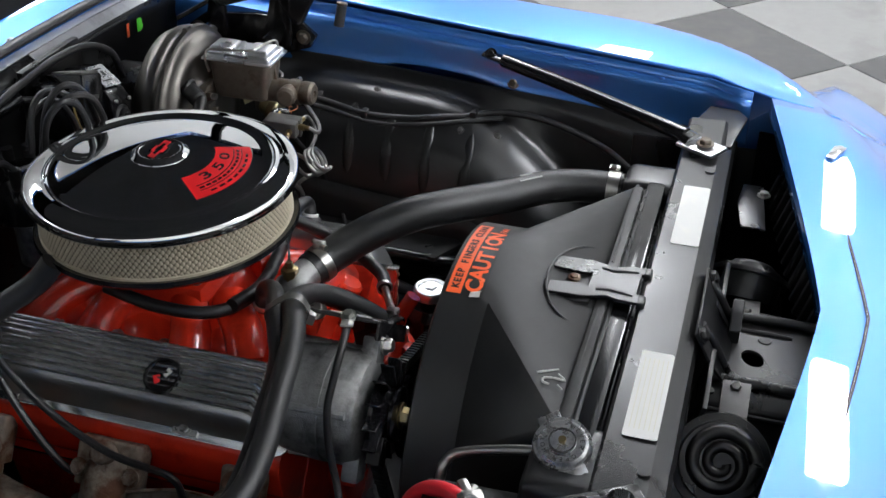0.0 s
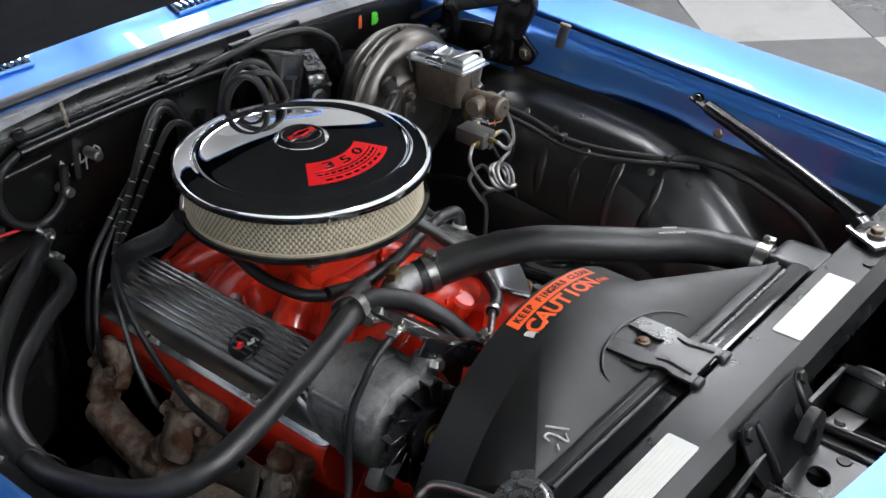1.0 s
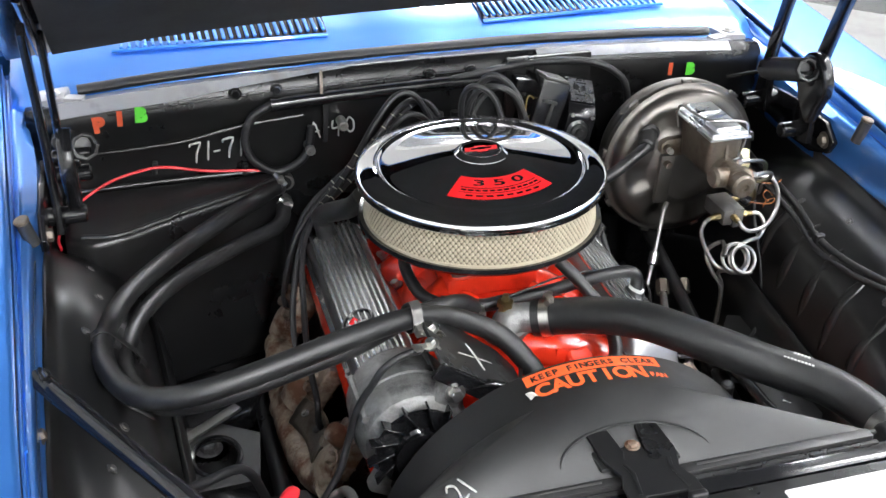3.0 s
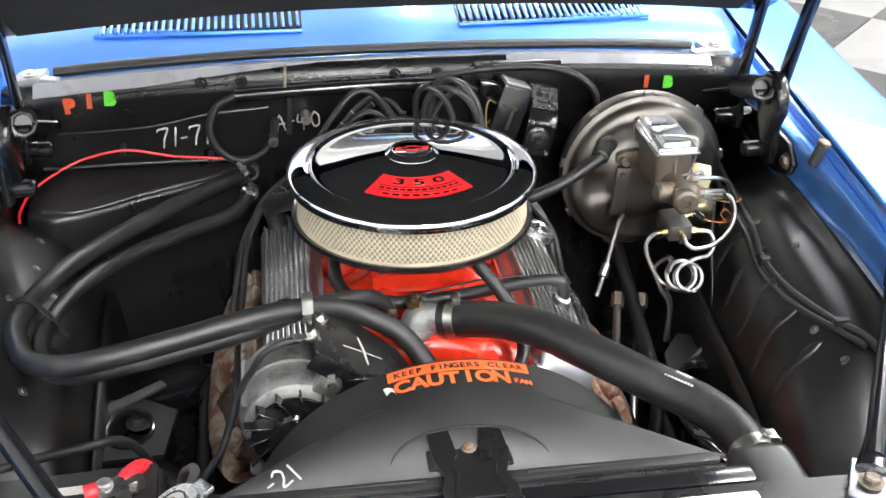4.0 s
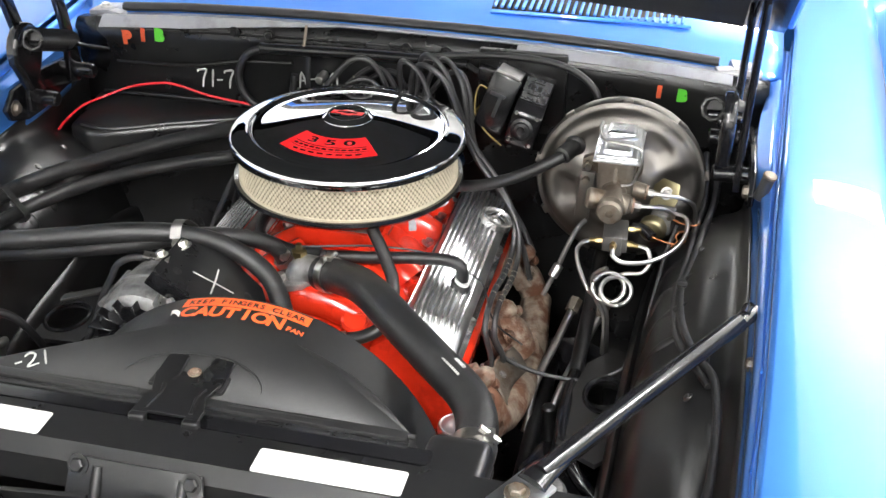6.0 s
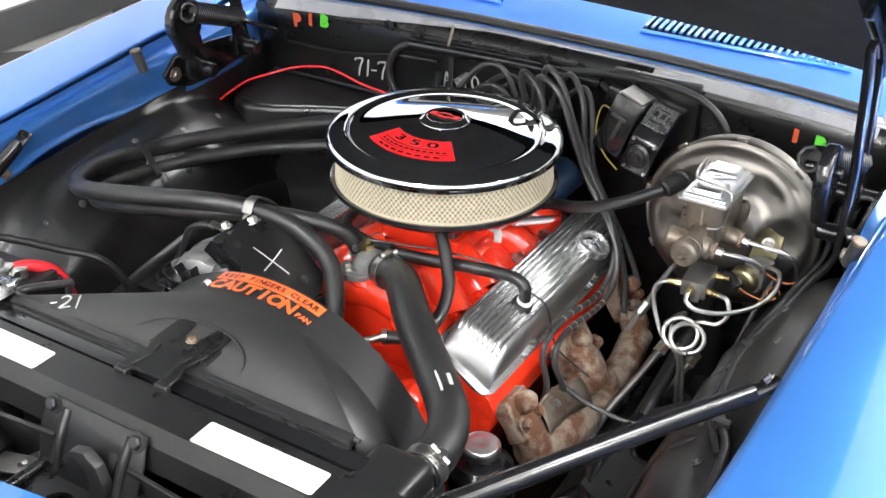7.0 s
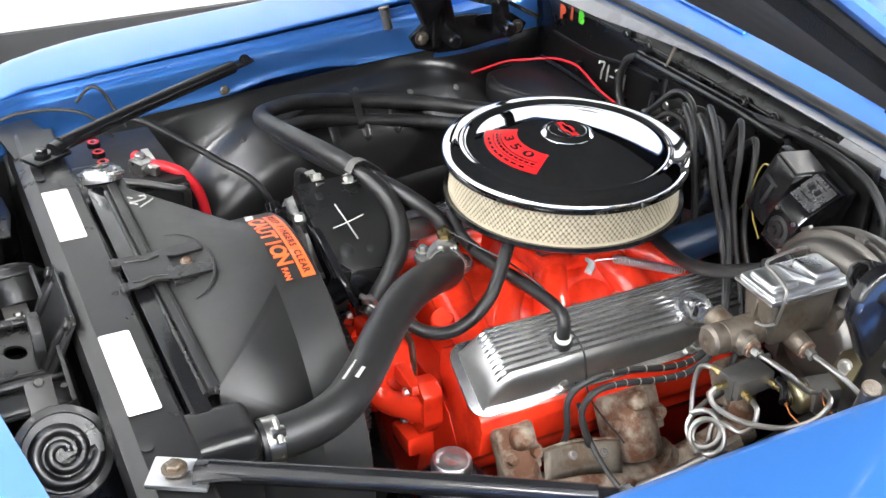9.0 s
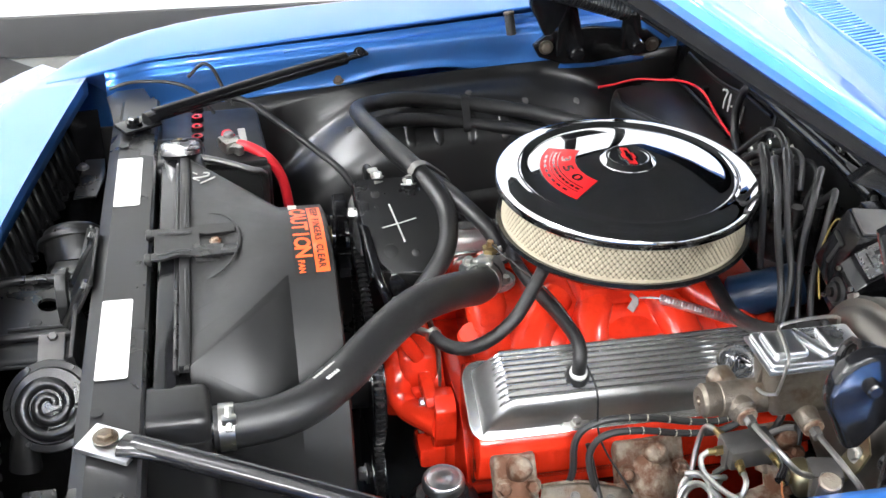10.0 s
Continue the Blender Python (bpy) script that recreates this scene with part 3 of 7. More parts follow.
for s, x, lab in ((1, 0.186, "blank white paper label stuck on the black rail"), (-1, -0.2, "white paper label with faint print on the black rail")):
    ob = part("paper_label", prism(rounded(0.157 if s > 0 else 0.146, 0.036, 0.003, 3), 0.0006, pose(x, -0.1145, 0.8446)), PAPER, None, lab, "label", "labels on the rail")
    if s < 0:
        for i in range(6):
            part("print_line", box((x, -0.1145 - 0.0125 + 0.005 * i, 0.8453), (0.12, 0.0008, 0.0003)), INK, ob)

# ---------------------------------------------------------------- radiator, shroud
radiator = thing("radiator", (0, -0.045, 0.35), "black crossflow radiator with side tanks and hose neck", "radiator")
part("core", box((0, -0.048, 0.585), (0.50, 0.05, 0.45), bevel=0.003), SATIN, radiator)
part("top_channel", box((0, -0.058, 0.823), (0.56, 0.026, 0.026), bevel=0.006), GLOSSBLACK, radiator)
part("top_bead", tube([(-0.26, -0.046, 0.834), (0.25, -0.046, 0.834)], 0.004, 8, 1, smooth=False), SATIN, radiator)
for s in (-1, 1):
    tx, tw = (0.301, 0.072) if s > 0 else (-0.308, 0.108)
    part("side_tank", box((tx, -0.050, 0.587), (tw, 0.080, 0.496), bevel=0.017, seg=5), SATIN, radiator)
    part("tank_bead", prism(rounded(tw + 0.004, 0.084, 0.018), 0.004, pose(tx, -0.050, 0.800), 0.0015), SATIN, radiator)
part("outlet_neck", tube([(0.309, -0.03, 0.798), (0.309, 0.0, 0.798), (0.309, 0.03, 0.798)], 0.020, 20), GLOSSBLACK, radiator)
part("filler_neck", rod((-0.304, -0.043, 0.80), (-0.304, -0.043, 0.838), 0.022), GLOSSBLACK, radiator)
CM = pose(-0.304, -0.043, 0.842, 0, -20, 0)
cap = part("pressure_cap", turned([(0, 0.012), (0.012, 0.012), (0.014, 0.009), (0.0235, 0.009), (0.0262, 0.006), (0.0292, 0.006), (0.0305, 0.001), (0.0292, -0.010), (0.026, -0.010), (0, -0.009)], CM, 40, close=False), CAPMETAL, radiator, "worn plated pressure cap")
for a in (35, 215):
    ear = box((0.031 * math.cos(radians(a)), 0.031 * math.sin(radians(a)), 0.0005), (0.014, 0.024, 0.006), (0, 0, a), 0.002)
    bmesh.ops.transform(ear, matrix=CM, verts=ear.verts)
    part("ear", ear, CAPMETAL, cap)
part("rivet", rod(CM @ Vector((0, 0, 0.011)), CM @ Vector((0, 0, 0.0145)), 0.004), BRASS, cap)
part("cap_ring", turned([(0.0125, 0.0128), (0.0138, 0.0128), (0.0138, 0.0095), (0.0125, 0.0095), (0.0125, 0.0128)], CM, 32, close=False), BLACKINK, cap)
for k, ch in enumerate("NEVER OPEN HOT"):
    if ch != " ":
        a = -20 - 19 * k
        part("cap_print", text_mesh(ch, 0.0064, CM @ pose(0, 0, 0, 0, 0, a) @ pose(0.0196, 0, 0.0093, 0, 0, -90), 0.0001), BLACKINK, cap)

shroud = thing("fan_shroud", (0, 0.05, 0.35), "matt black moulded fan shroud with a half ring over the fan", "fan shroud")
RC, RR = Vector((-0.003, 0, 0.600)), 0.256
own = bmesh.new()
n = 96
XL, XR, ZT, ZB = -0.270, 0.248, 0.839, 0.375


def box_edge(a):
    """Where the ring's angle a, from the top, meets the oblong at the radiator: folds run to its corners."""
    a = (a + 180) % 360 - 180
    if abs(a) <= 19:
        return (XL + (XR - XL) * (a + 19) / 38, ZT)
    if abs(a) <= 60:
        return (XR if a > 0 else XL, ZT)
    if abs(a) <= 120:
        return (XR if a > 0 else XL, ZT + (ZB - ZT) * (abs(a) - 60) / 60)
    if abs(a) <= 160:
        return (XR if a > 0 else XL, ZB)
    k = (a - 160) / 40 if a > 0 else (a + 200) / 40 
    return (XR + (XL - XR) * k, ZB)


front, ring1, ring2, ring3 = [], [], [], []
for i in range(n):
    deg = 360 * i / n
    a = radians(deg)
    c, s_ = math.sin(a), math.cos(a)
    x, z = box_edge(deg)
    front.append(own.verts.new((x, -0.030, z)))
    ring1.append(own.verts.new((RC.x + c * RR, 0.092, RC.z + s_ * RR)))
    ring2.append(own.verts.new((RC.x + c * RR, 0.150, RC.z + s_ * RR)))
    ring3.append(own.verts.new((RC.x + c * (RR - 0.006), 0.153, RC.z + s_ * (RR - 0.006))))
for A, B in ((front, ring1), (ring1, ring2), (ring2, ring3)):
    for i in range(n):
        j = (i + 1) % n
        own.faces.new((A[i], A[j], B[j], B[i]))
bmesh.ops.remove_doubles(own, verts=own.verts, dist=1e-5)
bmesh.ops.dissolve_degenerate(own, edges=own.edges, dist=1e-5)
shell = solid(part("shell", own, PLASTIC, shroud, sharp=14), 0.003)
part("front_lip", box(((XL + XR) / 2, -0.036, 0.836), (XR - XL, 0.014, 0.012), bevel=0.003), PLASTIC, shroud)
# details of the shroud
CLIP = [(-0.047, -0.083), (-0.030, -0.083), (-0.029, -0.074), (0.014, -0.074), (0.015, -0.083), (0.030, -0.083), (0.030, -0.060), (0.026, -0.052), (0.022, -0.040), (0.028, -0.020), (0.030, -0.012), (0.028, 0.032), (0.004, 0.032), (0.000, -0.008), (0.003, -0.016), (-0.028, -0.016), (-0.024, -0.006), (-0.027, 0.030), (-0.051, 0.030), (-0.050, -0.012), (-0.047, -0.022), (-0.041, -0.040), (-0.046, -0.054)]
part("clip_plate", prism(CLIP, 0.0042, pose(0, 0, 0.8462), 0.0006, seg=1), SATIN, shroud)
for x in (-0.0385, 0.0225):
    part("clip_hook", box((x, -0.081, 0.8455), (0.019, 0.010, 0.011), bevel=0.0035, seg=3), SATIN, shroud)
part("clip_ridge", tube([(-0.034, -0.070, 0.8508), (-0.031, -0.052, 0.8512), (-0.029, -0.040, 0.8512), (-0.032, -0.026, 0.8508)], 0.0022, 8, 4, flat=0.7), SATIN, shroud)
part("clip_ridge", tube([(0.018, -0.070, 0.8508), (0.015, -0.052, 0.8512), (0.013, -0.040, 0.8512), (0.016, -0.026, 0.8508)], 0.0022, 8, 4, flat=0.7), SATIN, shroud)
part("clip_pad", box((-0.011, 0.006, 0.8418), (0.088, 0.056, 0.005), (-4, 0, 0), bevel=0.002), PLASTIC, shroud)
part("clip_bolt", bolt_head((-0.010, 0.004, 0.8465), (0, 0, 1), 0.0055, 0.004), RUST, shroud)
arc = [(-0.010 + 0.083 * math.cos(radians(a)), -0.012 + 0.047 * math.sin(radians(a)), 0.8405 + 0.011 * math.sin(radians(a))) for a in range(0, 181, 10)]
part("worn_ridge", tube(arc, 0.0018, 8, 2, radii=[0.1, 0.8, 1, 1, 1, 0.8, 0.1], flat=0.7), PLASTIC, shroud)
part("seam_strip", tube([(-0.262, -0.034, 0.8385), (-0.06, -0.034, 0.8405)], 0.0028, 8, 1, smooth=False), PLASTIC, shroud)
part("seam_strip", tube([(0.045, -0.034, 0.8405), (0.255, -0.034, 0.8385)], 0.0028, 8, 1, smooth=False), PLASTIC, shroud)
GLYPHS = {"7": [[(-0.30, 0.46), (0.30, 0.50), (0.05, 0.0), (-0.06, -0.5)], [(-0.30, 0.46), (-0.33, 0.34)]], "1": [[(0.08, 0.48), (0.0, 0.0), (-0.08, -0.48)]], "-": [[(-0.2, 0.0), (0.2, 0.03)]],
          "2": [[(-0.30, 0.30), (0.0, 0.47), (0.26, 0.28), (0.05, -0.10), (-0.32, -0.44), (0.30, -0.40)]], "A": [[(-0.36, -0.5), (-0.10, 0.48), (0.22, -0.46)], [(-0.34, -0.08), (0.24, -0.05)]],
          "4": [[(-0.22, 0.46), (-0.30, 0.0), (0.26, 0.06)], [(0.18, 0.5), (0.05, -0.5)]], "0": [[(0.0, 0.44), (-0.27, 0.1), (-0.12, -0.42), (0.20, -0.34), (0.26, 0.16), (0.0, 0.44)]]}


def hand_marks(body, size, m, thick, steps=3):
    """Digits drawn with a paint pen, stroke by stroke."""
    own = bmesh.new()
    widths = [0.40 if ch in "1-" else 0.74 for ch in body]
    x = -0.5 * sum(widths) * size
    for k, ch in enumerate(body):
        wide = widths[k]
        x += wide * size / 2
        for stroke in GLYPHS[ch]:
            tube([m @ Vector((x + u * size * 0.8, v * size + 0.05 * size * math.sin(k * 2.3), 0)) for u, v in stroke], thick, 6, steps, bm=own, radii=[0.8, 1.15, 0.9, 1.05, 0.7])
        x += wide * size / 2
    return own


part("paint_mark", hand_marks("-21", 0.026, pose(-0.203, -0.012, 0.8424, 4, 0, 40), 0.0013), CHALK, shroud, "hand-painted white digits")


def on_ring(x, y, up=0.0):
    return (x, y, RC.z + math.sqrt((RR + up) ** 2 - (x - RC.x) ** 2))


sticker = part("caution_sticker", sheet(lambda x, y: on_ring(x, y, 0.0006), [-0.083 + 0.166 * i / 16 for i in range(17)], [0.101, 0.123, 0.147]), BLACKINK, shroud, "orange and black fan warning sticker with a peeled corner")
part("sticker_band", sheet(lambda x, y: on_ring(x, y, 0.001), [-0.081 + 0.162 * i / 16 for i in range(17)], [0.1275, 0.1455]), ORANGEDECAL, sticker)


def ring_text(body, size, x0, step, y, mat_, up):
    for i, ch in enumerate(body):
        if ch == " ":
            continue
        x = x0 + step * i
        tilt = math.degrees(math.asin((x - RC.x) / RR))
        part("letter", text_mesh(ch, size, pose(*on_ring(x, y, up), 0, tilt, 0), 0.0001, bold=size * 0.035), mat_, sticker)


ring_text("CAUTION", 0.0285, -0.0665, 0.0187, 0.1135, ORANGEDECAL, 0.0011)
ring_text("KEEP FINGERS CLEAR", 0.0125, -0.07, 0.0083, 0.136, BLACKINK, 0.0014)
ring_text("FAN", 0.011, 0.0625, 0.0072, 0.110, ORANGEDECAL, 0.0011)
part("peeled_corner", sheet(lambda u, v: (-0.085 + 0.011 * u - 0.003 * v, 0.103 + 0.012 * v, on_ring(-0.08, 0.11)[2] + 0.003 + 0.005 * math.sin(u * 3.0) * (1 - 0.6 * v)), [i / 6 for i in range(7)], [0, 0.5, 1]), PAPER, sticker)

# ---------------------------------------------------------------- engine
def along_y(y0, flip=False):
    """Places an outline of (x, z) pairs so that its thickness runs to the rear."""
    return Matrix(((1, 0, 0, 0), (0, 0, 1, y0), (0, 1, 0, 0), (0, 0, 0, 1)))


engine = thing("engine", (0, 0.56, 0.3), "orange enamelled V8 engine with finned aluminium valve covers", "engine")
block = part("block", prism([(-0.11, 0.34), (0.11, 0.34), (0.13, 0.47), (0.185, 0.53), (0.135, 0.60), (0.10, 0.62), (-0.10, 0.62), (-0.135, 0.60), (-0.185, 0.53), (-0.13, 0.47)], 0.50, along_y(0.31), 0.008), ORANGE, engine)
part("timing_cover", prism(circle(0.095, 20, 0, 0.50), 0.03, along_y(0.285), 0.006), ORANGE, engine)
for s in (-1, 1):
    sm = Matrix.Diagonal((s, 1, 1, 1))
    head = part("cylinder_head", prism([(0.095, 0.655), (0.10, 0.69), (0.132, 0.712), (0.222, 0.651), (0.229, 0.635), (0.222, 0.59), (0.17, 0.53), (0.12, 0.58)], 0.47, sm @ along_y(0.313), 0.005), ORANGE, engine)
    # finned cover: flange, body and fins that roll over its ends
    fx, fz, fw = 0.177, 0.6865, 0.108
    flange = prism([(x, y) for x, y in rounded(fw, 0.486, 0.024, 6)], 0.0055, sm @ Matrix.Translation((fx, 0.546, fz - 0.003)) @ pose(0, 0, 0, 0, 33.5, 0), 0.0018)
    cover = part("valve_cover", flange, ALLOY, engine, "finned polished aluminium valve cover")
    SEC = [(0.139, 0.712), (0.143, 0.728), (0.148, 0.737), (0.156, 0.7415), (0.172, 0.7385), (0.190, 0.7315), (0.206, 0.7235), (0.217, 0.7165), (0.2230, 0.7110), (0.2258, 0.7030), (0.2235, 0.6860), (0.2165, 0.6635)]

    def vc(y, i, s=s):
        x, z = SEC[int(i)]
        e = min(1, (min(y - 0.317, 0.775 - y)) / 0.044)
        e = math.sin(max(0, e) * math.pi / 2) ** 0.8
        zb = 0.714 - (x - 0.133) * 0.64
        return (s * (0.178 + (x - 0.178) * (0.84 + 0.16 * e)), y, zb + (z - zb) * (0.06 + 0.94 * e))
    ys = [0.317 + 0.044 * k / 14 for k in range(15)] + [0.361 + 0.370 * i / 6 for i in range(1, 6)] + [0.731 + 0.044 * k / 14 for k in range(15)]
    body = part("cover_body", sheet(vc, ys, range(12)), CASTALLOY, cover, sharp=60)
    for k in range(9):
        x = 0.157 + 0.0076 * k
        z = lerp_table(x, SEC[3:9]) + 0.0008
        zb = 0.714 - (x - 0.133) * 0.64
        run = []
        for y in (0.339, 0.342, 0.346, 0.351, 0.357, 0.365, 0.55, 0.727, 0.735, 0.741, 0.746, 0.750, 0.753):
            e = math.sin(min(1, min(y - 0.317, 0.775 - y) / 0.044) * math.pi / 2) ** 0.8
            run.append((s * (0.178 + (x - 0.178) * (0.84 + 0.16 * e)), y, zb + (z - zb) * (0.06 + 0.94 * e) + 0.0030 * e - 0.0015))
        fin = tube(run, 0.0026, 8, 2, radii=[0.35, 0.8, 1, 1, 1, 1, 1, 1, 0.8, 0.35])
        part("fin", fin, ALLOY, cover)
    for y in (0.441, 0.66):
        part("clamp_bolt", bolt_head((s * 0.219, y, 0.668), (s * 0.5, 0, 0.85), 0.006, 0.007), ZINC, cover)
        part("clamp_tab", box((s * 0.217, y, 0.6665), (0.016, 0.034, 0.004), (0, s * 33, 0), 0.001), ZINC, cover)
    if s > 0:
        part("grommet", rod((0.199, 0.443, 0.724), (0.2035, 0.443, 0.7345), 0.0165, 0.0155, bevel=0.002), RUBBER, cover)
        part("grommet_sleeve", rod((0.2030, 0.443, 0.733), (0.2055, 0.443, 0.7385), 0.0115), PAPER, cover)
        cap = part("filler_cap", turned([(0, 0.016), (0.012, 0.016), (0.014, 0.011), (0.022, 0.011), (0.024, 0.016), (0.027, 0.015), (0.028, 0.004), (0.024, 0.0), (0, 0)], pose(0.212, 0.651, 0.7225, 0, 24, 0), 36, close=False), ALLOY, cover)
        for a in (80, 200, 320):
            part("wing", box((0.2175 + 0.010 * math.cos(radians(a)), 0.651 + 0.010 * math.sin(radians(a)), 0.7365 - 0.0042 * math.cos(radians(a))), (0.018, 0.008, 0.006), (0, 24, a), 0.0025), CHROME, cap)
    else:
        m = pose(-0.199, 0.474, 0.7275, 0, -25, 0)
        emb = part("emblem", turned([(0, 0.003), (0.019, 0.003), (0.021, 0.0055), (0.0235, 0.0055), (0.0245, 0.0), (0, 0)], m, 40, close=False), GLOSSBLACK, cover)
        part("emblem_flag", box((-0.2055, 0.4785, 0.7283), (0.011, 0.009, 0.001), (0, -25, 35)), REDDECAL, emb)
        part("emblem_flag", box((-0.1955, 0.4690, 0.7328), (0.011, 0.009, 0.001), (0, -25, -35)), PAPER, emb)
    # exhaust manifold
    def rugged(bm, amount=0.0018, size=60, cuts=2):
        """Gives a casting its lumpy, pitted skin."""
        bmesh.ops.subdivide_edges(bm, edges=[e for e in bm.edges if e.calc_length() > 0.008], cuts=cuts, use_grid_fill=True)
        bm.normal_update()
        for v in bm.verts:
            v.co += v.normal * amount * (noise.noise(v.co * size) + 0.5 * noise.noise(v.co * size * 3.1))
        return bm

    man = thing("exhaust_manifold", (s * 0.27, 0.55, 0.5), "rusty bare iron exhaust manifold bolted to the head", "exhaust manifold", "exhaust manifolds")
    part("log", rugged(tube([(s * 0.268, 0.345, 0.562), (s * 0.284, 0.40, 0.545), (s * 0.292, 0.48, 0.532), (s * 0.292, 0.60, 0.528), (s * 0.280, 0.72, 0.545)], 0.026, 16), cuts=1), RUST, man, sharp=70)
    for y0, w in ((0.355, 0.062), (0.535, 0.10), (0.715, 0.062)):
        part("flange", rugged(box((s * 0.246, y0, 0.609), (0.028, w * 0.9, 0.064), (0, s * -32, 0), 0.004), 0.0016), RUST, man, sharp=70)
        part("stud_boss", rugged(rod((s * 0.246, y0 + 0.004, 0.622), (s * 0.266, y0 + 0.004, 0.644), 0.017, 0.014, seg=20, bevel=0.004), 0.0015, cuts=1), RUST, man, sharp=70)
        part("runner", tube([(s * 0.242, y0, 0.60), (s * 0.262, y0, 0.592), (s * 0.275, y0 + 0.004, 0.56)], 0.024 if w < 0.08 else 0.034, 16), RUST, man)
        for dy in ((-0.018, 0.018) if w < 0.08 else (-0.036, 0.0, 0.036)):
            part("bolt", bolt_head((s * 0.266, y0 + dy, 0.612 if dy else 0.618), (s * 0.85, 0, 0.52), 0.0085, 0.01), RUST, man)
    part("outlet", rugged(tube([(s * 0.28, 0.56, 0.55), (s * 0.29, 0.60, 0.50), (s * 0.285, 0.64, 0.43), (s * 0.27, 0.68, 0.36)], 0.030, 16), cuts=1), RUST, man, sharp=70)
    def shield(u, v):
        return (s * (0.262 + 0.030 * u + 0.012 * v - 0.010 * math.sin(v * 3.1)), 0.388 + 0.115 * v - 0.010 * u, 0.606 - 0.034 * u - 0.012 * v + 0.006 * math.sin(u * 3.1))
    solid(part("heat_shield", sheet(shield, [k / 6 for k in range(7)], [k / 8 for k in range(9)]), IRON, man), 0.0016)
    part("shield_edge", tube([shield(0, k / 8) for k in range(9)], 0.0022, 6, 2), RUST, man)
    for y in (0.43, 0.475):
        part("shield_bolt", bolt_head(shield(0.5, (y - 0.383) / 0.115), (s * 0.5, 0, 0.85), 0.0045, 0.003), WORNSTEEL, man)

# intake manifold
manifold = part("intake_manifold", prism([(-0.125, 0.665), (-0.128, 0.700), (-0.09, 0.712), (-0.07, 0.735), (0.07, 0.735), (0.09, 0.712), (0.128, 0.700), (0.125, 0.665), (0.08, 0.62), (-0.08, 0.62)], 0.42, along_y(0.345), 0.008), ORANGE, engine)
for s in (-1, 1):
    for y, dy in ((0.40, 0.06), (0.485, 0.035), (0.625, -0.03), (0.71, -0.06)):
        part("runner", tube([(s * 0.112, y, 0.698), (s * 0.085, y + dy * 0.3, 0.722), (s * 0.04, y + dy, 0.742)], 0.027, 12, radii=[1.15, 1, 0.9]), ORANGE, manifold)
    for y in (0.43, 0.52, 0.59, 0.68):
        part("bolt", bolt_head((s * 0.117, y, 0.705), (s * 0.4, 0, 0.9), 0.0075, 0.008), ORANGE if y < 0.5 else ZINC, manifold)
for s in (-1, 1):
    for y, w, h in ((0.385, 0.030, 0.012), (0.445, 0.026, 0.016), (0.555, 0.040, 0.014), (0.668, 0.026, 0.015), (0.73, 0.030, 0.010)):
        part("casting_hump", turned([(0, h * 0.55 + 0.004), (w * 0.5, h * 0.5 + 0.002), (w * 1.0, h * 0.2), (w * 1.3, -0.004), (w * 1.3, -0.012)], pose(s * 0.083, y, 0.712, 0, s * 22, 0), 20, close=False), ORANGE, manifold, sharp=80)
    for y in (0.39, 0.47, 0.64, 0.735):
        bs = part("bolt_boss", rod((s * 0.121, y, 0.694), (s * 0.125, y, 0.7075), 0.012, 0.0105, bevel=0.002), ORANGE, manifold)
        part("bolt", bolt_head((s * 0.125, y, 0.7075), (s * 0.3, 0, 0.95), 0.0065, 0.006), ZINC if y > 0.5 else ORANGE, manifold)
part("carburettor_pad", box((0, 0.56, 0.752), (0.135, 0.15, 0.03), bevel=0.006), ORANGE, manifold)
part("coolant_crossover", tube([(-0.12, 0.362, 0.690), (-0.06, 0.362, 0.715), (0, 0.364, 0.728), (0.06, 0.362, 0.715), (0.12, 0.362, 0.690)], 0.03, 12, flat=0.9), ORANGE, manifold)
part("thermostat_pad", rod((-0.012, 0.372, 0.72), (-0.012, 0.372, 0.748), 0.036, 0.034, bevel=0.004), ORANGE, manifold)
part("plug", turned([(0, 0.0), (0.022, 0.0), (0.0195, 0.012), (0.014, 0.0135), (0.0125, 0.0185), (0.0078, 0.0185), (0.0072, 0.013), (0, 0.013)], pose(0.073, 0.356, 0.714), 24), ORANGE, manifold)
part("square_boss", box((0.046, 0.344, 0.724), (0.020, 0.018, 0.018), (0, 8, 20), 0.003), ORANGE, manifold)
part("oil_tube_boss", rod((0.07, 0.34, 0.70), (0.075, 0.33, 0.722), 0.02, bevel=0.004), ORANGE, manifold)
carb = thing("carburettor", (0, 0.56, 0.767), "dull metal carburettor below the air cleaner", "carburettor")
part("body", box((0, 0.56, 0.79), (0.12, 0.14, 0.05), bevel=0.008), CAD, carb)
part("throat", rod((0, 0.56, 0.81), (0, 0.56, 0.84), 0.055), CAD, carb)
part("linkage", box((0.072, 0.56, 0.775), (0.004, 0.05, 0.02), bevel=0.001), ZINC, carb)

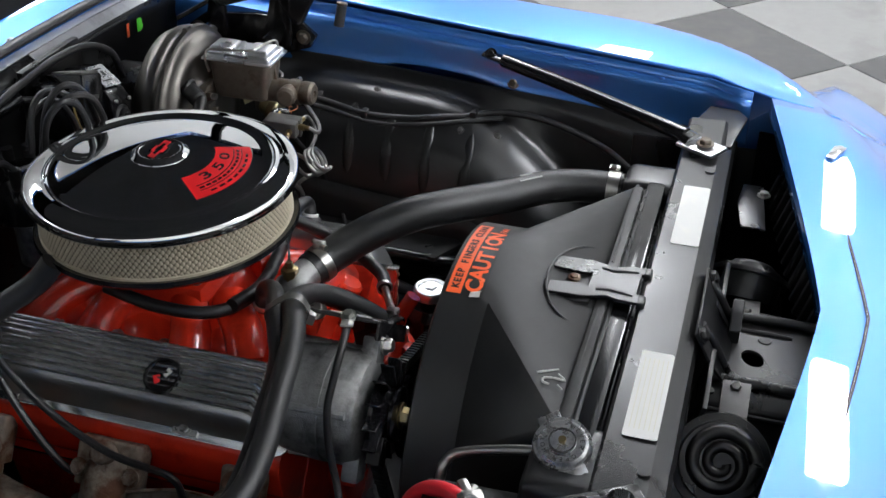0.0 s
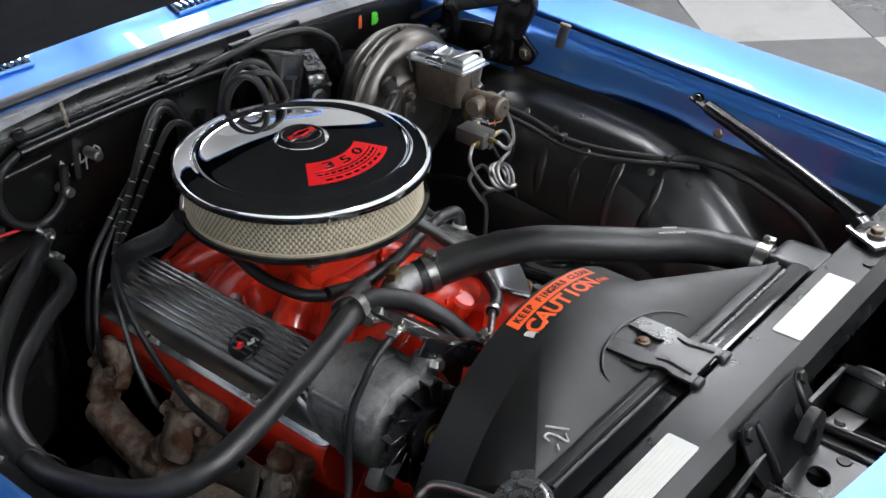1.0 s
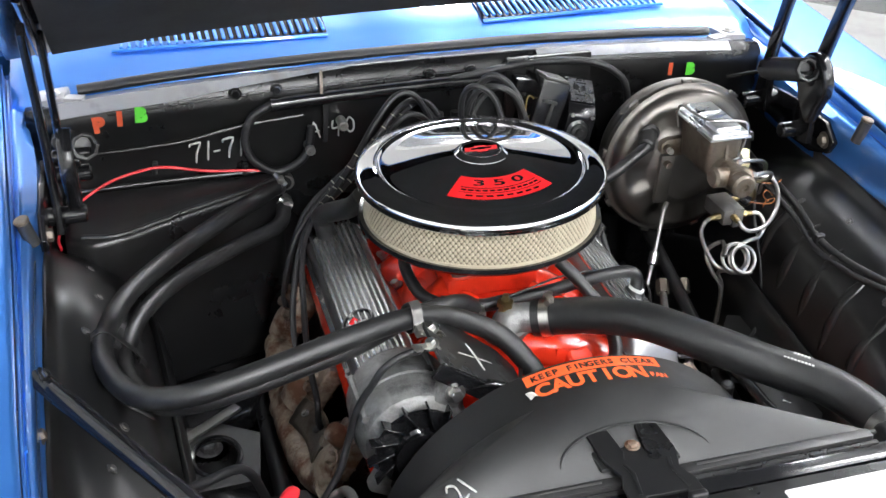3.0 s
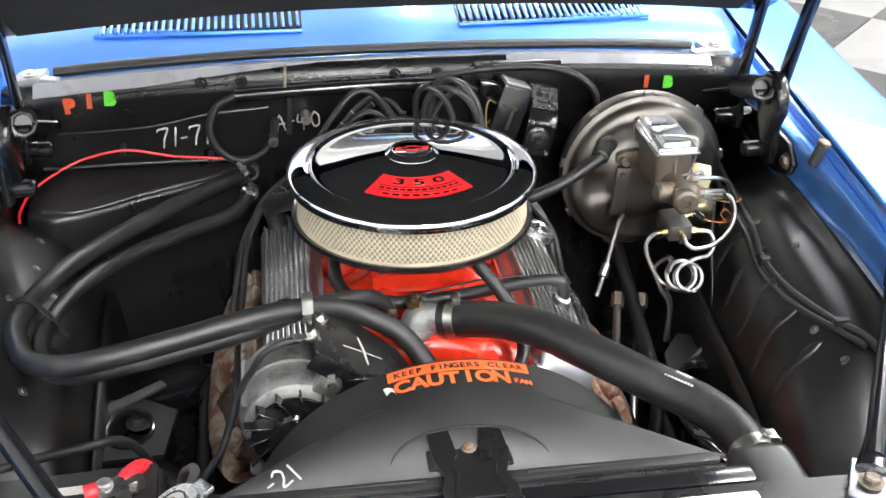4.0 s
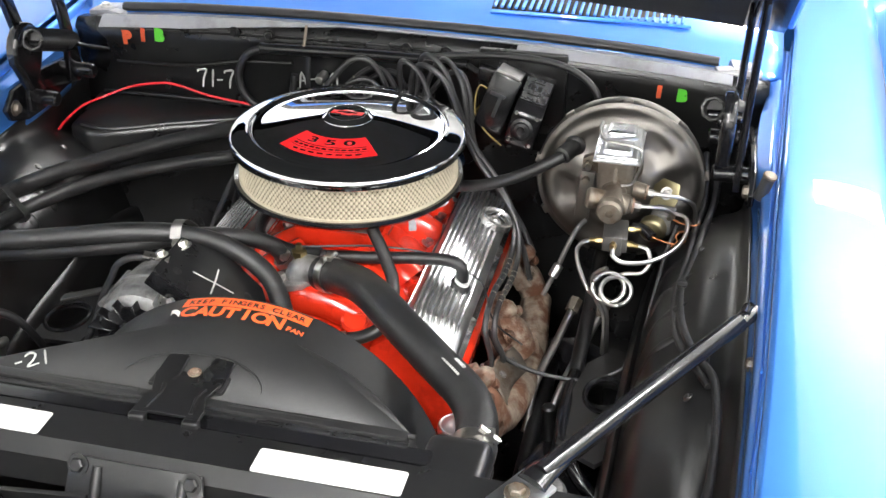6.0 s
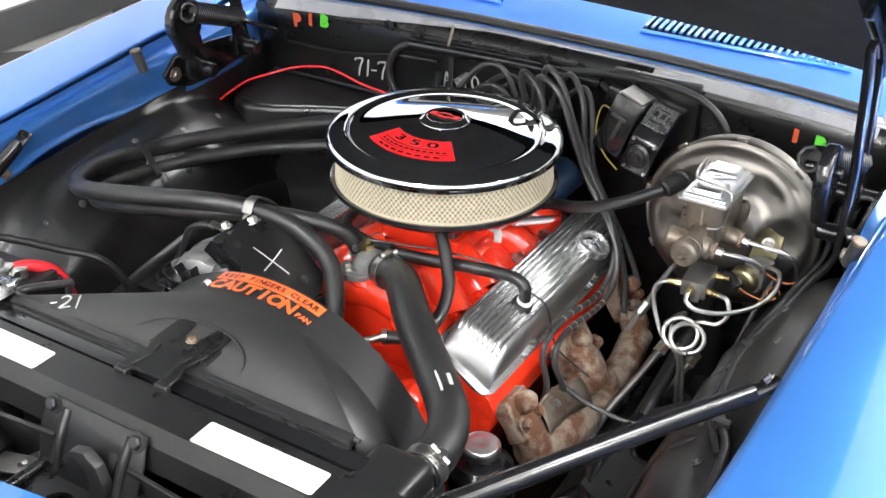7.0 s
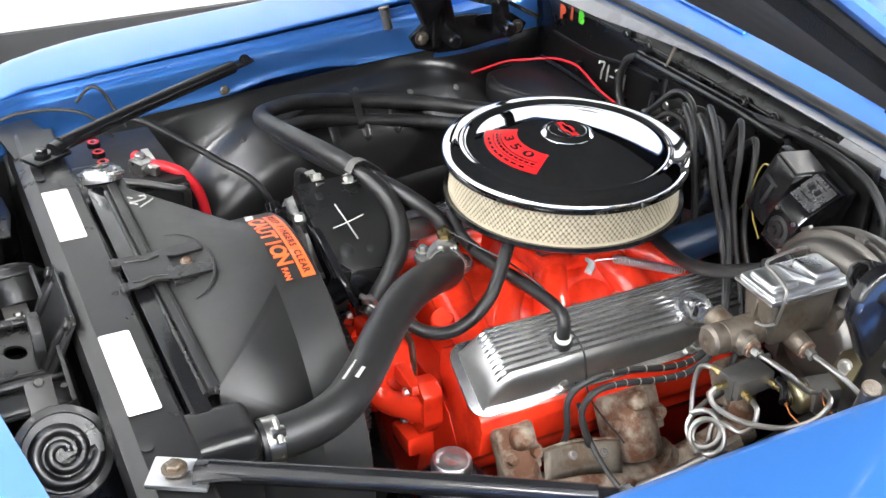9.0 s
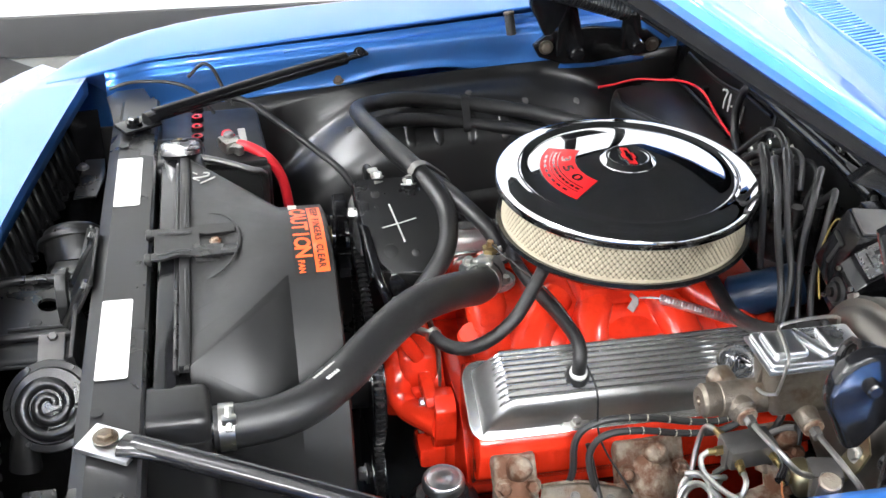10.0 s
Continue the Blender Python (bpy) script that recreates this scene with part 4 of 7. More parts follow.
# front of the engine
pump = thing("water_pump", (0, 0.25, 0.5), "orange painted cast water pump on the engine front", "water pump")
part("housing", rod((0, 0.215, 0.60), (0, 0.30, 0.60), 0.055, 0.07, seg=24, bevel=0.008), ORANGE, pump)
for s in (-1, 1):
    part("leg", tube([(s * 0.02, 0.245, 0.642), (s * 0.042, 0.236, 0.634), (s * 0.056, 0.236, 0.612), (s * 0.074, 0.246, 0.600), (s * 0.098, 0.262, 0.604), (s * 0.118, 0.284, 0.606)], 0.0195, 16, radii=[1.2, 1.1, 0.95, 0.95, 1.0, 1.2]), ORANGE, pump)
    part("leg_web", prism([(0.03, 0.630), (0.058, 0.650), (0.116, 0.648), (0.122, 0.636), (0.07, 0.622)], 0.018, Matrix.Diagonal((s, 1, 1, 1)) @ along_y(0.262), 0.005), ORANGE, pump)
    part("flange", prism([(0.084, 0.566), (0.118, 0.560), (0.136, 0.590), (0.134, 0.636), (0.116, 0.650), (0.090, 0.645), (0.096, 0.605)], 0.030, Matrix.Diagonal((s, 1, 1, 1)) @ along_y(0.273), 0.004), ORANGE, pump)
    part("foot", box((s * 0.098, 0.272, 0.546), (0.060, 0.038, 0.030), (0, s * -8, 0), 0.007), ORANGE, pump)
    for x, z in ((0.103, 0.632), (0.098, 0.580)):
        part("bolt_boss", rod((s * x, 0.272, z), (s * x, 0.2655, z), 0.011, 0.010, bevel=0.002), ORANGE, pump)
        part("bolt", bolt_head((s * x, 0.2655, z), (0, -1, 0.1), 0.0062, 0.008, washer=False), ZINC, pump)
part("boss", prism([(-0.045, 0.60), (0.050, 0.60), (0.062, 0.640), (0.052, 0.672), (0.020, 0.684), (-0.035, 0.680), (-0.050, 0.65)], 0.052, along_y(0.238), 0.009, seg=3), ORANGE, pump)
part("cover_plate", prism([(-0.050, 0.59), (0.056, 0.59), (0.068, 0.640), (0.058, 0.678), (0.022, 0.690), (-0.040, 0.686), (-0.056, 0.65)], 0.004, along_y(0.290), 0.001), IRON, pump)
part("hose_stub", rod((0.052, 0.262, 0.672), (0.066, 0.235, 0.722), 0.0105), ORANGE, pump)

fan = thing("cooling_fan", (0, 0.15, 0.6), "dark steel cooling fan on the pump pulley", "fan")
part("hub", rod((0, 0.12, 0.60), (0, 0.2, 0.60), 0.04, bevel=0.005), SATIN, fan)
for i in range(6):
    a = 60 * i + 18
    part("blade", prism([(-0.03, 0.03), (0.03, 0.03), (0.05, 0.225), (-0.045, 0.225)], 0.003, pose(0, 0.135, 0.60, 0, a, 0) @ pose(0, 0, 0, 90, 0, 0) @ pose(0, 0, 0, 0, 26, 0)), SATIN, fan)


def pulley(name, c, r, y0, w, label):
    ob = thing(name, c, label, "pulley", "belt pulleys")
    prof = [(0, 0), (0.015, 0), (r * 0.5, 0.004), (r * 0.8, 0.004), (r * 0.86, 0), (r, 0), (r, 0.003), (r - 0.01, w / 2), (r, w - 0.003), (r, w), (r * 0.6, w), (0, w)]
    part("wheel", turned(prof, pose(c[0], y0 + w, c[2], 90, 0, 0), 48), GLOSSBLACK, ob)
    part("nut", bolt_head((c[0], y0 - 0.001, c[2]), (0, -1, 0), 0.011, 0.012), ZINC, ob)
    return ob


pulley("pump_pulley", (0, 0.2, 0.60), 0.085, 0.195, 0.02, "black stamped steel water pump pulley")
pulley("crank_pulley", (0, 0.2, 0.42), 0.09, 0.195, 0.02, "black stamped steel crankshaft pulley")
belt = thing("fan_belt", (0, 0.205, 0.34), "black cogged rubber fan belt round the pulleys", "belt")
loop = []
for cx, cz, r, a0, a1 in ((-0.158, 0.70, 0.038, 215, 60), (0.0, 0.60, 0.088, 60, -50), (0.0, 0.42, 0.093, 0, -150)):
    for i in range(10):
        a = radians(a0 + (a1 - a0) * i / 9)
        loop.append((cx + r * math.cos(a), 0.205, cz + r * math.sin(a)))
loop.append(loop[0])
part("strap", tube(loop, 0.006, 8, 1, smooth=False), RUBBER, belt)
cog = bmesh.new()
for a, b in zip(loop, loop[1:]):
    a, b = Vector(a), Vector(b)
    k = max(1, int((b - a).length / 0.009))
    for i in range(k):
        p = a.lerp(b, i / k)
        d = b - a
        box(p, (0.004, 0.014, 0.0145), (0, -math.degrees(math.atan2(d.z, d.x)), 0), bm=cog)
part("cogging", cog, RUBBER, belt, kind="stuff")

# thermostat housing
thermo = thing("thermostat_housing", (-0.012, 0.372, 0.748), "bare cast aluminium thermostat housing with a brass sender", "thermostat housing")
part("base", prism(rounded(0.085, 0.05, 0.02), 0.010, pose(-0.012, 0.372, 0.748, 0, 0, 35), 0.002), RAWALLOY, thermo)
part("elbow", tube([(-0.014, 0.374, 0.750), (-0.012, 0.373, 0.762), (0.002, 0.369, 0.769), (0.03, 0.356, 0.773)], 0.021, 18, radii=[1.35, 1.15, 1, 1]), RAWALLOY, thermo)
for dx, dy in ((-0.028, -0.02), (0.028, 0.02)):
    part("bolt", bolt_head((-0.012 + dx, 0.372 + dy, 0.758), (0, 0, 1), 0.007, 0.008), ZINC, thermo)
part("sender", turned([(0, 0), (0.009, 0), (0.009, 0.008), (0.0115, 0.009), (0.0115, 0.016), (0.006, 0.018), (0.0045, 0.026), (0, 0.026)], pose(-0.02, 0.377, 0.778), 6), BRASS, thermo)

# air cleaner
ax, ay = 0.0, 0.558
air = thing("air_cleaner", (ax, ay, 0.828), "round chrome air cleaner with a cream paper filter element", "air cleaner")
part("base_pan", turned([(0.05, 0.824), (0.15, 0.822), (0.170, 0.826), (0.1755, 0.832), (0.174, 0.838), (0.168, 0.836), (0.05, 0.833)], pose(ax, ay, 0), 96), GLOSSBLACK, air)
lid = part("lid", turned([(0.1655, 0.8905), (0.1740, 0.8890), (0.1768, 0.8898), (0.1780, 0.8918), (0.1773, 0.8940), (0.1783, 0.8958), (0.1785, 0.8990), (0.1778, 0.9022), (0.1758, 0.9050), (0.1725, 0.9068), (0.1660, 0.9081), (0.1590, 0.9091), (0.1530, 0.9099), (0.1512, 0.9104), (0.1494, 0.9120), (0.1476, 0.9127), (0.1458, 0.9116), (0.1442, 0.9092), (0.1420, 0.9084), (0.13, 0.9102), (0.11, 0.9138), (0.08, 0.9195), (0.06, 0.9226), (0.045, 0.9247), (0.034, 0.9258), (0.0, 0.9258)], pose(ax, ay, 0), 160, close=False), CHROME, air, "mirror chrome lid", sharp=80)
hub = part("wing_nut", turned([(0, 0.9306), (0.012, 0.9306), (0.0262, 0.9304), (0.0275, 0.9318), (0.0295, 0.9322), (0.0315, 0.9312), (0.0355, 0.9278), (0.0375, 0.9262), (0.0378, 0.924), (0, 0.924)], pose(ax, ay, 0), 48, close=False), CHROME, lid)
bow = [(1.18 * x, 1.15 * y) for x, y in [(-0.021, -0.004), (-0.019, 0.0045), (-0.007, 0.0045), (-0.006, 0.0075), (0.006, 0.0075), (0.007, 0.0045), (0.021, 0.0045), (0.019, -0.0045), (0.007, -0.0045), (0.006, -0.0075), (-0.006, -0.0075), (-0.007, -0.0045)]]
part("emblem_plate", prism([(x * 1.1, y * 1.3) for x, y in bow], 0.0012, pose(ax, ay, 0.9304)), GLOSSBLACK, hub)
part("emblem", prism(bow, 0.0018, pose(ax, ay, 0.9304)), REDDECAL, hub)
part("emblem_centre", prism([(x * 0.62, y * 0.42) for x, y in bow], 0.0022, pose(ax, ay, 0.9304)), GLOSSBLACK, hub)
# element takes the darkened paper colour, as shade behind the raised cells
filt = part("filter_element", turned([(0.05, 0.836), (0.1635, 0.836), (0.1640, 0.85), (0.1640, 0.875), (0.1635, 0.889), (0.05, 0.889)], pose(ax, ay, 0), 128), FILTERSHADE, air, "filter paper darkened for the shade between the screen cells")
for z in (0.8375, 0.887):
    part("seal", turned([(0.162, -0.002), (0.1672, -0.002), (0.1672, 0.002), (0.162, 0.002), (0.162, -0.002)], pose(ax, ay, z), 96, close=False), FILTER, filt)
# raised cells in the plain paper colour over the darkened element
cells = bmesh.new()
COLS = 138
for row in range(10):
    z = 0.8405 + 0.0049 * row
    for i in range(COLS):
        a = 2 * math.pi * (i + 0.5 * (row % 2)) / COLS
        da, dz, r = 0.38 * 2 * math.pi / COLS, 0.0039, 0.1641
        ring = [cells.verts.new((ax + r * math.cos(a + da * k), ay + r * math.sin(a + da * k), z + dz * m_)) for k, m_ in ((-1, 0), (-0.45, 0.75), (0, 1), (0.45, 0.75), (1, 0), (0.45, -0.75), (0, -1), (-0.45, -0.75))]
        top = cells.verts.new((ax + (r + 0.0022) * math.cos(a), ay + (r + 0.0022) * math.sin(a), z))
        for k in range(8):
            cells.faces.new((ring[k], ring[(k + 1) % 8], top))
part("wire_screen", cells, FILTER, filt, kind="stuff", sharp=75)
# displacement decal on the lid
def on_lid(r, a, up=0.0):
    return (ax + r * math.cos(a), ay + r * math.sin(a), lerp_table(r, [(0.034, 0.9258), (0.045, 0.9247), (0.06, 0.9226), (0.08, 0.9195), (0.11, 0.9138), (0.13, 0.9100), (0.142, 0.9080)]) + up)


def lid_patch(r0, r1, a0, a1, up, nr=4, na=18):
    return sheet(lambda r, a: on_lid(r, radians(a), up), [r0 + (r1 - r0) * i / nr for i in range(nr + 1)], [a0 + (a1 - a0) * i / na for i in range(na + 1)])


decal = part("decal_border", lid_patch(0.0695, 0.1188, -131.2, -50.8, 0.0003), FOIL, lid)
part("decal", lid_patch(0.0708, 0.1174, -130.3, -51.7, 0.0006), REDDECAL, decal, "red decal with silver numerals")
for i, ch in enumerate("350"):
    a = radians(-90 + (i - 1) * 19)
    p = on_lid(0.0835, a, 0.0009)
    part("numeral", text_mesh(ch, 0.0185, pose(*p, 0, 0, math.degrees(a) + 90) @ pose(0, 0, 0, 10, 0, 0) @ Matrix.Diagonal((2.0, 1, 1, 1)), 0.0002, bold=0.0004), FOIL, decal)
part("decal_band", lid_patch(0.0935, 0.0950, -124, -56, 0.0009), FOIL, decal)
for i in range(12):
    a0 = -123 + 5.6 * i
    part("decal_print", lid_patch(0.0978, 0.1012, a0, a0 + 4.2, 0.0009, 1, 3), FOIL, decal)
part("decal_band", lid_patch(0.1040, 0.1052, -124, -56, 0.0009), FOIL, decal)
for i in range(8):
    a0 = -118 + 7.2 * i
    part("decal_print", lid_patch(0.1092, 0.1125, a0, a0 + 4.8, 0.0009, 1, 3), FOIL, decal)

# ---------------------------------------------------------------- hoses
def band(c, axis, r, w, mat_, parent, name="clamp", screw=None):
    """A clamp round a hose, with its screw housing."""
    a = Vector(axis).normalized()
    c = Vector(c)
    ob = part(name, turned([(r, -w / 2), (r + 0.0016, -w / 2), (r + 0.0016, w / 2), (r, w / 2), (r, -w / 2)], along(c, c + a), 28, close=False), mat_, parent)
    if screw is not None:
        s = Vector(screw).normalized()
        t = a.cross(s)
        p = c + s * (r + 0.005)
        part("screw", box(p, (0.011, 0.016, 0.009), bevel=0.002), mat_, ob)
        part("screw_head", rod(p - t * 0.013, p + t * 0.014, 0.0042, seg=8), mat_, ob)
    return ob


rad_hose = thing("radiator_hose", (0.2, 0.2, 0.78), "thick black moulded upper radiator hose with white print", "hose")
RH = [(0.016, 0.364, 0.769), (0.052, 0.344, 0.779), (0.09, 0.302, 0.800), (0.125, 0.259, 0.813), (0.152, 0.228, 0.814), (0.18, 0.20, 0.811), (0.207, 0.175, 0.807), (0.235, 0.15, 0.802), (0.262, 0.124, 0.800), (0.284, 0.099, 0.799), (0.300, 0.068, 0.798), (0.308, 0.034, 0.798), (0.309, 0.008, 0.798), (0.309, -0.008, 0.798)]
part("rubber", tube(RH, 0.0245, 24, 8), RUBBER, rad_hose)
band((0.032, 0.3555, 0.7735), (0.036, -0.02, 0.010), 0.0248, 0.013, ZINC, rad_hose, screw=(0, 0, 1))
band((0.309, 0.006, 0.798), (0.0, -1, 0), 0.0250, 0.017, ZINC, rad_hose, screw=(0.6, 0.1, 0.8))
for k, nseg in ((-1, 9), (1, 5)):
    for i in range(nseg):
        u = (i - (nseg - 1) / 2) * 0.0042
        part("print_bar", box((0.2635 + 0.69 * u + 0.0042 * k, 0.1235 - 0.72 * u + 0.004 * k, 0.8241 - 0.0006 * (k * k) - 0.03 * u), (0.0030, 0.0052, 0.0008), (0, 4, -46)), CHALK, rad_hose)

heater = [
    ("heater_hose", 0.0138, [(0.009, 0.243, 0.707), (-0.015, 0.289, 0.75), (-0.05, 0.322, 0.784), (-0.11, 0.330, 0.814), (-0.17, 0.303, 0.840), (-0.235, 0.278, 0.846), (-0.31, 0.262, 0.838), (-0.385, 0.247, 0.83), (-0.447, 0.246, 0.82), (-0.497, 0.278, 0.806), (-0.528, 0.345, 0.796), (-0.536, 0.44, 0.779), (-0.506, 0.56, 0.766), (-0.448, 0.65, 0.762), (-0.383, 0.72, 0.764), (-0.305, 0.79, 0.767), (-0.236, 0.861, 0.765)]),
    ("heater_hose", 0.0120, [(-0.050, 0.405, 0.748), (-0.064, 0.392, 0.785), (-0.10, 0.362, 0.812), (-0.165, 0.330, 0.822), (-0.235, 0.296, 0.818), (-0.31, 0.280, 0.809), (-0.385, 0.267, 0.80), (-0.438, 0.268, 0.791), (-0.478, 0.295, 0.778), (-0.504, 0.355, 0.767), (-0.513, 0.44, 0.750), (-0.487, 0.555, 0.738), (-0.43, 0.64, 0.735), (-0.345, 0.71, 0.735), (-0.265, 0.768, 0.734), (-0.24, 0.862, 0.725)])]
for nm, r, pts in heater:
    h = thing(nm, pts[4], "black ribbed rubber heater hose looping over the inner fender", "hose", "heater hoses")
    part("rubber", tube(pts, r, 18, 8), RUBBER, h)
    for i, j in ((0, 1), (-1, -2)):
        a, b = Vector(pts[i]), Vector(pts[j])
        c = a.lerp(b, 0.25)
        band(c, b - a, r + 0.0003, 0.010, ZINC, h, screw=(0.3, -0.5, 0.8))
def ribbon(loop, side, w, t=0.0012):
    """A closed flat band of width w along side."""
    n = Vector(side).normalized() * (w / 2)
    pts = spline(list(loop) + [loop[0]], 6)
    own = sheet(lambda p, k: tuple(p + n * k), pts, [-1, 0, 1])
    bmesh.ops.recalc_face_normals(own, faces=own.faces)
    bmesh.ops.solidify(own, geom=own.faces[:], thickness=t)
    return own


clip = part("hose_clip", ribbon([Vector((-0.163, 0.305, 0.841)) + Vector(v) for v in ((0, -0.019, 0.002), (0, -0.010, 0.0165), (0, 0.006, 0.018), (0, 0.028, 0.002), (0, 0.040, -0.012), (0, 0.033, -0.030), (0, 0.016, -0.033), (0, -0.010, -0.016))], (-1, -0.3, 0.05), 0.014), WORNSTEEL, None, "bent metal strap clip holding two hoses together", "hose clip")
part("clip_tail", box((-0.160, 0.287, 0.832), (0.014, 0.012, 0.016), (20, 0, 10), 0.002), ZINC, clip)
part("hose_tie", ribbon([Vector((-0.536, 0.446, 0.776)) + Vector(v) for v in ((-0.0175, 0, 0.006), (-0.006, 0, 0.0175), (0.010, 0, 0.0155), (0.030, 0, -0.010), (0.042, 0, -0.028), (0.034, 0, -0.043), (0.016, 0, -0.042), (-0.010, 0, -0.014))], (-0.05, 1, -0.08), 0.014), RUBBER, None, "black band tying two hoses together", "hose clip")

vac = thing("vacuum_hose", (0.08, 0.4, 0.7), "black rubber bypass hose from the pump to the air cleaner", "hose")
part("rubber", tube([(0.072, 0.279, 0.7215), (0.100, 0.292, 0.7225), (0.119, 0.318, 0.727), (0.124, 0.350, 0.744), (0.117, 0.378, 0.764), (0.106, 0.394, 0.778), (0.092, 0.410, 0.795), (0.072, 0.43, 0.815), (0.06, 0.44, 0.835)], 0.0092, 14), RUBBER, vac)
part("stub", rod((0.030, 0.252, 0.708), (0.074, 0.2795, 0.7217), 0.0055), STEEL, vac)
band((0.0745, 0.280, 0.7217), (0.028, 0.013, 0.001), 0.0095, 0.007, ZINC, vac)
pcv = thing("breather_hose", (0.2, 0.44, 0.745), "black rubber breather hose into the valve cover grommet", "hose")
part("rubber", tube([(-0.095, 0.425, 0.775), (-0.03, 0.415, 0.766), (0.05, 0.425, 0.765), (0.115, 0.440, 0.765), (0.165, 0.447, 0.766), (0.192, 0.446, 0.765), (0.203, 0.444, 0.756), (0.2045, 0.443, 0.737)], 0.0092, 14), RUBBER, pcv)
rear = thing("breather_hose", (-0.2, 0.72, 0.75), "black rubber hose from the valve cover up to the air cleaner", "hose")
part("rubber", tube([(-0.196, 0.722, 0.733), (-0.200, 0.720, 0.752), (-0.205, 0.712, 0.770), (-0.196, 0.690, 0.788), (-0.168, 0.655, 0.812), (-0.155, 0.635, 0.838)], 0.0155, 16, 10), RUBBER, rear)
side = thing("vacuum_hose", (-0.1, 0.45, 0.76), "thin black rubber vacuum hose round the carburettor", "hose")
part("rubber", tube([(-0.105, 0.60, 0.775), (-0.118, 0.52, 0.770), (-0.108, 0.45, 0.768), (-0.06, 0.418, 0.766), (0.0, 0.412, 0.772)], 0.0085, 12), RUBBER, side)
boost = thing("vacuum_hose", (0.25, 0.62, 0.8), "black rubber vacuum hose to the brake booster", "hose")
part("rubber", tube([(0.02, 0.665, 0.785), (0.10, 0.665, 0.775), (0.18, 0.655, 0.785), (0.25, 0.655, 0.812), (0.315, 0.668, 0.848)], 0.0095, 12), RUBBER, boost)
part("check_valve", rod((0.311, 0.668, 0.846), (0.330, 0.70, 0.856), 0.014, bevel=0.003), PLASTIC, boost)

# ---------------------------------------------------------------- alternator and its bracket
AX, AZ = -0.187, 0.733
alt = thing("alternator", (AX, 0.25, 0.66), "raw cast aluminium alternator with a black finned fan", "alternator")
part("rear_case", turned([(0, 0.322), (0.04, 0.322), (0.058, 0.316), (0.066, 0.30), (0.068, 0.27), (0.0675, 0.262)], Matrix.Translation((AX, 0, AZ)) @ Matrix(((1, 0, 0, 0), (0, 0, 1, 0), (0, 1, 0, 0), (0, 0, 0, 1))), 40), RAWALLOY, alt)
part("stator_ring", turned([(0.064, 0.262), (0.071, 0.262), (0.071, 0.248), (0.064, 0.248)], Matrix.Translation((AX, 0, AZ)) @ Matrix(((1, 0, 0, 0), (0, 0, 1, 0), (0, 1, 0, 0), (0, 0, 0, 1))), 40), RAWALLOY, alt)
part("front_case", turned([(0.0675, 0.248), (0.068, 0.225), (0.062, 0.208), (0.05, 0.202), (0.02, 0.2), (0, 0.2)], Matrix.Translation((AX, 0, AZ)) @ Matrix(((1, 0, 0, 0), (0, 0, 1, 0), (0, 1, 0, 0), (0, 0, 0, 1))), 40), RAWALLOY, alt)
afan = part("fan_disc", rod((AX, 0.188, AZ), (AX, 0.193, AZ), 0.054, seg=32), GLOSSBLACK, alt)
for i in range(14):
    a = 360 / 14 * i
    part("fan_fin", box((AX + 0.049 * math.cos(radians(a)), 0.186, AZ + 0.049 * math.sin(radians(a))), (0.034, 0.017, 0.0026), (0, -a - 24, 0), 0.0008, seg=1), GLOSSBLACK, afan)
part("pulley", turned([(0, 0), (0.032, 0), (0.034, 0.004), (0.027, 0.009), (0.034, 0.014), (0.034, 0.018), (0.012, 0.02), (0, 0.02)], pose(AX, 0.188, AZ, 90, 0, 0), 36), GLOSSBLACK, alt)
part("nut", bolt_head((AX, 0.168, AZ), (0, -1, 0), 0.011, 0.011), BRASS, alt)
for z, x in ((0.79, -0.145), (0.672, -0.225)):
    part("ear", box((x, 0.215, z), (0.034, 0.022, 0.034), (0, 30, 0), 0.006), RAWALLOY, alt)
part("through_bolt", bolt_head((-0.141, 0.203, 0.795), (0, -1, 0.2), 0.0085, 0.010), ZINC, alt)
for a in (60, 150, 240, 330):
    part("case_bolt", rod((AX + 0.068 * math.cos(radians(a)), 0.215, AZ + 0.068 * math.sin(radians(a))), (AX + 0.068 * math.cos(radians(a)), 0.30, AZ + 0.068 * math.sin(radians(a))), 0.005, seg=8), RAWALLOY, alt)

brk = thing("alternator_bracket", (-0.1, 0.26, 0.7), "black steel alternator bracket with a white paint cross", "bracket")
BM = pose(-0.104, 0.262, 0.796, 0, 37, 0)
out = [(-0.070, -0.052), (-0.062, -0.060), (0.02, -0.050), (0.062, -0.034), (0.078, -0.02), (0.080, 0.028), (0.06, 0.052), (0.0, 0.062), (-0.062, 0.060), (-0.070, 0.05)]
part("plate", prism(out, 0.005, BM, 0.0015), SATIN, brk)
part("flange", prism([(-0.02, 0), (0.045, 0), (0.03, -0.09), (0.0, -0.09)], 0.005, pose(-0.043, 0.25, 0.752, 90, 0, 72), 0.0015), SATIN, brk)
TM = BM @ pose(0.076, 0, 0) @ pose(0, 0, 0, 0, 34, 0)
part("tongue", prism([(0, -0.022), (0.012, -0.026), (0.052, -0.020), (0.060, 0.0), (0.052, 0.020), (0.012, 0.028), (0, 0.026)], 0.005, TM, 0.0015), GLOSSBLACK, brk)
part("front_lip", box((-0.104, 0.207, 0.786), (0.15, 0.004, 0.022), (0, 37, 4), 0.0015), GLOSSBLACK, brk)
for u, v, r in ((0.045, -0.018, 0.0105), (0.05, 0.018, 0.006), (-0.045, -0.03, 0.006)):
    p = BM @ Vector((u, v, 0.0052))
    part("hole", turned([(0, 0.0), (r, 0.0), (r + 0.0015, -0.001), (0, -0.001)], Matrix.Translation(p) @ pose(0, 0, 0, 0, 37, 0), 20), BLACKINK, brk)
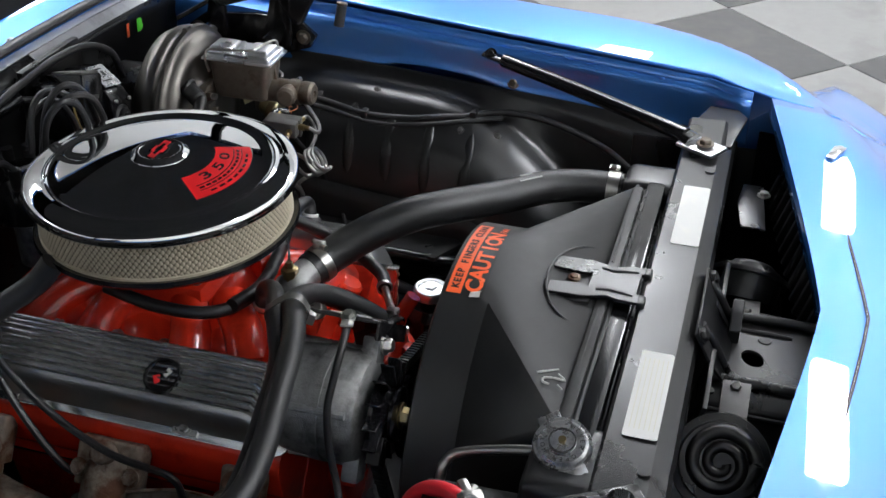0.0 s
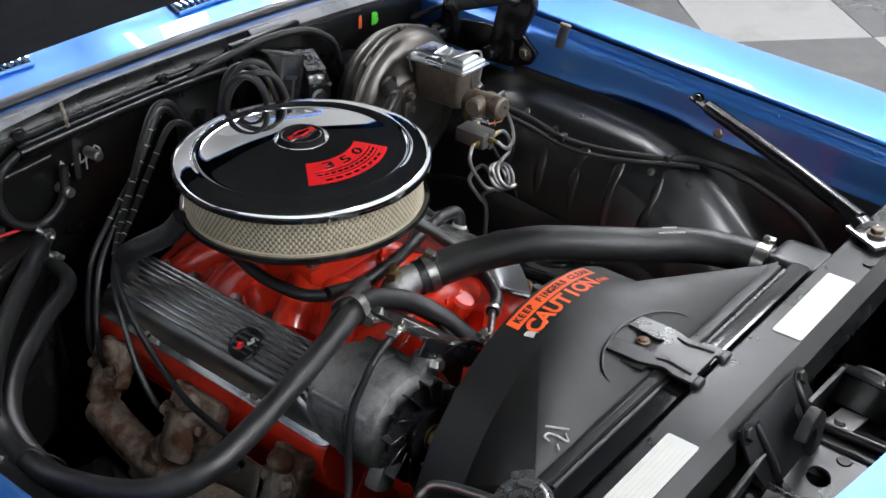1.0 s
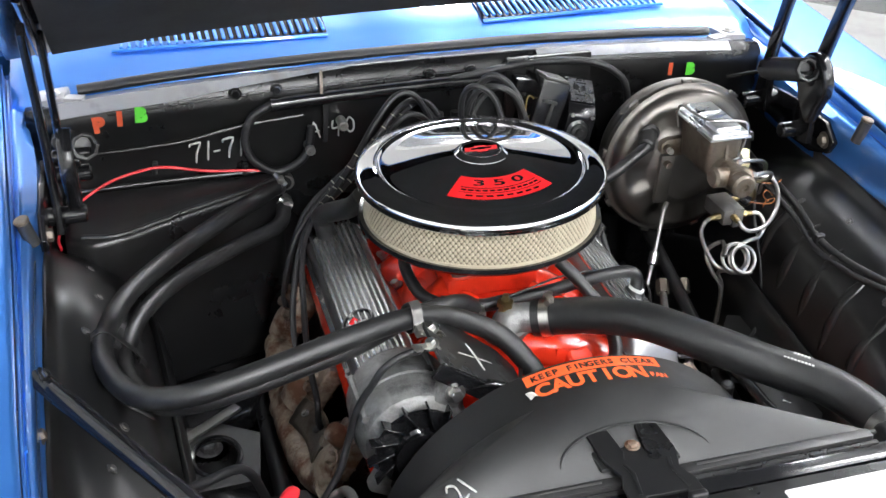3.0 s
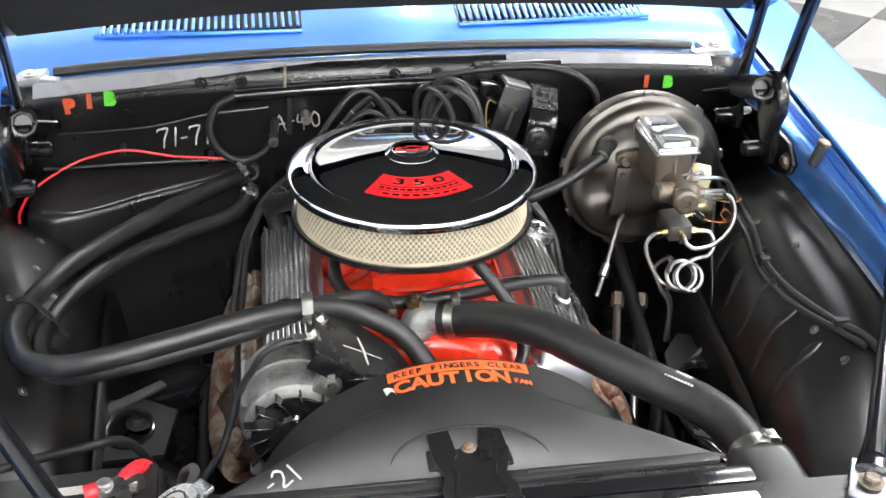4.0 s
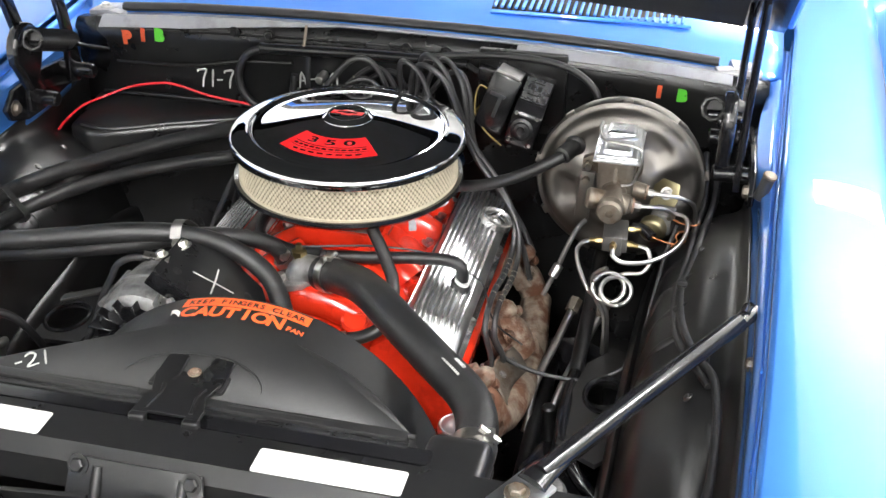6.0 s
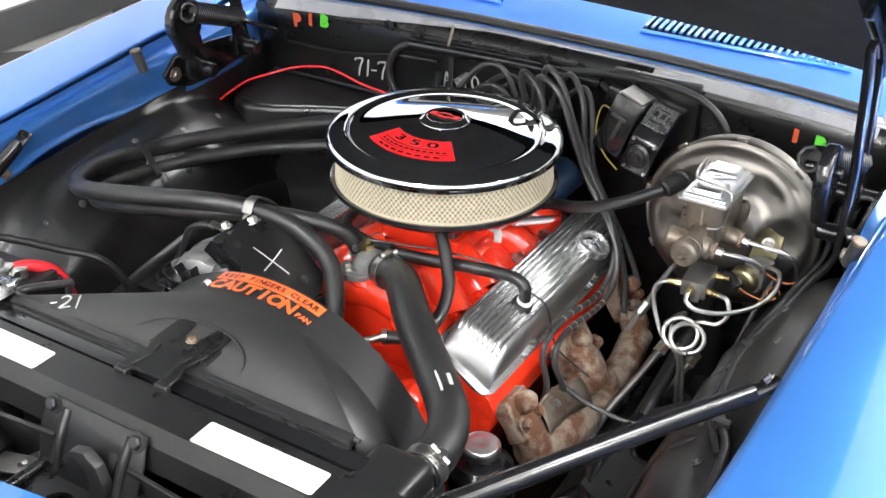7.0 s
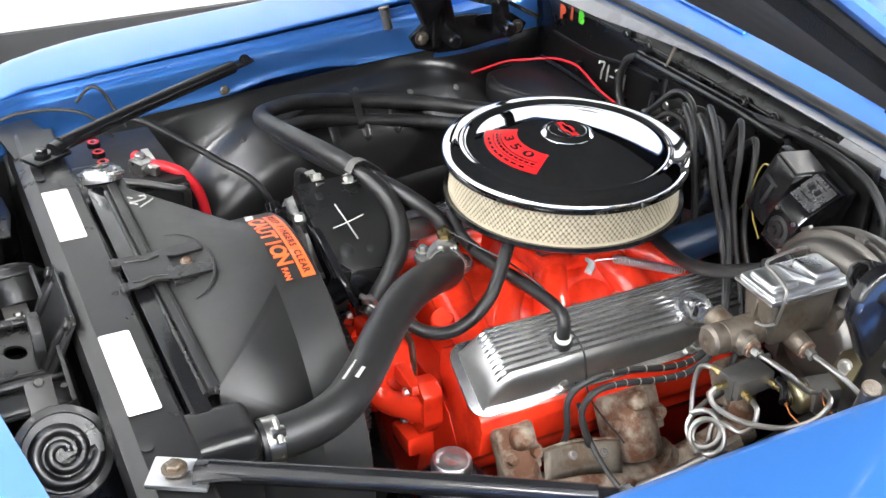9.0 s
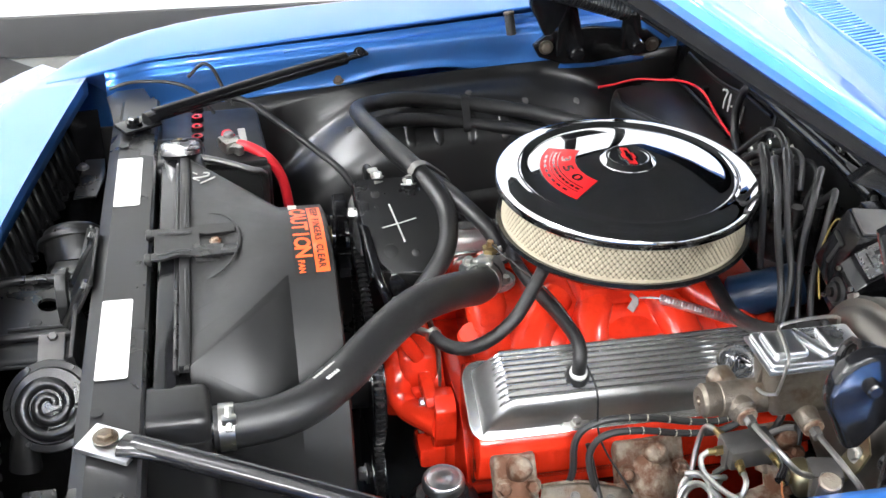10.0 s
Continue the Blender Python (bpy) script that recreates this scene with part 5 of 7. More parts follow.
for pts in (((-0.028, -0.012), (0.032, 0.004)), ((0.008, -0.026), (-0.003, 0.024))):
    a, b = (BM @ Vector((*q, 0.0053)) for q in pts)
    part("paint_cross", tube([a, a.lerp(b, 0.5) + Vector((0.001, 0, 0)), b], 0.0014, 6, 4, flat=0.5), CHALK, brk)
part("stud", bolt_head((-0.160, 0.239, 0.8425), (-0.3, 0, 0.9), 0.0065, 0.007), ZINC, brk)
part("eyelet", box((-0.167, 0.237, 0.8415), (0.034, 0.015, 0.003), (0, 14, 14), 0.001), ZINC, brk)
part("clip_bolt", bolt_head((-0.150, 0.283, 0.833), (-0.3, 0, 0.9), 0.0085, 0.008), ZINC, brk)
part("arm", tube([(-0.142, 0.210, 0.797), (-0.09, 0.212, 0.792), (-0.03, 0.222, 0.752), (-0.01, 0.235, 0.715)], 0.007, 10, flat=0.6), GLOSSBLACK, brk)
lead = part("battery_lead", tube([(-0.176, 0.235, 0.840), (-0.200, 0.230, 0.839), (-0.221, 0.229, 0.826), (-0.234, 0.232, 0.803), (-0.247, 0.234, 0.781), (-0.257, 0.232, 0.758), (-0.266, 0.227, 0.730), (-0.281, 0.214, 0.695), (-0.308, 0.198, 0.660), (-0.325, 0.185, 0.60)], 0.0046, 10), WIRE, None, "black cable from the alternator stud", "cable")

# ---------------------------------------------------------------- battery
bat = thing("battery", (-0.44, 0.01, 0.6), "black car battery with red caps and a red cable", "battery")
part("case", box((-0.435, 0.0, 0.695), (0.215, 0.175, 0.18), (0, 0, 3), 0.006), PLASTIC, bat)
part("cover", box((-0.435, 0.0, 0.789), (0.205, 0.165, 0.012), (0, 0, 3), 0.004), PLASTIC, bat)
for i in range(5):
    x = -0.536 + 0.038 * i
    cp = part("cell_cap", turned([(0, 0.006), (0.0045, 0.006), (0.006, 0.008), (0.0100, 0.008), (0.0108, 0.0), (0, 0)], pose(x, -0.02, 0.795), 20, close=False), GLOSSBLACK, bat)
    part("cap_ring", turned([(0.0055, 0.0082), (0.0090, 0.0082), (0.0090, 0.0090), (0.0055, 0.0090), (0.0055, 0.0082)], pose(x, -0.02, 0.795), 20, close=False), REDCABLE, cp)
for x, y in ((-0.378, 0.03),):
    tm = part("terminal", box((x, y, 0.806), (0.034, 0.028, 0.022), (0, 0, 25), 0.006), ZINC, bat)
    part("clamp_ear", box((x + 0.02, y + 0.012, 0.806), (0.024, 0.012, 0.016), (0, 0, 35), 0.004), ZINC, tm)
    part("terminal_post", rod((x - 0.006, y, 0.80), (x - 0.006, y, 0.824), 0.0085, seg=14, bevel=0.002), RAWALLOY, tm)
    part("terminal_bolt", rod((x - 0.02, y + 0.012, 0.806), (x + 0.026, y + 0.004, 0.808), 0.0055, seg=8), ZINC, tm)
part("positive_cable", tube([(-0.374, 0.036, 0.808), (-0.362, 0.062, 0.806), (-0.352, 0.09, 0.788), (-0.350, 0.11, 0.75), (-0.352, 0.12, 0.68)], 0.0085, 12), REDCABLE, bat, "red sleeved cable")
part("terminal_boot", tube([(-0.405, 0.028, 0.810), (-0.385, 0.032, 0.812)], 0.010, 10), REDCABLE, bat)
part("negative_cable", tube([(-0.545, 0.012, 0.815), (-0.525, 0.06, 0.815), (-0.49, 0.11, 0.79), (-0.44, 0.17, 0.755), (-0.39, 0.22, 0.72), (-0.36, 0.26, 0.62)], 0.0058, 10), WIRE, bat)
part("case_label", box((-0.43, 0.052, 0.7955), (0.05, 0.012, 0.0012), (0, 0, 3)), CHALK, bat)
part("hold_down", box((-0.435, -0.093, 0.70), (0.03, 0.012, 0.17), bevel=0.003), SATIN, bat)
over = part("overflow_tube", tube([(-0.300, -0.018, 0.826), (-0.298, 0.02, 0.815), (-0.296, 0.06, 0.800), (-0.302, 0.077, 0.79), (-0.315, 0.082, 0.76), (-0.33, 0.08, 0.6)], 0.0055, 10), STEEL, None, "thin bare overflow tube from the radiator neck", "tube")

# ---------------------------------------------------------------- fender braces
for s in (-1, 1):
    br = thing("fender_brace", (s * 0.376, -0.112, 0.845), "gloss black tubular brace from radiator support to fender", "brace", "fender braces")
    a, b = Vector((s * 0.376, -0.112, 0.853)), Vector((s * 0.598, 0.268, 0.858))
    d = (b - a).normalized()
    part("tube", tube([a + d * 0.035 + Vector((0, 0, 0.004)), a.lerp(b, 0.5) + Vector((0, 0, 0.004)), b - d * 0.03], 0.0115, 16), GLOSSBLACK, br)
    part("flat_end", box(a + d * 0.006 + Vector((0, 0, -0.003)), (0.042, 0.062, 0.006), (0, 0, -s * 30), 0.002), LIDMETAL if s > 0 else GLOSSBLACK, br)
    part("pinched_end", tube([a + d * 0.022, a + d * 0.04 + Vector((0, 0, 0.003)), a + d * 0.07 + Vector((0, 0, 0.004))], 0.016, 14, flat=0.6, radii=[1.1, 0.95, 0.72]), GLOSSBLACK, br)
    part("flat_end", tube([b - d * 0.045, b - d * 0.015, b + d * 0.012], 0.0125, 12, flat=0.4), GLOSSBLACK, br)
    part("bolt", bolt_head(a + Vector((0, 0, 0.0035)), (0, 0, 1), 0.009, 0.007), IRON if s > 0 else GLOSSBLACK, br)
    part("bolt", bolt_head(b + Vector((-s * 0.004, 0, 0.004)), (-s, 0, 0.6), 0.007, 0.006), GLOSSBLACK, br)
    # rubber hood stop on the fender gutter
    st = thing("hood_stop", (s * 0.606, 0.546, 0.880), "worn steel hood stop post on the fender gutter", "hood stop", "hood stops")
    foot, tip = Vector((s * 0.606, 0.547, 0.874)), Vector((s * 0.615, 0.543, 0.909))
    part("shank", rod(foot, tip, 0.0092, seg=16, bevel=0.001), GREYWIRE, st)
    part("pad", rod(tip, tip + (tip - foot).normalized() * 0.006, 0.0102, seg=16, bevel=0.0015), IRON, st)

# ---------------------------------------------------------------- brakes
booster = thing("brake_booster", (0.402, 0.76, 0.66), "dull plated round brake booster on the firewall", "brake booster")
bx, bz = 0.402, 0.789
YM = Matrix(((1, 0, 0, bx), (0, 0, 1, 0), (0, 1, 0, bz), (0, 0, 0, 1)))
SHELL = [(0.0, 0.682), (0.052, 0.682), (0.060, 0.687), (0.066, 0.693), (0.085, 0.695), (0.108, 0.699), (0.121, 0.709), (0.1265, 0.722), (0.134, 0.724), (0.1355, 0.727), (0.134, 0.733)]


def booster_face(r, deg):
    y = lerp_table(r, SHELL) if r > 0.0005 else 0.682
    for a0, r0, wide in ((8, 0.098, 15), (55, 0.090, 17), (127, 0.088, 17), (188, 0.082, 16), (250, 0.09, 15), (305, 0.09, 16)):
        d = (deg - a0 + 180) % 360 - 180
        y += 0.009 * math.exp(-(d / wide) ** 4 - ((r - r0) / 0.021) ** 4)
    return (bx + r * math.cos(radians(deg)), y, bz + r * math.sin(radians(deg)))


part("front_shell", sheet(booster_face, [0.0, 0.03, 0.052, 0.056, 0.060, 0.066, 0.071, 0.076, 0.081, 0.086, 0.091, 0.096, 0.101, 0.106, 0.111, 0.116, 0.121, 0.124, 0.1265, 0.130, 0.134, 0.1355], [5 * k for k in range(73)]), CAD, booster, sharp=60)
part("rim_band", turned([(0.1355, 0.727), (0.1365, 0.730), (0.134, 0.734), (0.130, 0.733), (0.1345, 0.727)], YM, 72, close=False), CAD, booster)
part("rear_shell", turned([(0.134, 0.733), (0.130, 0.737), (0.1305, 0.745), (0.133, 0.75), (0.131, 0.758), (0.122, 0.775), (0.10, 0.79), (0.05, 0.80), (0, 0.80)], YM, 72), CAD, booster, sharp=60)
part("mount", rod((bx, 0.79, bz), (bx, 0.868, bz), 0.06), SATIN, booster)
for a in range(10, 360, 40):
    part("crimp", box((bx + 0.1365 * math.cos(radians(a)), 0.7285, bz + 0.1365 * math.sin(radians(a))), (0.007, 0.008, 0.016), (0, -a, 0), 0.0015), CAD, booster)
part("bracket", box((0.352, 0.675, 0.782), (0.024, 0.01, 0.085), (0, 4, 0), 0.003), CAD, booster)
part("bracket_stud", rod((0.352, 0.66, 0.812), (0.352, 0.68, 0.812), 0.006, seg=6), IRON, booster)
part("grommet", rod((0.328, 0.690, 0.855), (0.329, 0.699, 0.856), 0.017, bevel=0.003), RUBBER, booster)

mc = thing("master_cylinder", (0.402, 0.62, 0.82), "bare cast iron brake master cylinder with a chrome lid", "master cylinder")
tank = box((0.402, 0.630, 0.857), (0.056, 0.108, 0.070), bevel=0.013, seg=3)
for v in tank.verts:
    k = (0.892 - v.co.z) / 0.07
    v.co.x += (0.402 - v.co.x) * 0.08 * k
    v.co.y += (0.640 - v.co.y) * 0.16 * k
part("reservoir", tank, IRON, mc)
part("reservoir_rib", box((0.402, 0.5785, 0.864), (0.005, 0.006, 0.05), (-8, 0, 0), 0.0015), IRON, mc)
part("bore", rod((0.402, 0.53, 0.838), (0.402, 0.70, 0.838), 0.0195, seg=24, bevel=0.004), IRON, mc)
part("front_boss", rod((0.364, 0.547, 0.844), (0.428, 0.555, 0.835), 0.0155, seg=24, bevel=0.004), IRON, mc)
part("front_plug", turned([(0, 0), (0.0175, 0), (0.0190, 0.003), (0.0190, 0.018), (0.0155, 0.022), (0.006, 0.0225), (0.005, 0.019), (0, 0.019)], pose(0.402, 0.534, 0.839, 90, 22, 0), 20, close=False), IRON, mc)
part("mount_flange", prism([(-0.058, -0.008), (-0.046, -0.016), (0.030, -0.018), (0.036, -0.008), (0.036, 0.010), (0.030, 0.018), (-0.046, 0.014), (-0.058, 0.008)], 0.014, pose(0.402, 0.692, 0.835, 90, 0, 0), 0.003), IRON, mc)
part("mount_stud", rod((0.354, 0.690, 0.835), (0.354, 0.662, 0.835), 0.005, seg=10), ZINC, mc)
part("mount_nut", rod((0.354, 0.680, 0.835), (0.354, 0.670, 0.835), 0.0075, seg=6), IRON, mc)
lidm = part("lid", box((0.402, 0.630, 0.8965), (0.062, 0.114, 0.010), bevel=0.0045, seg=3), LIDMETAL, mc, "bright plated lid held by a wire bail")
part("lid_rim", box((0.402, 0.630, 0.8925), (0.069, 0.121, 0.004), bevel=0.0018), LIDMETAL, lidm)
for y, w in ((0.599, 0.044), (0.662, 0.044)):
    part("lid_dome", box((0.402, y, 0.9025), (0.044, w - 0.004, 0.013), bevel=0.0062, seg=4), LIDMETAL, lidm)
part("lid_bar", box((0.402, 0.6305, 0.9025), (0.054, 0.009, 0.007), (0, 0, 24), 0.003), LIDMETAL, lidm)
part("bail_wire", tube([(0.430, 0.586, 0.860), (0.436, 0.585, 0.882), (0.437, 0.587, 0.903), (0.430, 0.590, 0.9105), (0.405, 0.596, 0.9125), (0.380, 0.604, 0.912), (0.371, 0.64, 0.911), (0.370, 0.675, 0.909), (0.367, 0.682, 0.895), (0.371, 0.680, 0.870)], 0.002, 8, 6), STEEL, lidm)
part("bail_tail", tube([(0.430, 0.586, 0.860), (0.424, 0.576, 0.857), (0.412, 0.572, 0.856)], 0.002, 8, 4), STEEL, lidm)
for p, q in (((0.402, 0.553, 0.838), (0.431, 0.556, 0.8345)), ((0.405, 0.627, 0.828), (0.447, 0.627, 0.822))):
    a, b = Vector(p), Vector(q)
    d = (b - a).normalized()
    ps = part("outlet_boss", rod(a, b, 0.0150, 0.0125, seg=18, bevel=0.002), IRON, mc)
    part("outlet_ring", rod(b - d * 0.001, b + d * 0.003, 0.0118, seg=18, bevel=0.001), RUST, ps)
    part("outlet_nut", rod(b + d * 0.002, b + d * 0.013, 0.0068, seg=6), WORNSTEEL, ps)

valve = thing("brake_valve", (0.412, 0.575, 0.755), "dull steel brake distribution valve with brass nuts", "brake valve")
part("block", box((0.411, 0.576, 0.770), (0.037, 0.058, 0.026), (2, 0, 3), 0.004), WORNSTEEL, valve)
part("block_boss", box((0.416, 0.560, 0.767), (0.013, 0.030, 0.032), (0, 0, 3), 0.004), WORNSTEEL, valve)
for p, ax_ in (((0.393, 0.557, 0.769), (-1, -0.2, 0)), ((0.411, 0.547, 0.771), (0, -1, 0)), ((0.429, 0.558, 0.768), (1, -0.2, 0)), ((0.429, 0.598, 0.771), (1, 0, 0.1))):
    p = Vector(p)
    d = Vector(ax_).normalized()
    nut = part("nut", rod(p, p + d * 0.010, 0.0056, seg=6), BRASS, valve)
    part("ferrule", rod(p + d * 0.009, p + d * 0.019, 0.0042, seg=10), BRASS, nut)
part("switch_plug", tube([(0.434, 0.605, 0.772), (0.452, 0.603, 0.772), (0.465, 0.592, 0.766)], 0.008, 10, 4), GLOSSBLACK, valve)
pres = thing("pressure_valve", (0.462, 0.62, 0.765), "dull plated round pressure valve beside the brake lines", "brake valve")
part("drum", turned([(0, 0), (0.016, 0), (0.0205, 0.003), (0.0215, 0.006), (0.0215, 0.016), (0.018, 0.020), (0.012, 0.036), (0, 0.036)], pose(0.462, 0.604, 0.767, -80, 0, -12), 28), CHROMATE, pres)
part("plunger", rod((0.462, 0.592, 0.765), (0.462, 0.606, 0.766), 0.006, seg=12, bevel=0.0015), BRASS, pres)
part("body", box((0.478, 0.632, 0.777), (0.034, 0.036, 0.034), (0, 0, -12), 0.006), WORNSTEEL, pres)
part("bracket", prism([(-0.02, -0.026), (0.016, -0.026), (0.024, 0.0), (0.02, 0.022), (-0.008, 0.026), (-0.02, 0.012)], 0.003, pose(0.476, 0.668, 0.800, 68, 0, -20), 0.001), CHROMATE, pres)
part("bracket_bolt", bolt_head((0.478, 0.664, 0.806), (0.2, -0.95, 0.3), 0.007, 0.006), ZINC, pres)


def pipe_line(pts, r=0.0034, mat_=None, label="thin bare steel brake line", steps=8):
    return part("brake_line", tube(pts, r, 8, steps), mat_ or STEEL, None, label, "brake line", "brake lines")


def coil(c, r, turns, rise, start=0, tilt=35, face=12, way=1):
    m = pose(*c, 90 - tilt, 0, face)
    return [m @ Vector((r * math.cos(radians(a)), r * math.sin(radians(a)) * 0.92, rise * (a - start) / 360)) for a in range(start, start + way * (int(360 * turns)) + way, 30 * way)]


pipe_line([(0.377, 0.555, 0.769), (0.364, 0.548, 0.766), (0.358, 0.545, 0.752), (0.364, 0.538, 0.728), (0.380, 0.528, 0.700)] + coil((0.410, 0.528, 0.706), 0.024, 1.9, 0.006, 215) + [(0.404, 0.556, 0.722), (0.384, 0.566, 0.700), (0.392, 0.552, 0.670), (0.408, 0.546, 0.64), (0.410, 0.55, 0.57)], label="bare steel brake line coiled in loops below the valve")
pipe_line([(0.447, 0.556, 0.768), (0.461, 0.553, 0.765), (0.467, 0.545, 0.748), (0.456, 0.538, 0.733), (0.435, 0.534, 0.731)] + coil((0.422, 0.524, 0.704), 0.023, 1.5, 0.007, 95) + [(0.402, 0.548, 0.672), (0.412, 0.55, 0.64), (0.416, 0.555, 0.57)], label="bare steel brake line coiled in loops below the valve")
pipe_line([(0.411, 0.529, 0.772), (0.414, 0.520, 0.765), (0.430, 0.520, 0.757), (0.464, 0.535, 0.755), (0.498, 0.565, 0.762), (0.514, 0.592, 0.778), (0.512, 0.612, 0.793), (0.496, 0.620, 0.795), (0.486, 0.626, 0.79)])
pipe_line([(0.442, 0.558, 0.833), (0.462, 0.562, 0.832), (0.482, 0.573, 0.824), (0.492, 0.590, 0.806), (0.486, 0.612, 0.79)])
pipe_line([(0.458, 0.628, 0.8205), (0.482, 0.632, 0.818), (0.508, 0.640, 0.810), (0.524, 0.652, 0.79), (0.526, 0.66, 0.74), (0.52, 0.66, 0.66)])
pipe_line([(0.358, 0.664, 0.742), (0.349, 0.655, 0.735), (0.338, 0.640, 0.715), (0.322, 0.62, 0.672), (0.305, 0.60, 0.632)], 0.004, label="short steel line with a fitting below the booster", mat_=WORNSTEEL)
part("line_fitting", rod((0.325, 0.624, 0.678), (0.316, 0.612, 0.660), 0.008, seg=10, bevel=0.002), ZINC, None, "plated steel fitting on a line", "fitting")
for p in ([(0.462, 0.594, 0.766), (0.485, 0.585, 0.764), (0.505, 0.590, 0.760), (0.515, 0.60, 0.762), (0.505, 0.606, 0.756), (0.495, 0.598, 0.750)], [(0.492, 0.62, 0.785), (0.508, 0.612, 0.784), (0.524, 0.612, 0.783), (0.534, 0.618, 0.785)], [(0.505, 0.60, 0.757), (0.500, 0.61, 0.764), (0.510, 0.618, 0.768), (0.518, 0.61, 0.762)]):
    part("switch_wire", tube(p, 0.0012, 6, 5), COPPERWIRE, None, "thin orange wire at the brake valve", "wire", "thin wires")
for p in ([(0.350, 0.625, 0.592), (0.335, 0.57, 0.565), (0.315, 0.50, 0.53), (0.31, 0.44, 0.48)], [(0.395, 0.635, 0.58), (0.375, 0.58, 0.55), (0.35, 0.50, 0.51), (0.335, 0.44, 0.45)]):
    ln = part("steering_line", tube(p, 0.0065, 12), STEEL, None, "bare steel power steering line with a nut", "steering line", "steering lines")
    part("nut", rod(p[0], Vector(p[0]) + Vector((0.006, 0.02, 0.012)), 0.011, seg=6), IRON, ln)

# ---------------------------------------------------------------- power steering reservoir
psp = thing("steering_pump", (0.24, 0.265, 0.5), "black power steering pump with a chrome cap", "steering pump")
part("can", rod((0.242, 0.268, 0.50), (0.239, 0.263, 0.592), 0.048, 0.046, seg=28, bevel=0.012), GLOSSBLACK, psp)
part("neck", rod((0.239, 0.263, 0.59), (0.238, 0.262, 0.604), 0.018), GLOSSBLACK, psp)
part("cap", turned([(0, 0.0135), (0.006, 0.0138), (0.009, 0.0150), (0.018, 0.0152), (0.0205, 0.0138), (0.0225, 0.0138), (0.0245, 0.0150), (0.0265, 0.0130), (0.0275, 0.008), (0.0270, 0.0), (0, 0)], pose(0.239, 0.264, 0.604), 48, close=False), LIDMETAL, psp)
part("pump_pulley", turned([(0, 0), (0.05, 0), (0.055, 0.004), (0.047, 0.010), (0.055, 0.016), (0.05, 0.02), (0, 0.02)], pose(0.215, 0.222, 0.50, 90, 0, 0), 40), GLOSSBLACK, psp)
spring = part("throttle_spring", tube([Vector((0.111, 0.582, 0.771)).lerp(Vector((0.120, 0.710, 0.721)), k / 168) + Vector((0.0056 * math.cos(k * math.pi / 3), 0.002 * math.sin(k * math.pi / 3), 0.0052 * math.sin(k * math.pi / 3))) for k in range(169)], 0.0015, 5, 1, smooth=False), LIDMETAL, None, "plated throttle return spring over the intake", "spring")
part("hook", tube([(0.111, 0.584, 0.771), (0.106, 0.570, 0.771), (0.101, 0.556, 0.769)], 0.0012, 6), STEEL, spring)
part("spring_bracket", prism([(-0.006, -0.010), (0.006, -0.011), (0.007, 0.003), (0.003, 0.010), (-0.012, 0.011), (-0.012, 0.006), (-0.005, 0.004)], 0.0025, pose(0.101, 0.550, 0.760, 60, 0, 25), 0.001), RAWALLOY, spring)
part("rear_hook", tube([(0.120, 0.708, 0.721), (0.122, 0.718, 0.716), (0.118, 0.73, 0.712)], 0.0012, 6), STEEL, spring)

# ---------------------------------------------------------------- firewall things
def flat_text(body, size, x, z, mat_, y=0.8665, tilt=0, label=""):
    return part("paint_mark", text_mesh(body, size, pose(x, y, z, 90, tilt, 0), 0.0002, bold=0.0026 if len(body) == 1 else 0.0003), mat_, firewall, label)


flat_text("P", 0.032, -0.515, 0.892, ORANGEPAINT, 0.8655, -4)
flat_text("I", 0.030, -0.483, 0.899, ORANGEPAINT, 0.8655, 3)
flat_text("B", 0.030, -0.451, 0.902, GREENPAINT, 0.8655, 4)
part("paint_mark", hand_marks("71-71", 0.034, pose(-0.341, 0.8675, 0.829, 90, -2, 0), 0.0020), CHALK, firewall, "hand-painted white digits")
part("paint_mark", hand_marks("A-40", 0.030, pose(-0.152, 0.8675, 0.847, 90, -4, 0), 0.0018), CHALK, firewall, "hand-painted white digits")
flat_text("I", 0.026, 0.444, 0.889, ORANGEPAINT, 0.8655, 3)
flat_text("B", 0.026, 0.482, 0.886, GREENPAINT, 0.8655, 3)

heat_box = thing("heater_box", (-0.41, 0.8, 0.5), "black moulded heater box on the firewall", "heater box")
hb = prism([(-0.585, 0.864), (-0.585, 0.745), (-0.545, 0.725), (-0.495, 0.735), (-0.40, 0.775), (-0.30, 0.81), (-0.255, 0.835), (-0.24, 0.864)], 0.315, pose(0, 0, 0.465), 0.012, seg=3)
for v in hb.verts:
    if v.co.z > 0.7:
        v.co.z += -0.005 + (v.co.y - 0.80) * 0.14
part("case", hb, SATIN, heat_box)
part("lip", tube([(-0.56, 0.745, 0.768), (-0.50, 0.742, 0.767), (-0.40, 0.782, 0.772), (-0.30, 0.818, 0.777), (-0.25, 0.845, 0.781)], 0.004, 8), SATIN, heat_box)
part("seam", tube([(-0.57, 0.858, 0.787), (-0.42, 0.860, 0.789), (-0.26, 0.861, 0.787)], 0.0035, 8), SATIN, heat_box)
for x, z in ((-0.236, 0.765), (-0.24, 0.725)):
    part("pipe_stub", rod((x, 0.85, z), (x, 0.87, z), 0.013), STEEL, heat_box)

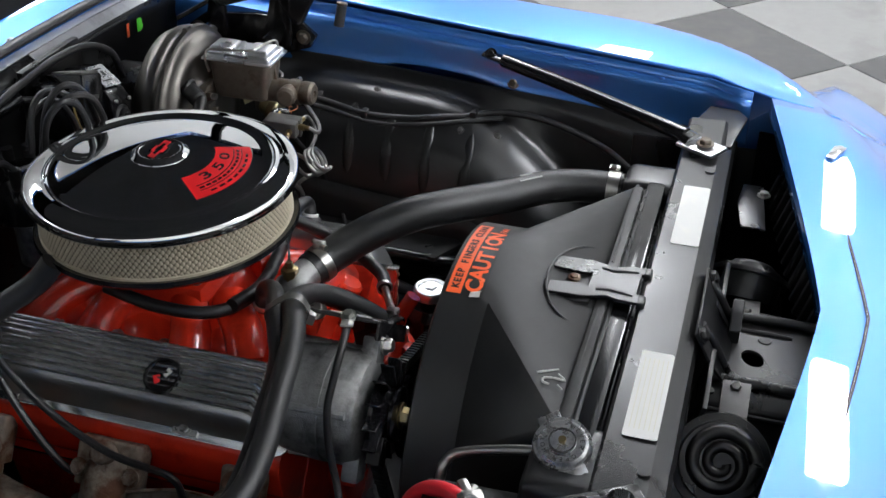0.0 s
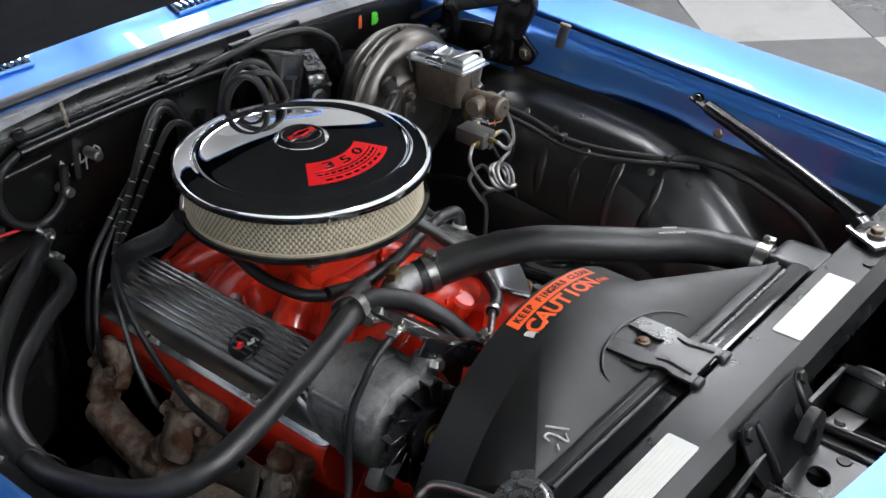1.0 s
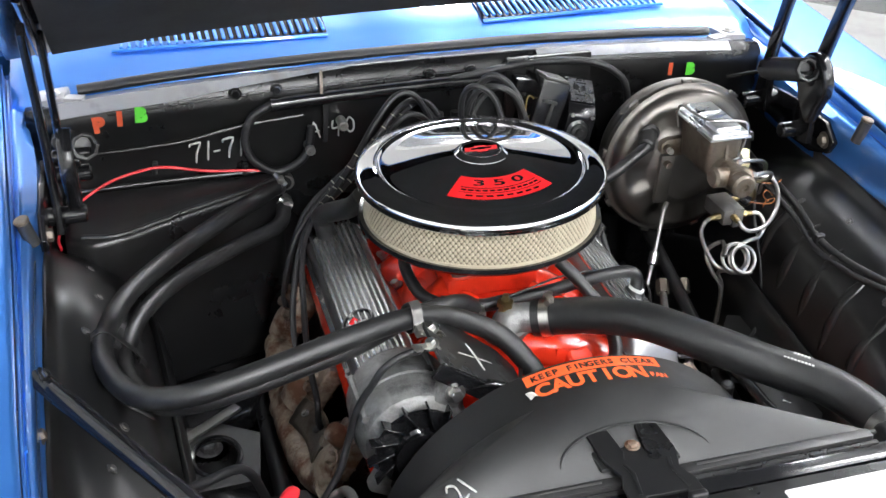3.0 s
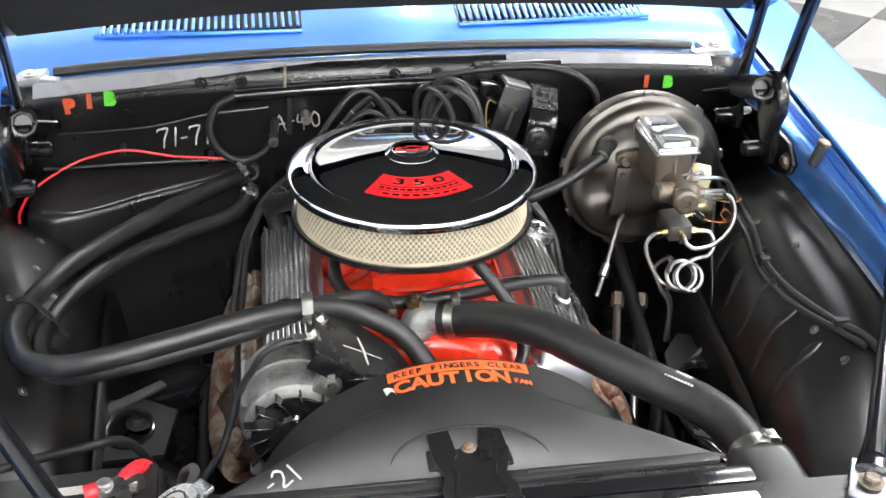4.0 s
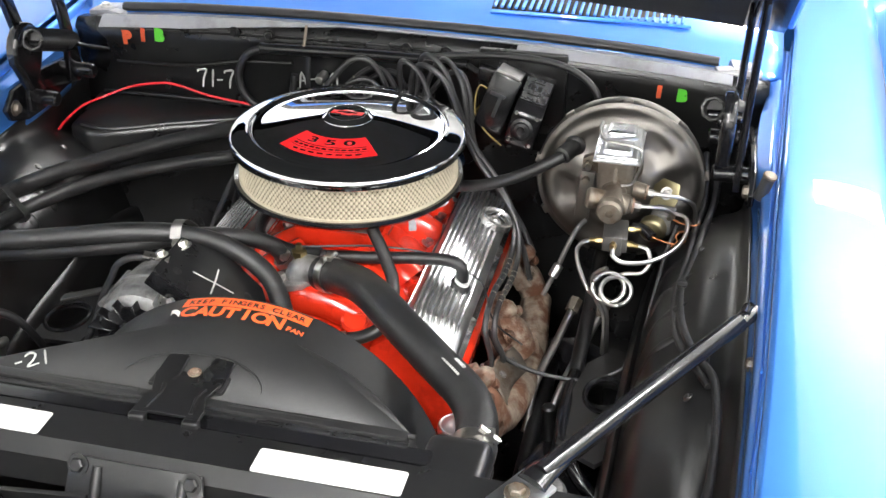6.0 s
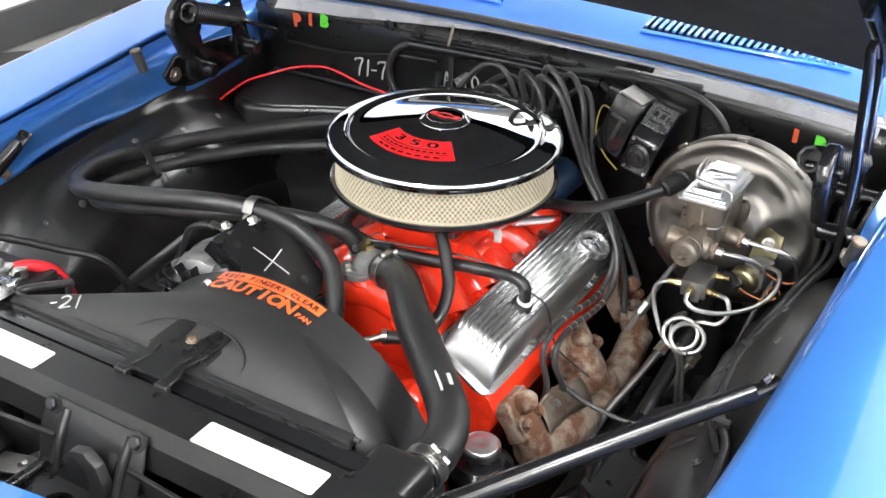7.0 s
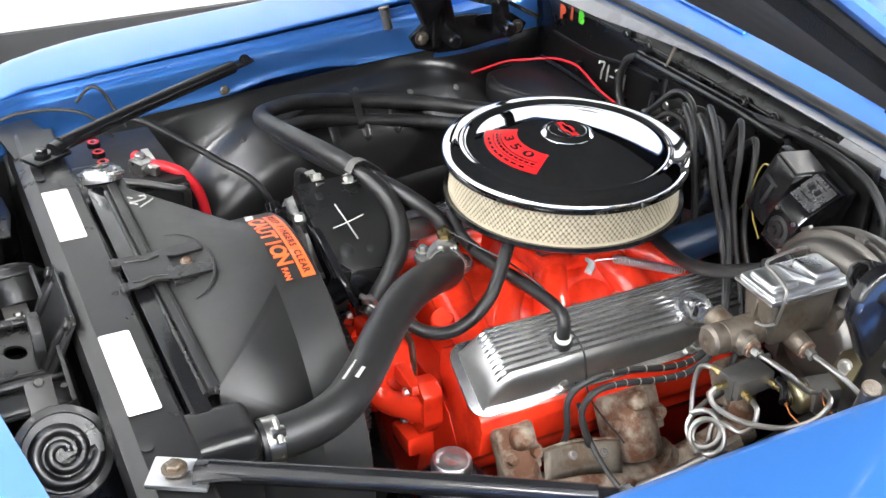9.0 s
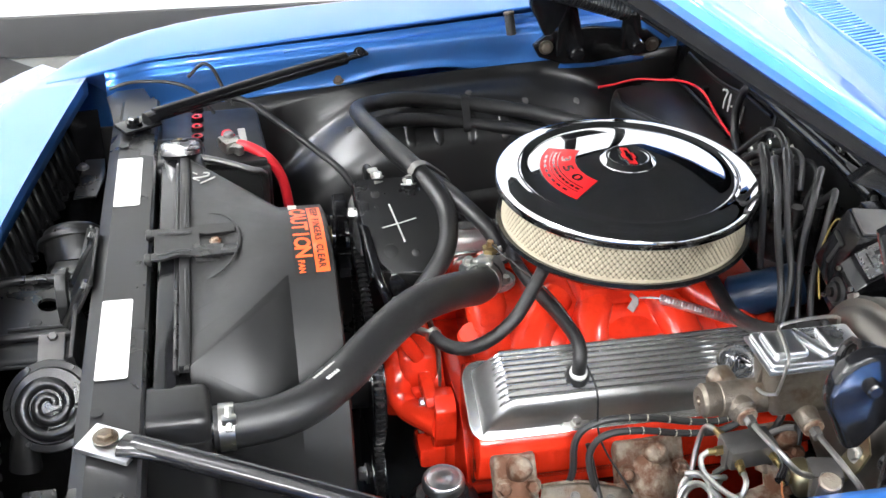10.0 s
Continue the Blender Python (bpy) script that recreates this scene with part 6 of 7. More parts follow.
wiper = thing("wiper_motor", (0.24, 0.82, 0.81), "black wiper motor and washer pump on the firewall", "wiper motor")
part("base", box((0.215, 0.862, 0.875), (0.15, 0.012, 0.13), bevel=0.004), FIREWALL, wiper)
lean = Matrix.Translation((0.187, 0.815, 0.872)) @ pose(0, 0, 0, -8, 0, 0) @ pose(0, 0, 0, 0, 19, 0)
pump_box = box((0, 0, 0), (0.050, 0.080, 0.098), bevel=0.006)
bmesh.ops.transform(pump_box, matrix=lean, verts=pump_box.verts)
part("pump_cover", pump_box, GLOSSBLACK, wiper)
slot = box((-0.004, -0.041, 0.014), (0.026, 0.003, 0.006), bevel=0.001)
box((0.002, -0.041, -0.006), (0.006, 0.003, 0.036), bevel=0.001, bm=slot)
bmesh.ops.transform(slot, matrix=lean, verts=slot.verts)
part("cover_rib", slot, PLASTIC, wiper)
top = box((0, -0.010, 0.0505), (0.042, 0.052, 0.004), bevel=0.001)
bmesh.ops.transform(top, matrix=lean, verts=top.verts)
part("cap_plate", top, WORNSTEEL, wiper)
lean2 = Matrix.Translation((0.240, 0.808, 0.860)) @ pose(0, 0, 0, -6, 0, 0) @ pose(0, 0, 0, 0, 14, 0)
gear = prism([(-0.045, -0.054), (0.035, -0.054), (0.035, 0.052), (0.005, 0.052), (-0.034, 0.018), (-0.045, 0.002)], 0.050, lean2 @ Matrix(((0, 0, 1, -0.025), (1, 0, 0, 0), (0, 1, 0, 0), (0, 0, 0, 1))), 0.004)
part("gear_case", gear, GLOSSBLACK, wiper)
plate = lean2 @ pose(0, -0.0165, 0.0375, 41, 0, 0)
part("rating_plate", prism(rounded(0.044, 0.044, 0.002, 3), 0.0012, plate), CAPMETAL, wiper)
for k, (dx, dy, w, h) in enumerate(((-0.008, 0.004, 0.006, 0.010), (0.004, 0.004, 0.007, 0.010), (-0.002, -0.010, 0.024, 0.002), (-0.002, 0.014, 0.024, 0.002))):
    part("plate_print", prism([(dx - w / 2, dy - h / 2), (dx + w / 2, dy - h / 2), (dx + w / 2, dy + h / 2), (dx - w / 2, dy + h / 2)], 0.0005, plate @ pose(0, 0, 0.0012)), BLACKINK, wiper)
can = lean2 @ pose(-0.002, -0.046, -0.024, 90, 0, 0)
part("motor_can", turned([(0, 0.010), (0.006, 0.011), (0.007, 0.007), (0.013, 0.006), (0.014, 0.002), (0.019, 0.0), (0.0195, -0.006), (0, -0.006)], can, 28, close=False), SATIN, wiper)
for dx, dz in ((-0.018, 0.002), (0.018, 0.002), (-0.018, -0.046), (0.018, -0.046)):
    part("screw", rod(lean2 @ Vector((dx, -0.0455, dz)), lean2 @ Vector((dx, -0.049, dz)), 0.003, seg=8), ZINC, wiper)
part("plug", box((0.160, 0.835, 0.905), (0.030, 0.03, 0.024), (0, 8, 0), 0.004), GLOSSBLACK, wiper)

harness = thing("wire_harness", (-0.08, 0.86, 0.905), "black sleeved wire harness along the firewall", "wire harness")
part("sleeve", tube([(-0.252, 0.856, 0.902), (-0.1, 0.857, 0.907), (0.03, 0.858, 0.909), (0.12, 0.858, 0.907)], 0.0115, 14), GLOSSBLACK, harness)
part("loop", tube([(-0.25, 0.857, 0.902), (-0.282, 0.855, 0.885), (-0.297, 0.853, 0.848), (-0.286, 0.85, 0.812), (-0.254, 0.848, 0.790), (-0.22, 0.848, 0.797), (-0.198, 0.85, 0.82), (-0.19, 0.852, 0.86)], 0.0068, 10), WIRE, harness)
part("strap", box((-0.170, 0.857, 0.928), (0.005, 0.003, 0.044), (-20, 4, 0), 0.001), IRON, harness)
part("strap_tail", box((-0.166, 0.854, 0.87), (0.008, 0.004, 0.08), (0, 3, 0), 0.001), WIRE, harness)
part("branch", tube([(0.03, 0.857, 0.912), (0.12, 0.856, 0.925), (0.21, 0.852, 0.932), (0.29, 0.845, 0.925), (0.34, 0.835, 0.895), (0.352, 0.83, 0.85)], 0.006, 10), WIRE, harness)
part("branch", tube([(0.12, 0.858, 0.907), (0.16, 0.84, 0.89), (0.18, 0.82, 0.86), (0.175, 0.80, 0.83)], 0.005, 8), WIRE, harness)
for x in (-0.305, -0.24, 0.01, 0.08, 0.145):
    part("clip_screw", bolt_head((x, 0.866, 0.923), (0, -1, 0), 0.007, 0.006), SATIN, harness)
for x, z in ((-0.195, 0.823), (-0.14, 0.86)):
    part("stud", rod((x, 0.868, z), (x, 0.835, z), 0.008, seg=12, bevel=0.002), ZINC, harness)
red = part("red_wire", tube([(-0.255, 0.852, 0.790), (-0.30, 0.853, 0.795), (-0.36, 0.854, 0.801), (-0.42, 0.854, 0.815), (-0.455, 0.852, 0.816), (-0.51, 0.846, 0.805), (-0.555, 0.822, 0.790), (-0.580, 0.785, 0.783), (-0.592, 0.745, 0.770), (-0.588, 0.715, 0.768)], 0.0024, 8), REDCABLE, None, "thin red wire clipped along the firewall", "wire")
for x, z in ((-0.44, 0.814), (-0.30, 0.794)):
    part("wire_clip", box((x, 0.86, z), (0.008, 0.012, 0.02), (0, 10, 0), 0.002), WIRE, red)

# distributor and leads
dist = thing("distributor", (0.03, 0.80, 0.72), "black distributor cap with spark plug leads", "distributor")
part("body", rod((0.03, 0.80, 0.70), (0.03, 0.80, 0.79), 0.03), RAWALLOY, dist)
part("cap", turned([(0, 0.07), (0.02, 0.07), (0.04, 0.06), (0.052, 0.035), (0.056, 0.0), (0, 0)], pose(0.03, 0.80, 0.785), 32, close=False), GLOSSBLACK, dist)
for i in range(8):
    a = radians(45 * i + 20)
    part("tower", rod((0.03 + 0.036 * math.cos(a), 0.80 + 0.036 * math.sin(a), 0.83), (0.03 + 0.038 * math.cos(a), 0.80 + 0.038 * math.sin(a), 0.868), 0.0085, seg=10), RUBBER, dist)
coil_can = thing("ignition_coil", (0.10, 0.745, 0.72), "dark blue painted ignition coil behind the air cleaner", "ignition coil")
part("can", rod((0.075, 0.70, 0.735), (0.11, 0.79, 0.775), 0.03, seg=24, bevel=0.006), material("dark_blue_enamel", (0.012, 0.030, 0.07), 0.35), coil_can)
part("bracket", box((0.098, 0.70, 0.71), (0.03, 0.02, 0.05), (0, 10, 0), 0.003), ZINC, coil_can)
LEADS = [
    [(0.05, 0.78, 0.86), (0.058, 0.765, 0.93), (0.075, 0.745, 0.962), (0.105, 0.735, 0.945), (0.128, 0.735, 0.89), (0.155, 0.74, 0.82), (0.200, 0.715, 0.775), (0.232, 0.692, 0.735), (0.243, 0.675, 0.695), (0.243, 0.645, 0.667), (0.242, 0.60, 0.664), (0.241, 0.515, 0.683), (0.241, 0.458, 0.681), (0.243, 0.434, 0.658), (0.254, 0.430, 0.615), (0.250, 0.424, 0.585), (0.238, 0.420, 0.568)],
    [(0.04, 0.775, 0.86), (0.05, 0.755, 0.925), (0.075, 0.73, 0.950), (0.11, 0.722, 0.93), (0.135, 0.722, 0.87), (0.165, 0.725, 0.80), (0.212, 0.702, 0.755), (0.244, 0.680, 0.715), (0.254, 0.660, 0.678), (0.254, 0.625, 0.656), (0.253, 0.575, 0.658), (0.252, 0.51, 0.671), (0.252, 0.468, 0.668), (0.255, 0.450, 0.642), (0.268, 0.455, 0.605), (0.262, 0.470, 0.578), (0.246, 0.480, 0.566)],
    [(0.055, 0.80, 0.86), (0.075, 0.80, 0.92), (0.10, 0.785, 0.94), (0.13, 0.765, 0.91), (0.145, 0.755, 0.84), (0.17, 0.75, 0.78), (0.215, 0.735, 0.72), (0.25, 0.71, 0.66), (0.275, 0.66, 0.62)],
    [(0.06, 0.81, 0.86), (0.09, 0.815, 0.90), (0.12, 0.80, 0.915), (0.14, 0.785, 0.88), (0.152, 0.775, 0.80), (0.19, 0.765, 0.74), (0.24, 0.745, 0.68), (0.27, 0.73, 0.63)],
    [(0.0, 0.80, 0.86), (-0.03, 0.80, 0.915), (-0.064, 0.795, 0.922), (-0.10, 0.785, 0.885), (-0.14, 0.77, 0.83), (-0.18, 0.75, 0.79), (-0.215, 0.72, 0.768), (-0.243, 0.67, 0.735), (-0.256, 0.60, 0.68), (-0.265, 0.52, 0.645), (-0.268, 0.44, 0.632), (-0.268, 0.425, 0.598), (-0.246, 0.418, 0.574)],
    [(0.0, 0.785, 0.86), (-0.03, 0.785, 0.89), (-0.06, 0.778, 0.89), (-0.10, 0.77, 0.85), (-0.15, 0.755, 0.805), (-0.195, 0.735, 0.775), (-0.235, 0.70, 0.748), (-0.265, 0.64, 0.68), (-0.272, 0.59, 0.615), (-0.246, 0.575, 0.576)],
    [(0.01, 0.815, 0.86), (-0.02, 0.825, 0.895), (-0.05, 0.815, 0.895), (-0.10, 0.795, 0.85), (-0.16, 0.77, 0.80), (-0.21, 0.755, 0.76), (-0.25, 0.73, 0.71), (-0.270, 0.71, 0.63), (-0.246, 0.70, 0.580)],
    [(0.02, 0.83, 0.86), (0.0, 0.84, 0.885), (-0.03, 0.835, 0.885), (-0.09, 0.81, 0.84), (-0.17, 0.785, 0.79), (-0.225, 0.77, 0.74), (-0.26, 0.75, 0.64), (-0.244, 0.74, 0.585)],
    [(0.035, 0.765, 0.86), (0.03, 0.745, 0.93), (0.045, 0.725, 0.955), (0.075, 0.72, 0.93), (0.095, 0.72, 0.86), (0.10, 0.725, 0.80)]]
for i, p in enumerate(LEADS):
    ld = part("spark_lead", tube(p, 0.0048, 8, 6), GREYWIRE if i < 4 else WIRE, None, "spark plug lead arching from the distributor", "spark plug lead", "spark plug leads")
    if i in (0, 1, 4, 5, 6, 7):
        q = spline(p, 6)
        for k in range(14):
            at_ = q[int((len(q) - 8) * (0.62 if i < 4 else 0.36)) + k] if k % 2 == 0 else None
            if at_ is not None:
                nx = q[int((len(q) - 8) * (0.62 if i < 4 else 0.36)) + k + 1]
                part("print_tick", rod(at_, at_.lerp(nx, 0.14), 0.00495, seg=8), INK, ld)
    if i in (0, 1, 4):
        a, b = Vector(p[-2]), Vector(p[-1])
        part("plug_boot", rod(a.lerp(b, 0.3), b + (b - a) * 0.3, 0.0075, 0.009, seg=10), RUBBER, ld)
        part("spark_plug", rod(b + (b - a) * 0.3, b + (b - a) * 0.9, 0.006, seg=8), PAPER, ld)
for p in ([(0.18, 0.80, 0.88), (0.155, 0.79, 0.90), (0.15, 0.78, 0.86), (0.17, 0.77, 0.83), (0.20, 0.76, 0.81)], [(0.20, 0.78, 0.86), (0.17, 0.785, 0.875), (0.145, 0.79, 0.85), (0.12, 0.79, 0.81)]):
    part("yellow_wire", tube(p, 0.0014, 6), DULLYELLOW, None, "thin yellow wire beside the wiper motor", "wire", "thin wires")
part("ground_wire", tube([(-0.02, 0.377, 0.800), (0.03, 0.40, 0.795), (0.08, 0.43, 0.785), (0.15, 0.45, 0.772), (0.20, 0.452, 0.750), (0.232, 0.46, 0.725), (0.25, 0.465, 0.66), (0.29, 0.50, 0.60)], 0.0015, 6), WIRE, None, "thin dark sender wire over the valve cover", "wire", "thin wires")
part("sender_wire", tube([(0.245, 0.45, 0.652), (0.27, 0.46, 0.60), (0.33, 0.46, 0.58), (0.40, 0.47, 0.575), (0.46, 0.5, 0.60), (0.475, 0.54, 0.66), (0.486, 0.60, 0.72), (0.50, 0.64, 0.765)], 0.0035, 6), WIRE, None, "black wire crossing to the inner fender", "wire", "thin wires")

# ---------------------------------------------------------------- hood hinges
for s in (-1, 1):
    sm = Matrix.Diagonal((s, 1, 1, 1))
    hg = part("hood_hinge", prism([(0.585, 0.855), (0.615, 0.88), (0.70, 0.885), (0.80, 0.875), (0.835, 0.85), (0.825, 0.830), (0.76, 0.824), (0.70, 0.815), (0.645, 0.816), (0.598, 0.832)], 0.010, sm @ Matrix(((0, 0, 1, 0.594), (1, 0, 0, 0), (0, 1, 0, 0), (0, 0, 0, 1))), 0.003), GLOSSBLACK, car, "black hood hinge with a coil spring and arms")
    part("lower_arm", prism([(0.625, 0.84), (0.655, 0.832), (0.675, 0.865), (0.648, 0.97), (0.606, 1.09), (0.575, 1.16), (0.555, 1.15), (0.588, 1.07), (0.622, 0.965)], 0.011, sm @ Matrix(((0, 0, 1, 0.572), (1, 0, 0, 0), (0, 1, 0, 0), (0, 0, 0, 1))), 0.003), GLOSSBLACK, hg)
    part("upper_arm", prism([(0.742, 0.85), (0.772, 0.842), (0.782, 0.87), (0.762, 0.97), (0.738, 1.06), (0.722, 1.10), (0.704, 1.09), (0.722, 1.03), (0.742, 0.95)], 0.011, sm @ Matrix(((0, 0, 1, 0.562), (1, 0, 0, 0), (0, 1, 0, 0), (0, 0, 0, 1))), 0.003), GLOSSBLACK, hg)
    part("hood_bracket", prism([(0.52, 1.20), (0.545, 1.19), (0.76, 1.047), (0.762, 1.066), (0.54, 1.215)], 0.012, sm @ Matrix(((0, 0, 1, 0.567), (1, 0, 0, 0), (0, 1, 0, 0), (0, 0, 0, 1))), 0.003), GLOSSBLACK, hg)
    part("pivot", rod((s * 0.53, 0.765, 0.865), (s * 0.596, 0.765, 0.865), 0.013, bevel=0.003), GLOSSBLACK, hg)
    part("pivot", rod((s * 0.54, 0.655, 0.855), (s * 0.596, 0.655, 0.855), 0.013, bevel=0.003), GLOSSBLACK, hg)
    part("pivot", rod((s * 0.52, 0.60, 0.97), (s * 0.57, 0.60, 0.97), 0.008, bevel=0.002), GLOSSBLACK, hg)
    a, b = Vector((s * 0.527, 0.588, 0.985)), Vector((s * 0.562, 0.752, 0.922))
    part("spring_core", rod(a.lerp(b, 0.12), b, 0.0125, seg=16), SATIN, hg)
    d = (b - a).normalized()
    u = d.cross(Vector((0, 0, 1))).normalized()
    w = d.cross(u)
    part("spring", tube([a.lerp(b, k / 192) + (u * math.cos(k * math.pi / 4) + w * math.sin(k * math.pi / 4)) * 0.0160 for k in range(193)], 0.0033, 6, 1, smooth=False), SATIN, hg)
    link = [(0.600 + 0.040 * math.cos(radians(a)), 0.962 + 0.044 * math.sin(radians(a))) for a in range(-20, 201, 20)] + [(0.575, 0.925), (0.590, 0.893), (0.604, 0.893), (0.628, 0.925)]
    part("front_link", prism(link, 0.020, sm @ Matrix(((0, 0, 1, 0.541), (1, 0, 0, 0), (0, 1, 0, 0), (0, 0, 0, 1))), 0.007, seg=3), GLOSSBLACK, hg)
    part("link_rivet", rod((s * 0.535, 0.600, 0.962), (s * 0.545, 0.600, 0.962), 0.009, bevel=0.002), GLOSSBLACK, hg)
    part("spring_hook", tube([b, b + d * 0.03 + Vector((0, 0, -0.005)), Vector((s * 0.53, 0.82, 0.885))], 0.004, 8), GLOSSBLACK, hg)
    for y, z in ((0.61, 0.851), (0.813, 0.846)):
        part("bolt", bolt_head((s * 0.595, y, z), (-s, 0, 0), 0.0095, 0.008), IRON, hg)

# harness along the driver's inner fender
lh = thing("wire_harness", (0.55, 0.5, 0.68), "black taped harness clipped along the inner fender", "wire harness")
part("sleeve", tube([(0.555, 0.862, 0.80), (0.556, 0.76, 0.765), (0.545, 0.66, 0.765), (0.532, 0.56, 0.766), (0.518, 0.47, 0.757), (0.520, 0.40, 0.758), (0.528, 0.34, 0.764), (0.545, 0.29, 0.766), (0.566, 0.24, 0.770), (0.572, 0.16, 0.762), (0.565, 0.06, 0.73), (0.53, -0.02, 0.69)], 0.0058, 10), WIRE, lh)
part("second_sleeve", tube([(0.535, 0.862, 0.79), (0.540, 0.75, 0.760), (0.530, 0.65, 0.758), (0.520, 0.55, 0.757), (0.508, 0.46, 0.747), (0.511, 0.39, 0.750), (0.519, 0.335, 0.757), (0.538, 0.283, 0.762), (0.560, 0.235, 0.764)], 0.0048, 10), WIRE, lh)
for p in ((0.520, 0.47, 0.757), (0.548, 0.283, 0.768)):
    part("clip", box(p, (0.022, 0.012, 0.018), bevel=0.004), WIRE, lh)
for p in (((-0.545, -0.16, 0.842), (-0.535, -0.12, 0.856), (-0.52, -0.06, 0.858), (-0.50, -0.02, 0.848), (-0.49, 0.01, 0.81)), ((-0.553, -0.03, 0.852), (-0.552, -0.005, 0.874), (-0.545, 0.012, 0.868), (-0.535, 0.025, 0.84), (-0.52, 0.04, 0.81))):
    part("ground_cable", tube(p, 0.003, 8), WIRE, None, "thin black cable beside the battery", "cable", "battery cables")

# ---------------------------------------------------------------- nose: latch, horns, grille
latch = thing("hood_latch", (0.02, -0.21, 0.7), "satin black stamped hood latch bracket behind the grille", "hood latch")
part("shelf", holed_plate([(-0.062, -0.292), (0.066, -0.292), (0.066, -0.188), (-0.062, -0.188)], (-0.008, -0.218), 0.017, 0.013, 0.004, pose(0, 0, 0.768), 0.5), SATIN, latch)
part("shelf_well", box((-0.008, -0.218, 0.752), (0.042, 0.036, 0.004), bevel=0.001), GLOSSBLACK, latch)
part("small_hole", turned([(0, 0), (0.0075, 0), (0.009, -0.002), (0, -0.002)], pose(0.032, -0.230, 0.7735), 16), BLACKINK, latch)
wall_m = Matrix(((1, 0, 0, 0), (0, 0.48, -0.877, -0.152), (0, 0.877, 0.48, 0.835), (0, 0, 0, 1)))
part("rear_wall", prism([(-0.078, 0.008), (0.066, 0.008), (0.072, -0.035), (0.070, -0.075), (-0.066, -0.075), (-0.080, -0.035)], 0.004, wall_m, 0.0012), SATIN, latch)
for x in (-0.047, 0.047):
    part("wall_bead", tube([wall_m @ Vector((x, 0.0, 0.002)), wall_m @ Vector((x * 0.98, -0.03, 0.005)), wall_m @ Vector((x * 0.96, -0.072, 0.004))], 0.006, 10, 4), SATIN, latch)
part("wall_slot", prism(rounded(0.011, 0.036, 0.002), 0.001, wall_m @ pose(0.030, -0.040, 0.0042)), BLACKINK, latch)
for x in (-0.068, 0.056):
    part("bolt", bolt_head(wall_m @ Vector((x, -0.001, 0.004)), (0, -0.87, 0.48), 0.008, 0.006), SATIN, latch)
for s in (-1, 1):
    xe = 0.064 + 0.002 * s
    part("side_bead", tube([(s * xe, -0.168, 0.777), (s * (xe + 0.002), -0.20, 0.777), (s * (xe + 0.004), -0.262, 0.777), (s * (xe + 0.002), -0.292, 0.775)], 0.0065, 10, 4), SATIN, latch)
    flange = sheet(lambda u, y: (s * (xe + 0.003 + 0.036 * u + 0.006 * math.sin(u * 3.1)), y, 0.776 - 0.016 * u), [0, 0.3, 0.6, 1.0], [-0.160, -0.19, -0.23, -0.262, -0.292])
    solid(part("side_flange", flange, SATIN, latch), 0.003)
    part("flange_edge", tube([(s * (xe + 0.038), -0.160, 0.760), (s * (xe + 0.040), -0.23, 0.759), (s * (xe + 0.036), -0.29, 0.757)], 0.0025, 8, 2), SATIN, latch)
    part("tab_bolt", bolt_head((s * 0.077, -0.203, 0.777), (s * 0.4, 0, 0.9), 0.0065, 0.006), WORNSTEEL, latch)
    part("spot_weld", rod((s * 0.083, -0.176, 0.770), (s * 0.084, -0.176, 0.7735), 0.004, seg=10), WORNSTEEL, latch)
part("front_wall", box((0.002, -0.294, 0.742), (0.14, 0.005, 0.06), (-8, 0, 0), 0.002), SATIN, latch)
part("cross_bead", tube([(0.045, -0.262, 0.772), (0.046, -0.23, 0.773), (0.046, -0.19, 0.772)], 0.003, 8, 3), SATIN, latch)
part("catch_hook", prism([(0.016, 0.770), (0.040, 0.772), (0.043, 0.80), (0.036, 0.822), (0.020, 0.835), (0.0, 0.830), (-0.016, 0.812), (-0.010, 0.807), (0.004, 0.815), (0.016, 0.812), (0.021, 0.798)], 0.014, along_y(-0.199), 0.003), RUBBER, latch)
for s in (-1, 1):
    part("stay", box((s * 0.10, -0.165, 0.77), (0.10, 0.006, 0.075), (12, s * 6, 0), 0.002), SATIN, latch)
    hn = thing("horn", (s * 0.19, -0.2, 0.74), "black spiral shell car horn behind the grille", "horn", "horns")
    m = Matrix.Translation((s * 0.188, -0.198, 0.758)) @ (Vector((s * 0.75, -0.05, 0.65)).to_track_quat("Z", "Y").to_matrix().to_4x4())
    part("drum", turned([(0, -0.045), (0.03, -0.045), (0.042, -0.038), (0.046, -0.02), (0.047, -0.004), (0.054, -0.004), (0.055, 0.0), (0.054, 0.003), (0.046, 0.004), (0.044, 0.010), (0, 0.011)], m, 44, close=False), SATIN, hn)
    part("spiral", tube([m @ Vector(((0.006 + 0.032 * k / 40) * math.cos(k * 0.31 * s), (0.006 + 0.032 * k / 40) * math.sin(k * 0.31 * s), 0.012)) for k in range(41)], 0.0072, 10, 2, radii=[0.7, 1, 1.15]), SATIN, hn)
    part("trumpet", tube([m @ Vector((0.038 * math.cos(40 * 0.31 * s), 0.038 * math.sin(40 * 0.31 * s), 0.008)), (s * 0.20, -0.225, 0.735), (s * 0.215, -0.235, 0.69)], 0.012, 12, radii=[0.8, 1.2, 1.6]), SATIN, hn)
    for a in range(0, 360, 60):
        part("rim_screw", rod(m @ Vector((0.0505 * math.cos(radians(a)), 0.0505 * math.sin(radians(a)), 0.002)), m @ Vector((0.0505 * math.cos(radians(a)), 0.0505 * math.sin(radians(a)), 0.007)), 0.003, seg=8), SATIN, hn)
    part("strap", box((s * 0.098, -0.204, 0.7725), (0.058, 0.032, 0.003), (0, s * 16, 0), 0.001), WORNSTEEL, hn)

grille = thing("grille", (0, -0.33, 0.5), "black plastic grille with ribs seen from behind", "grille")


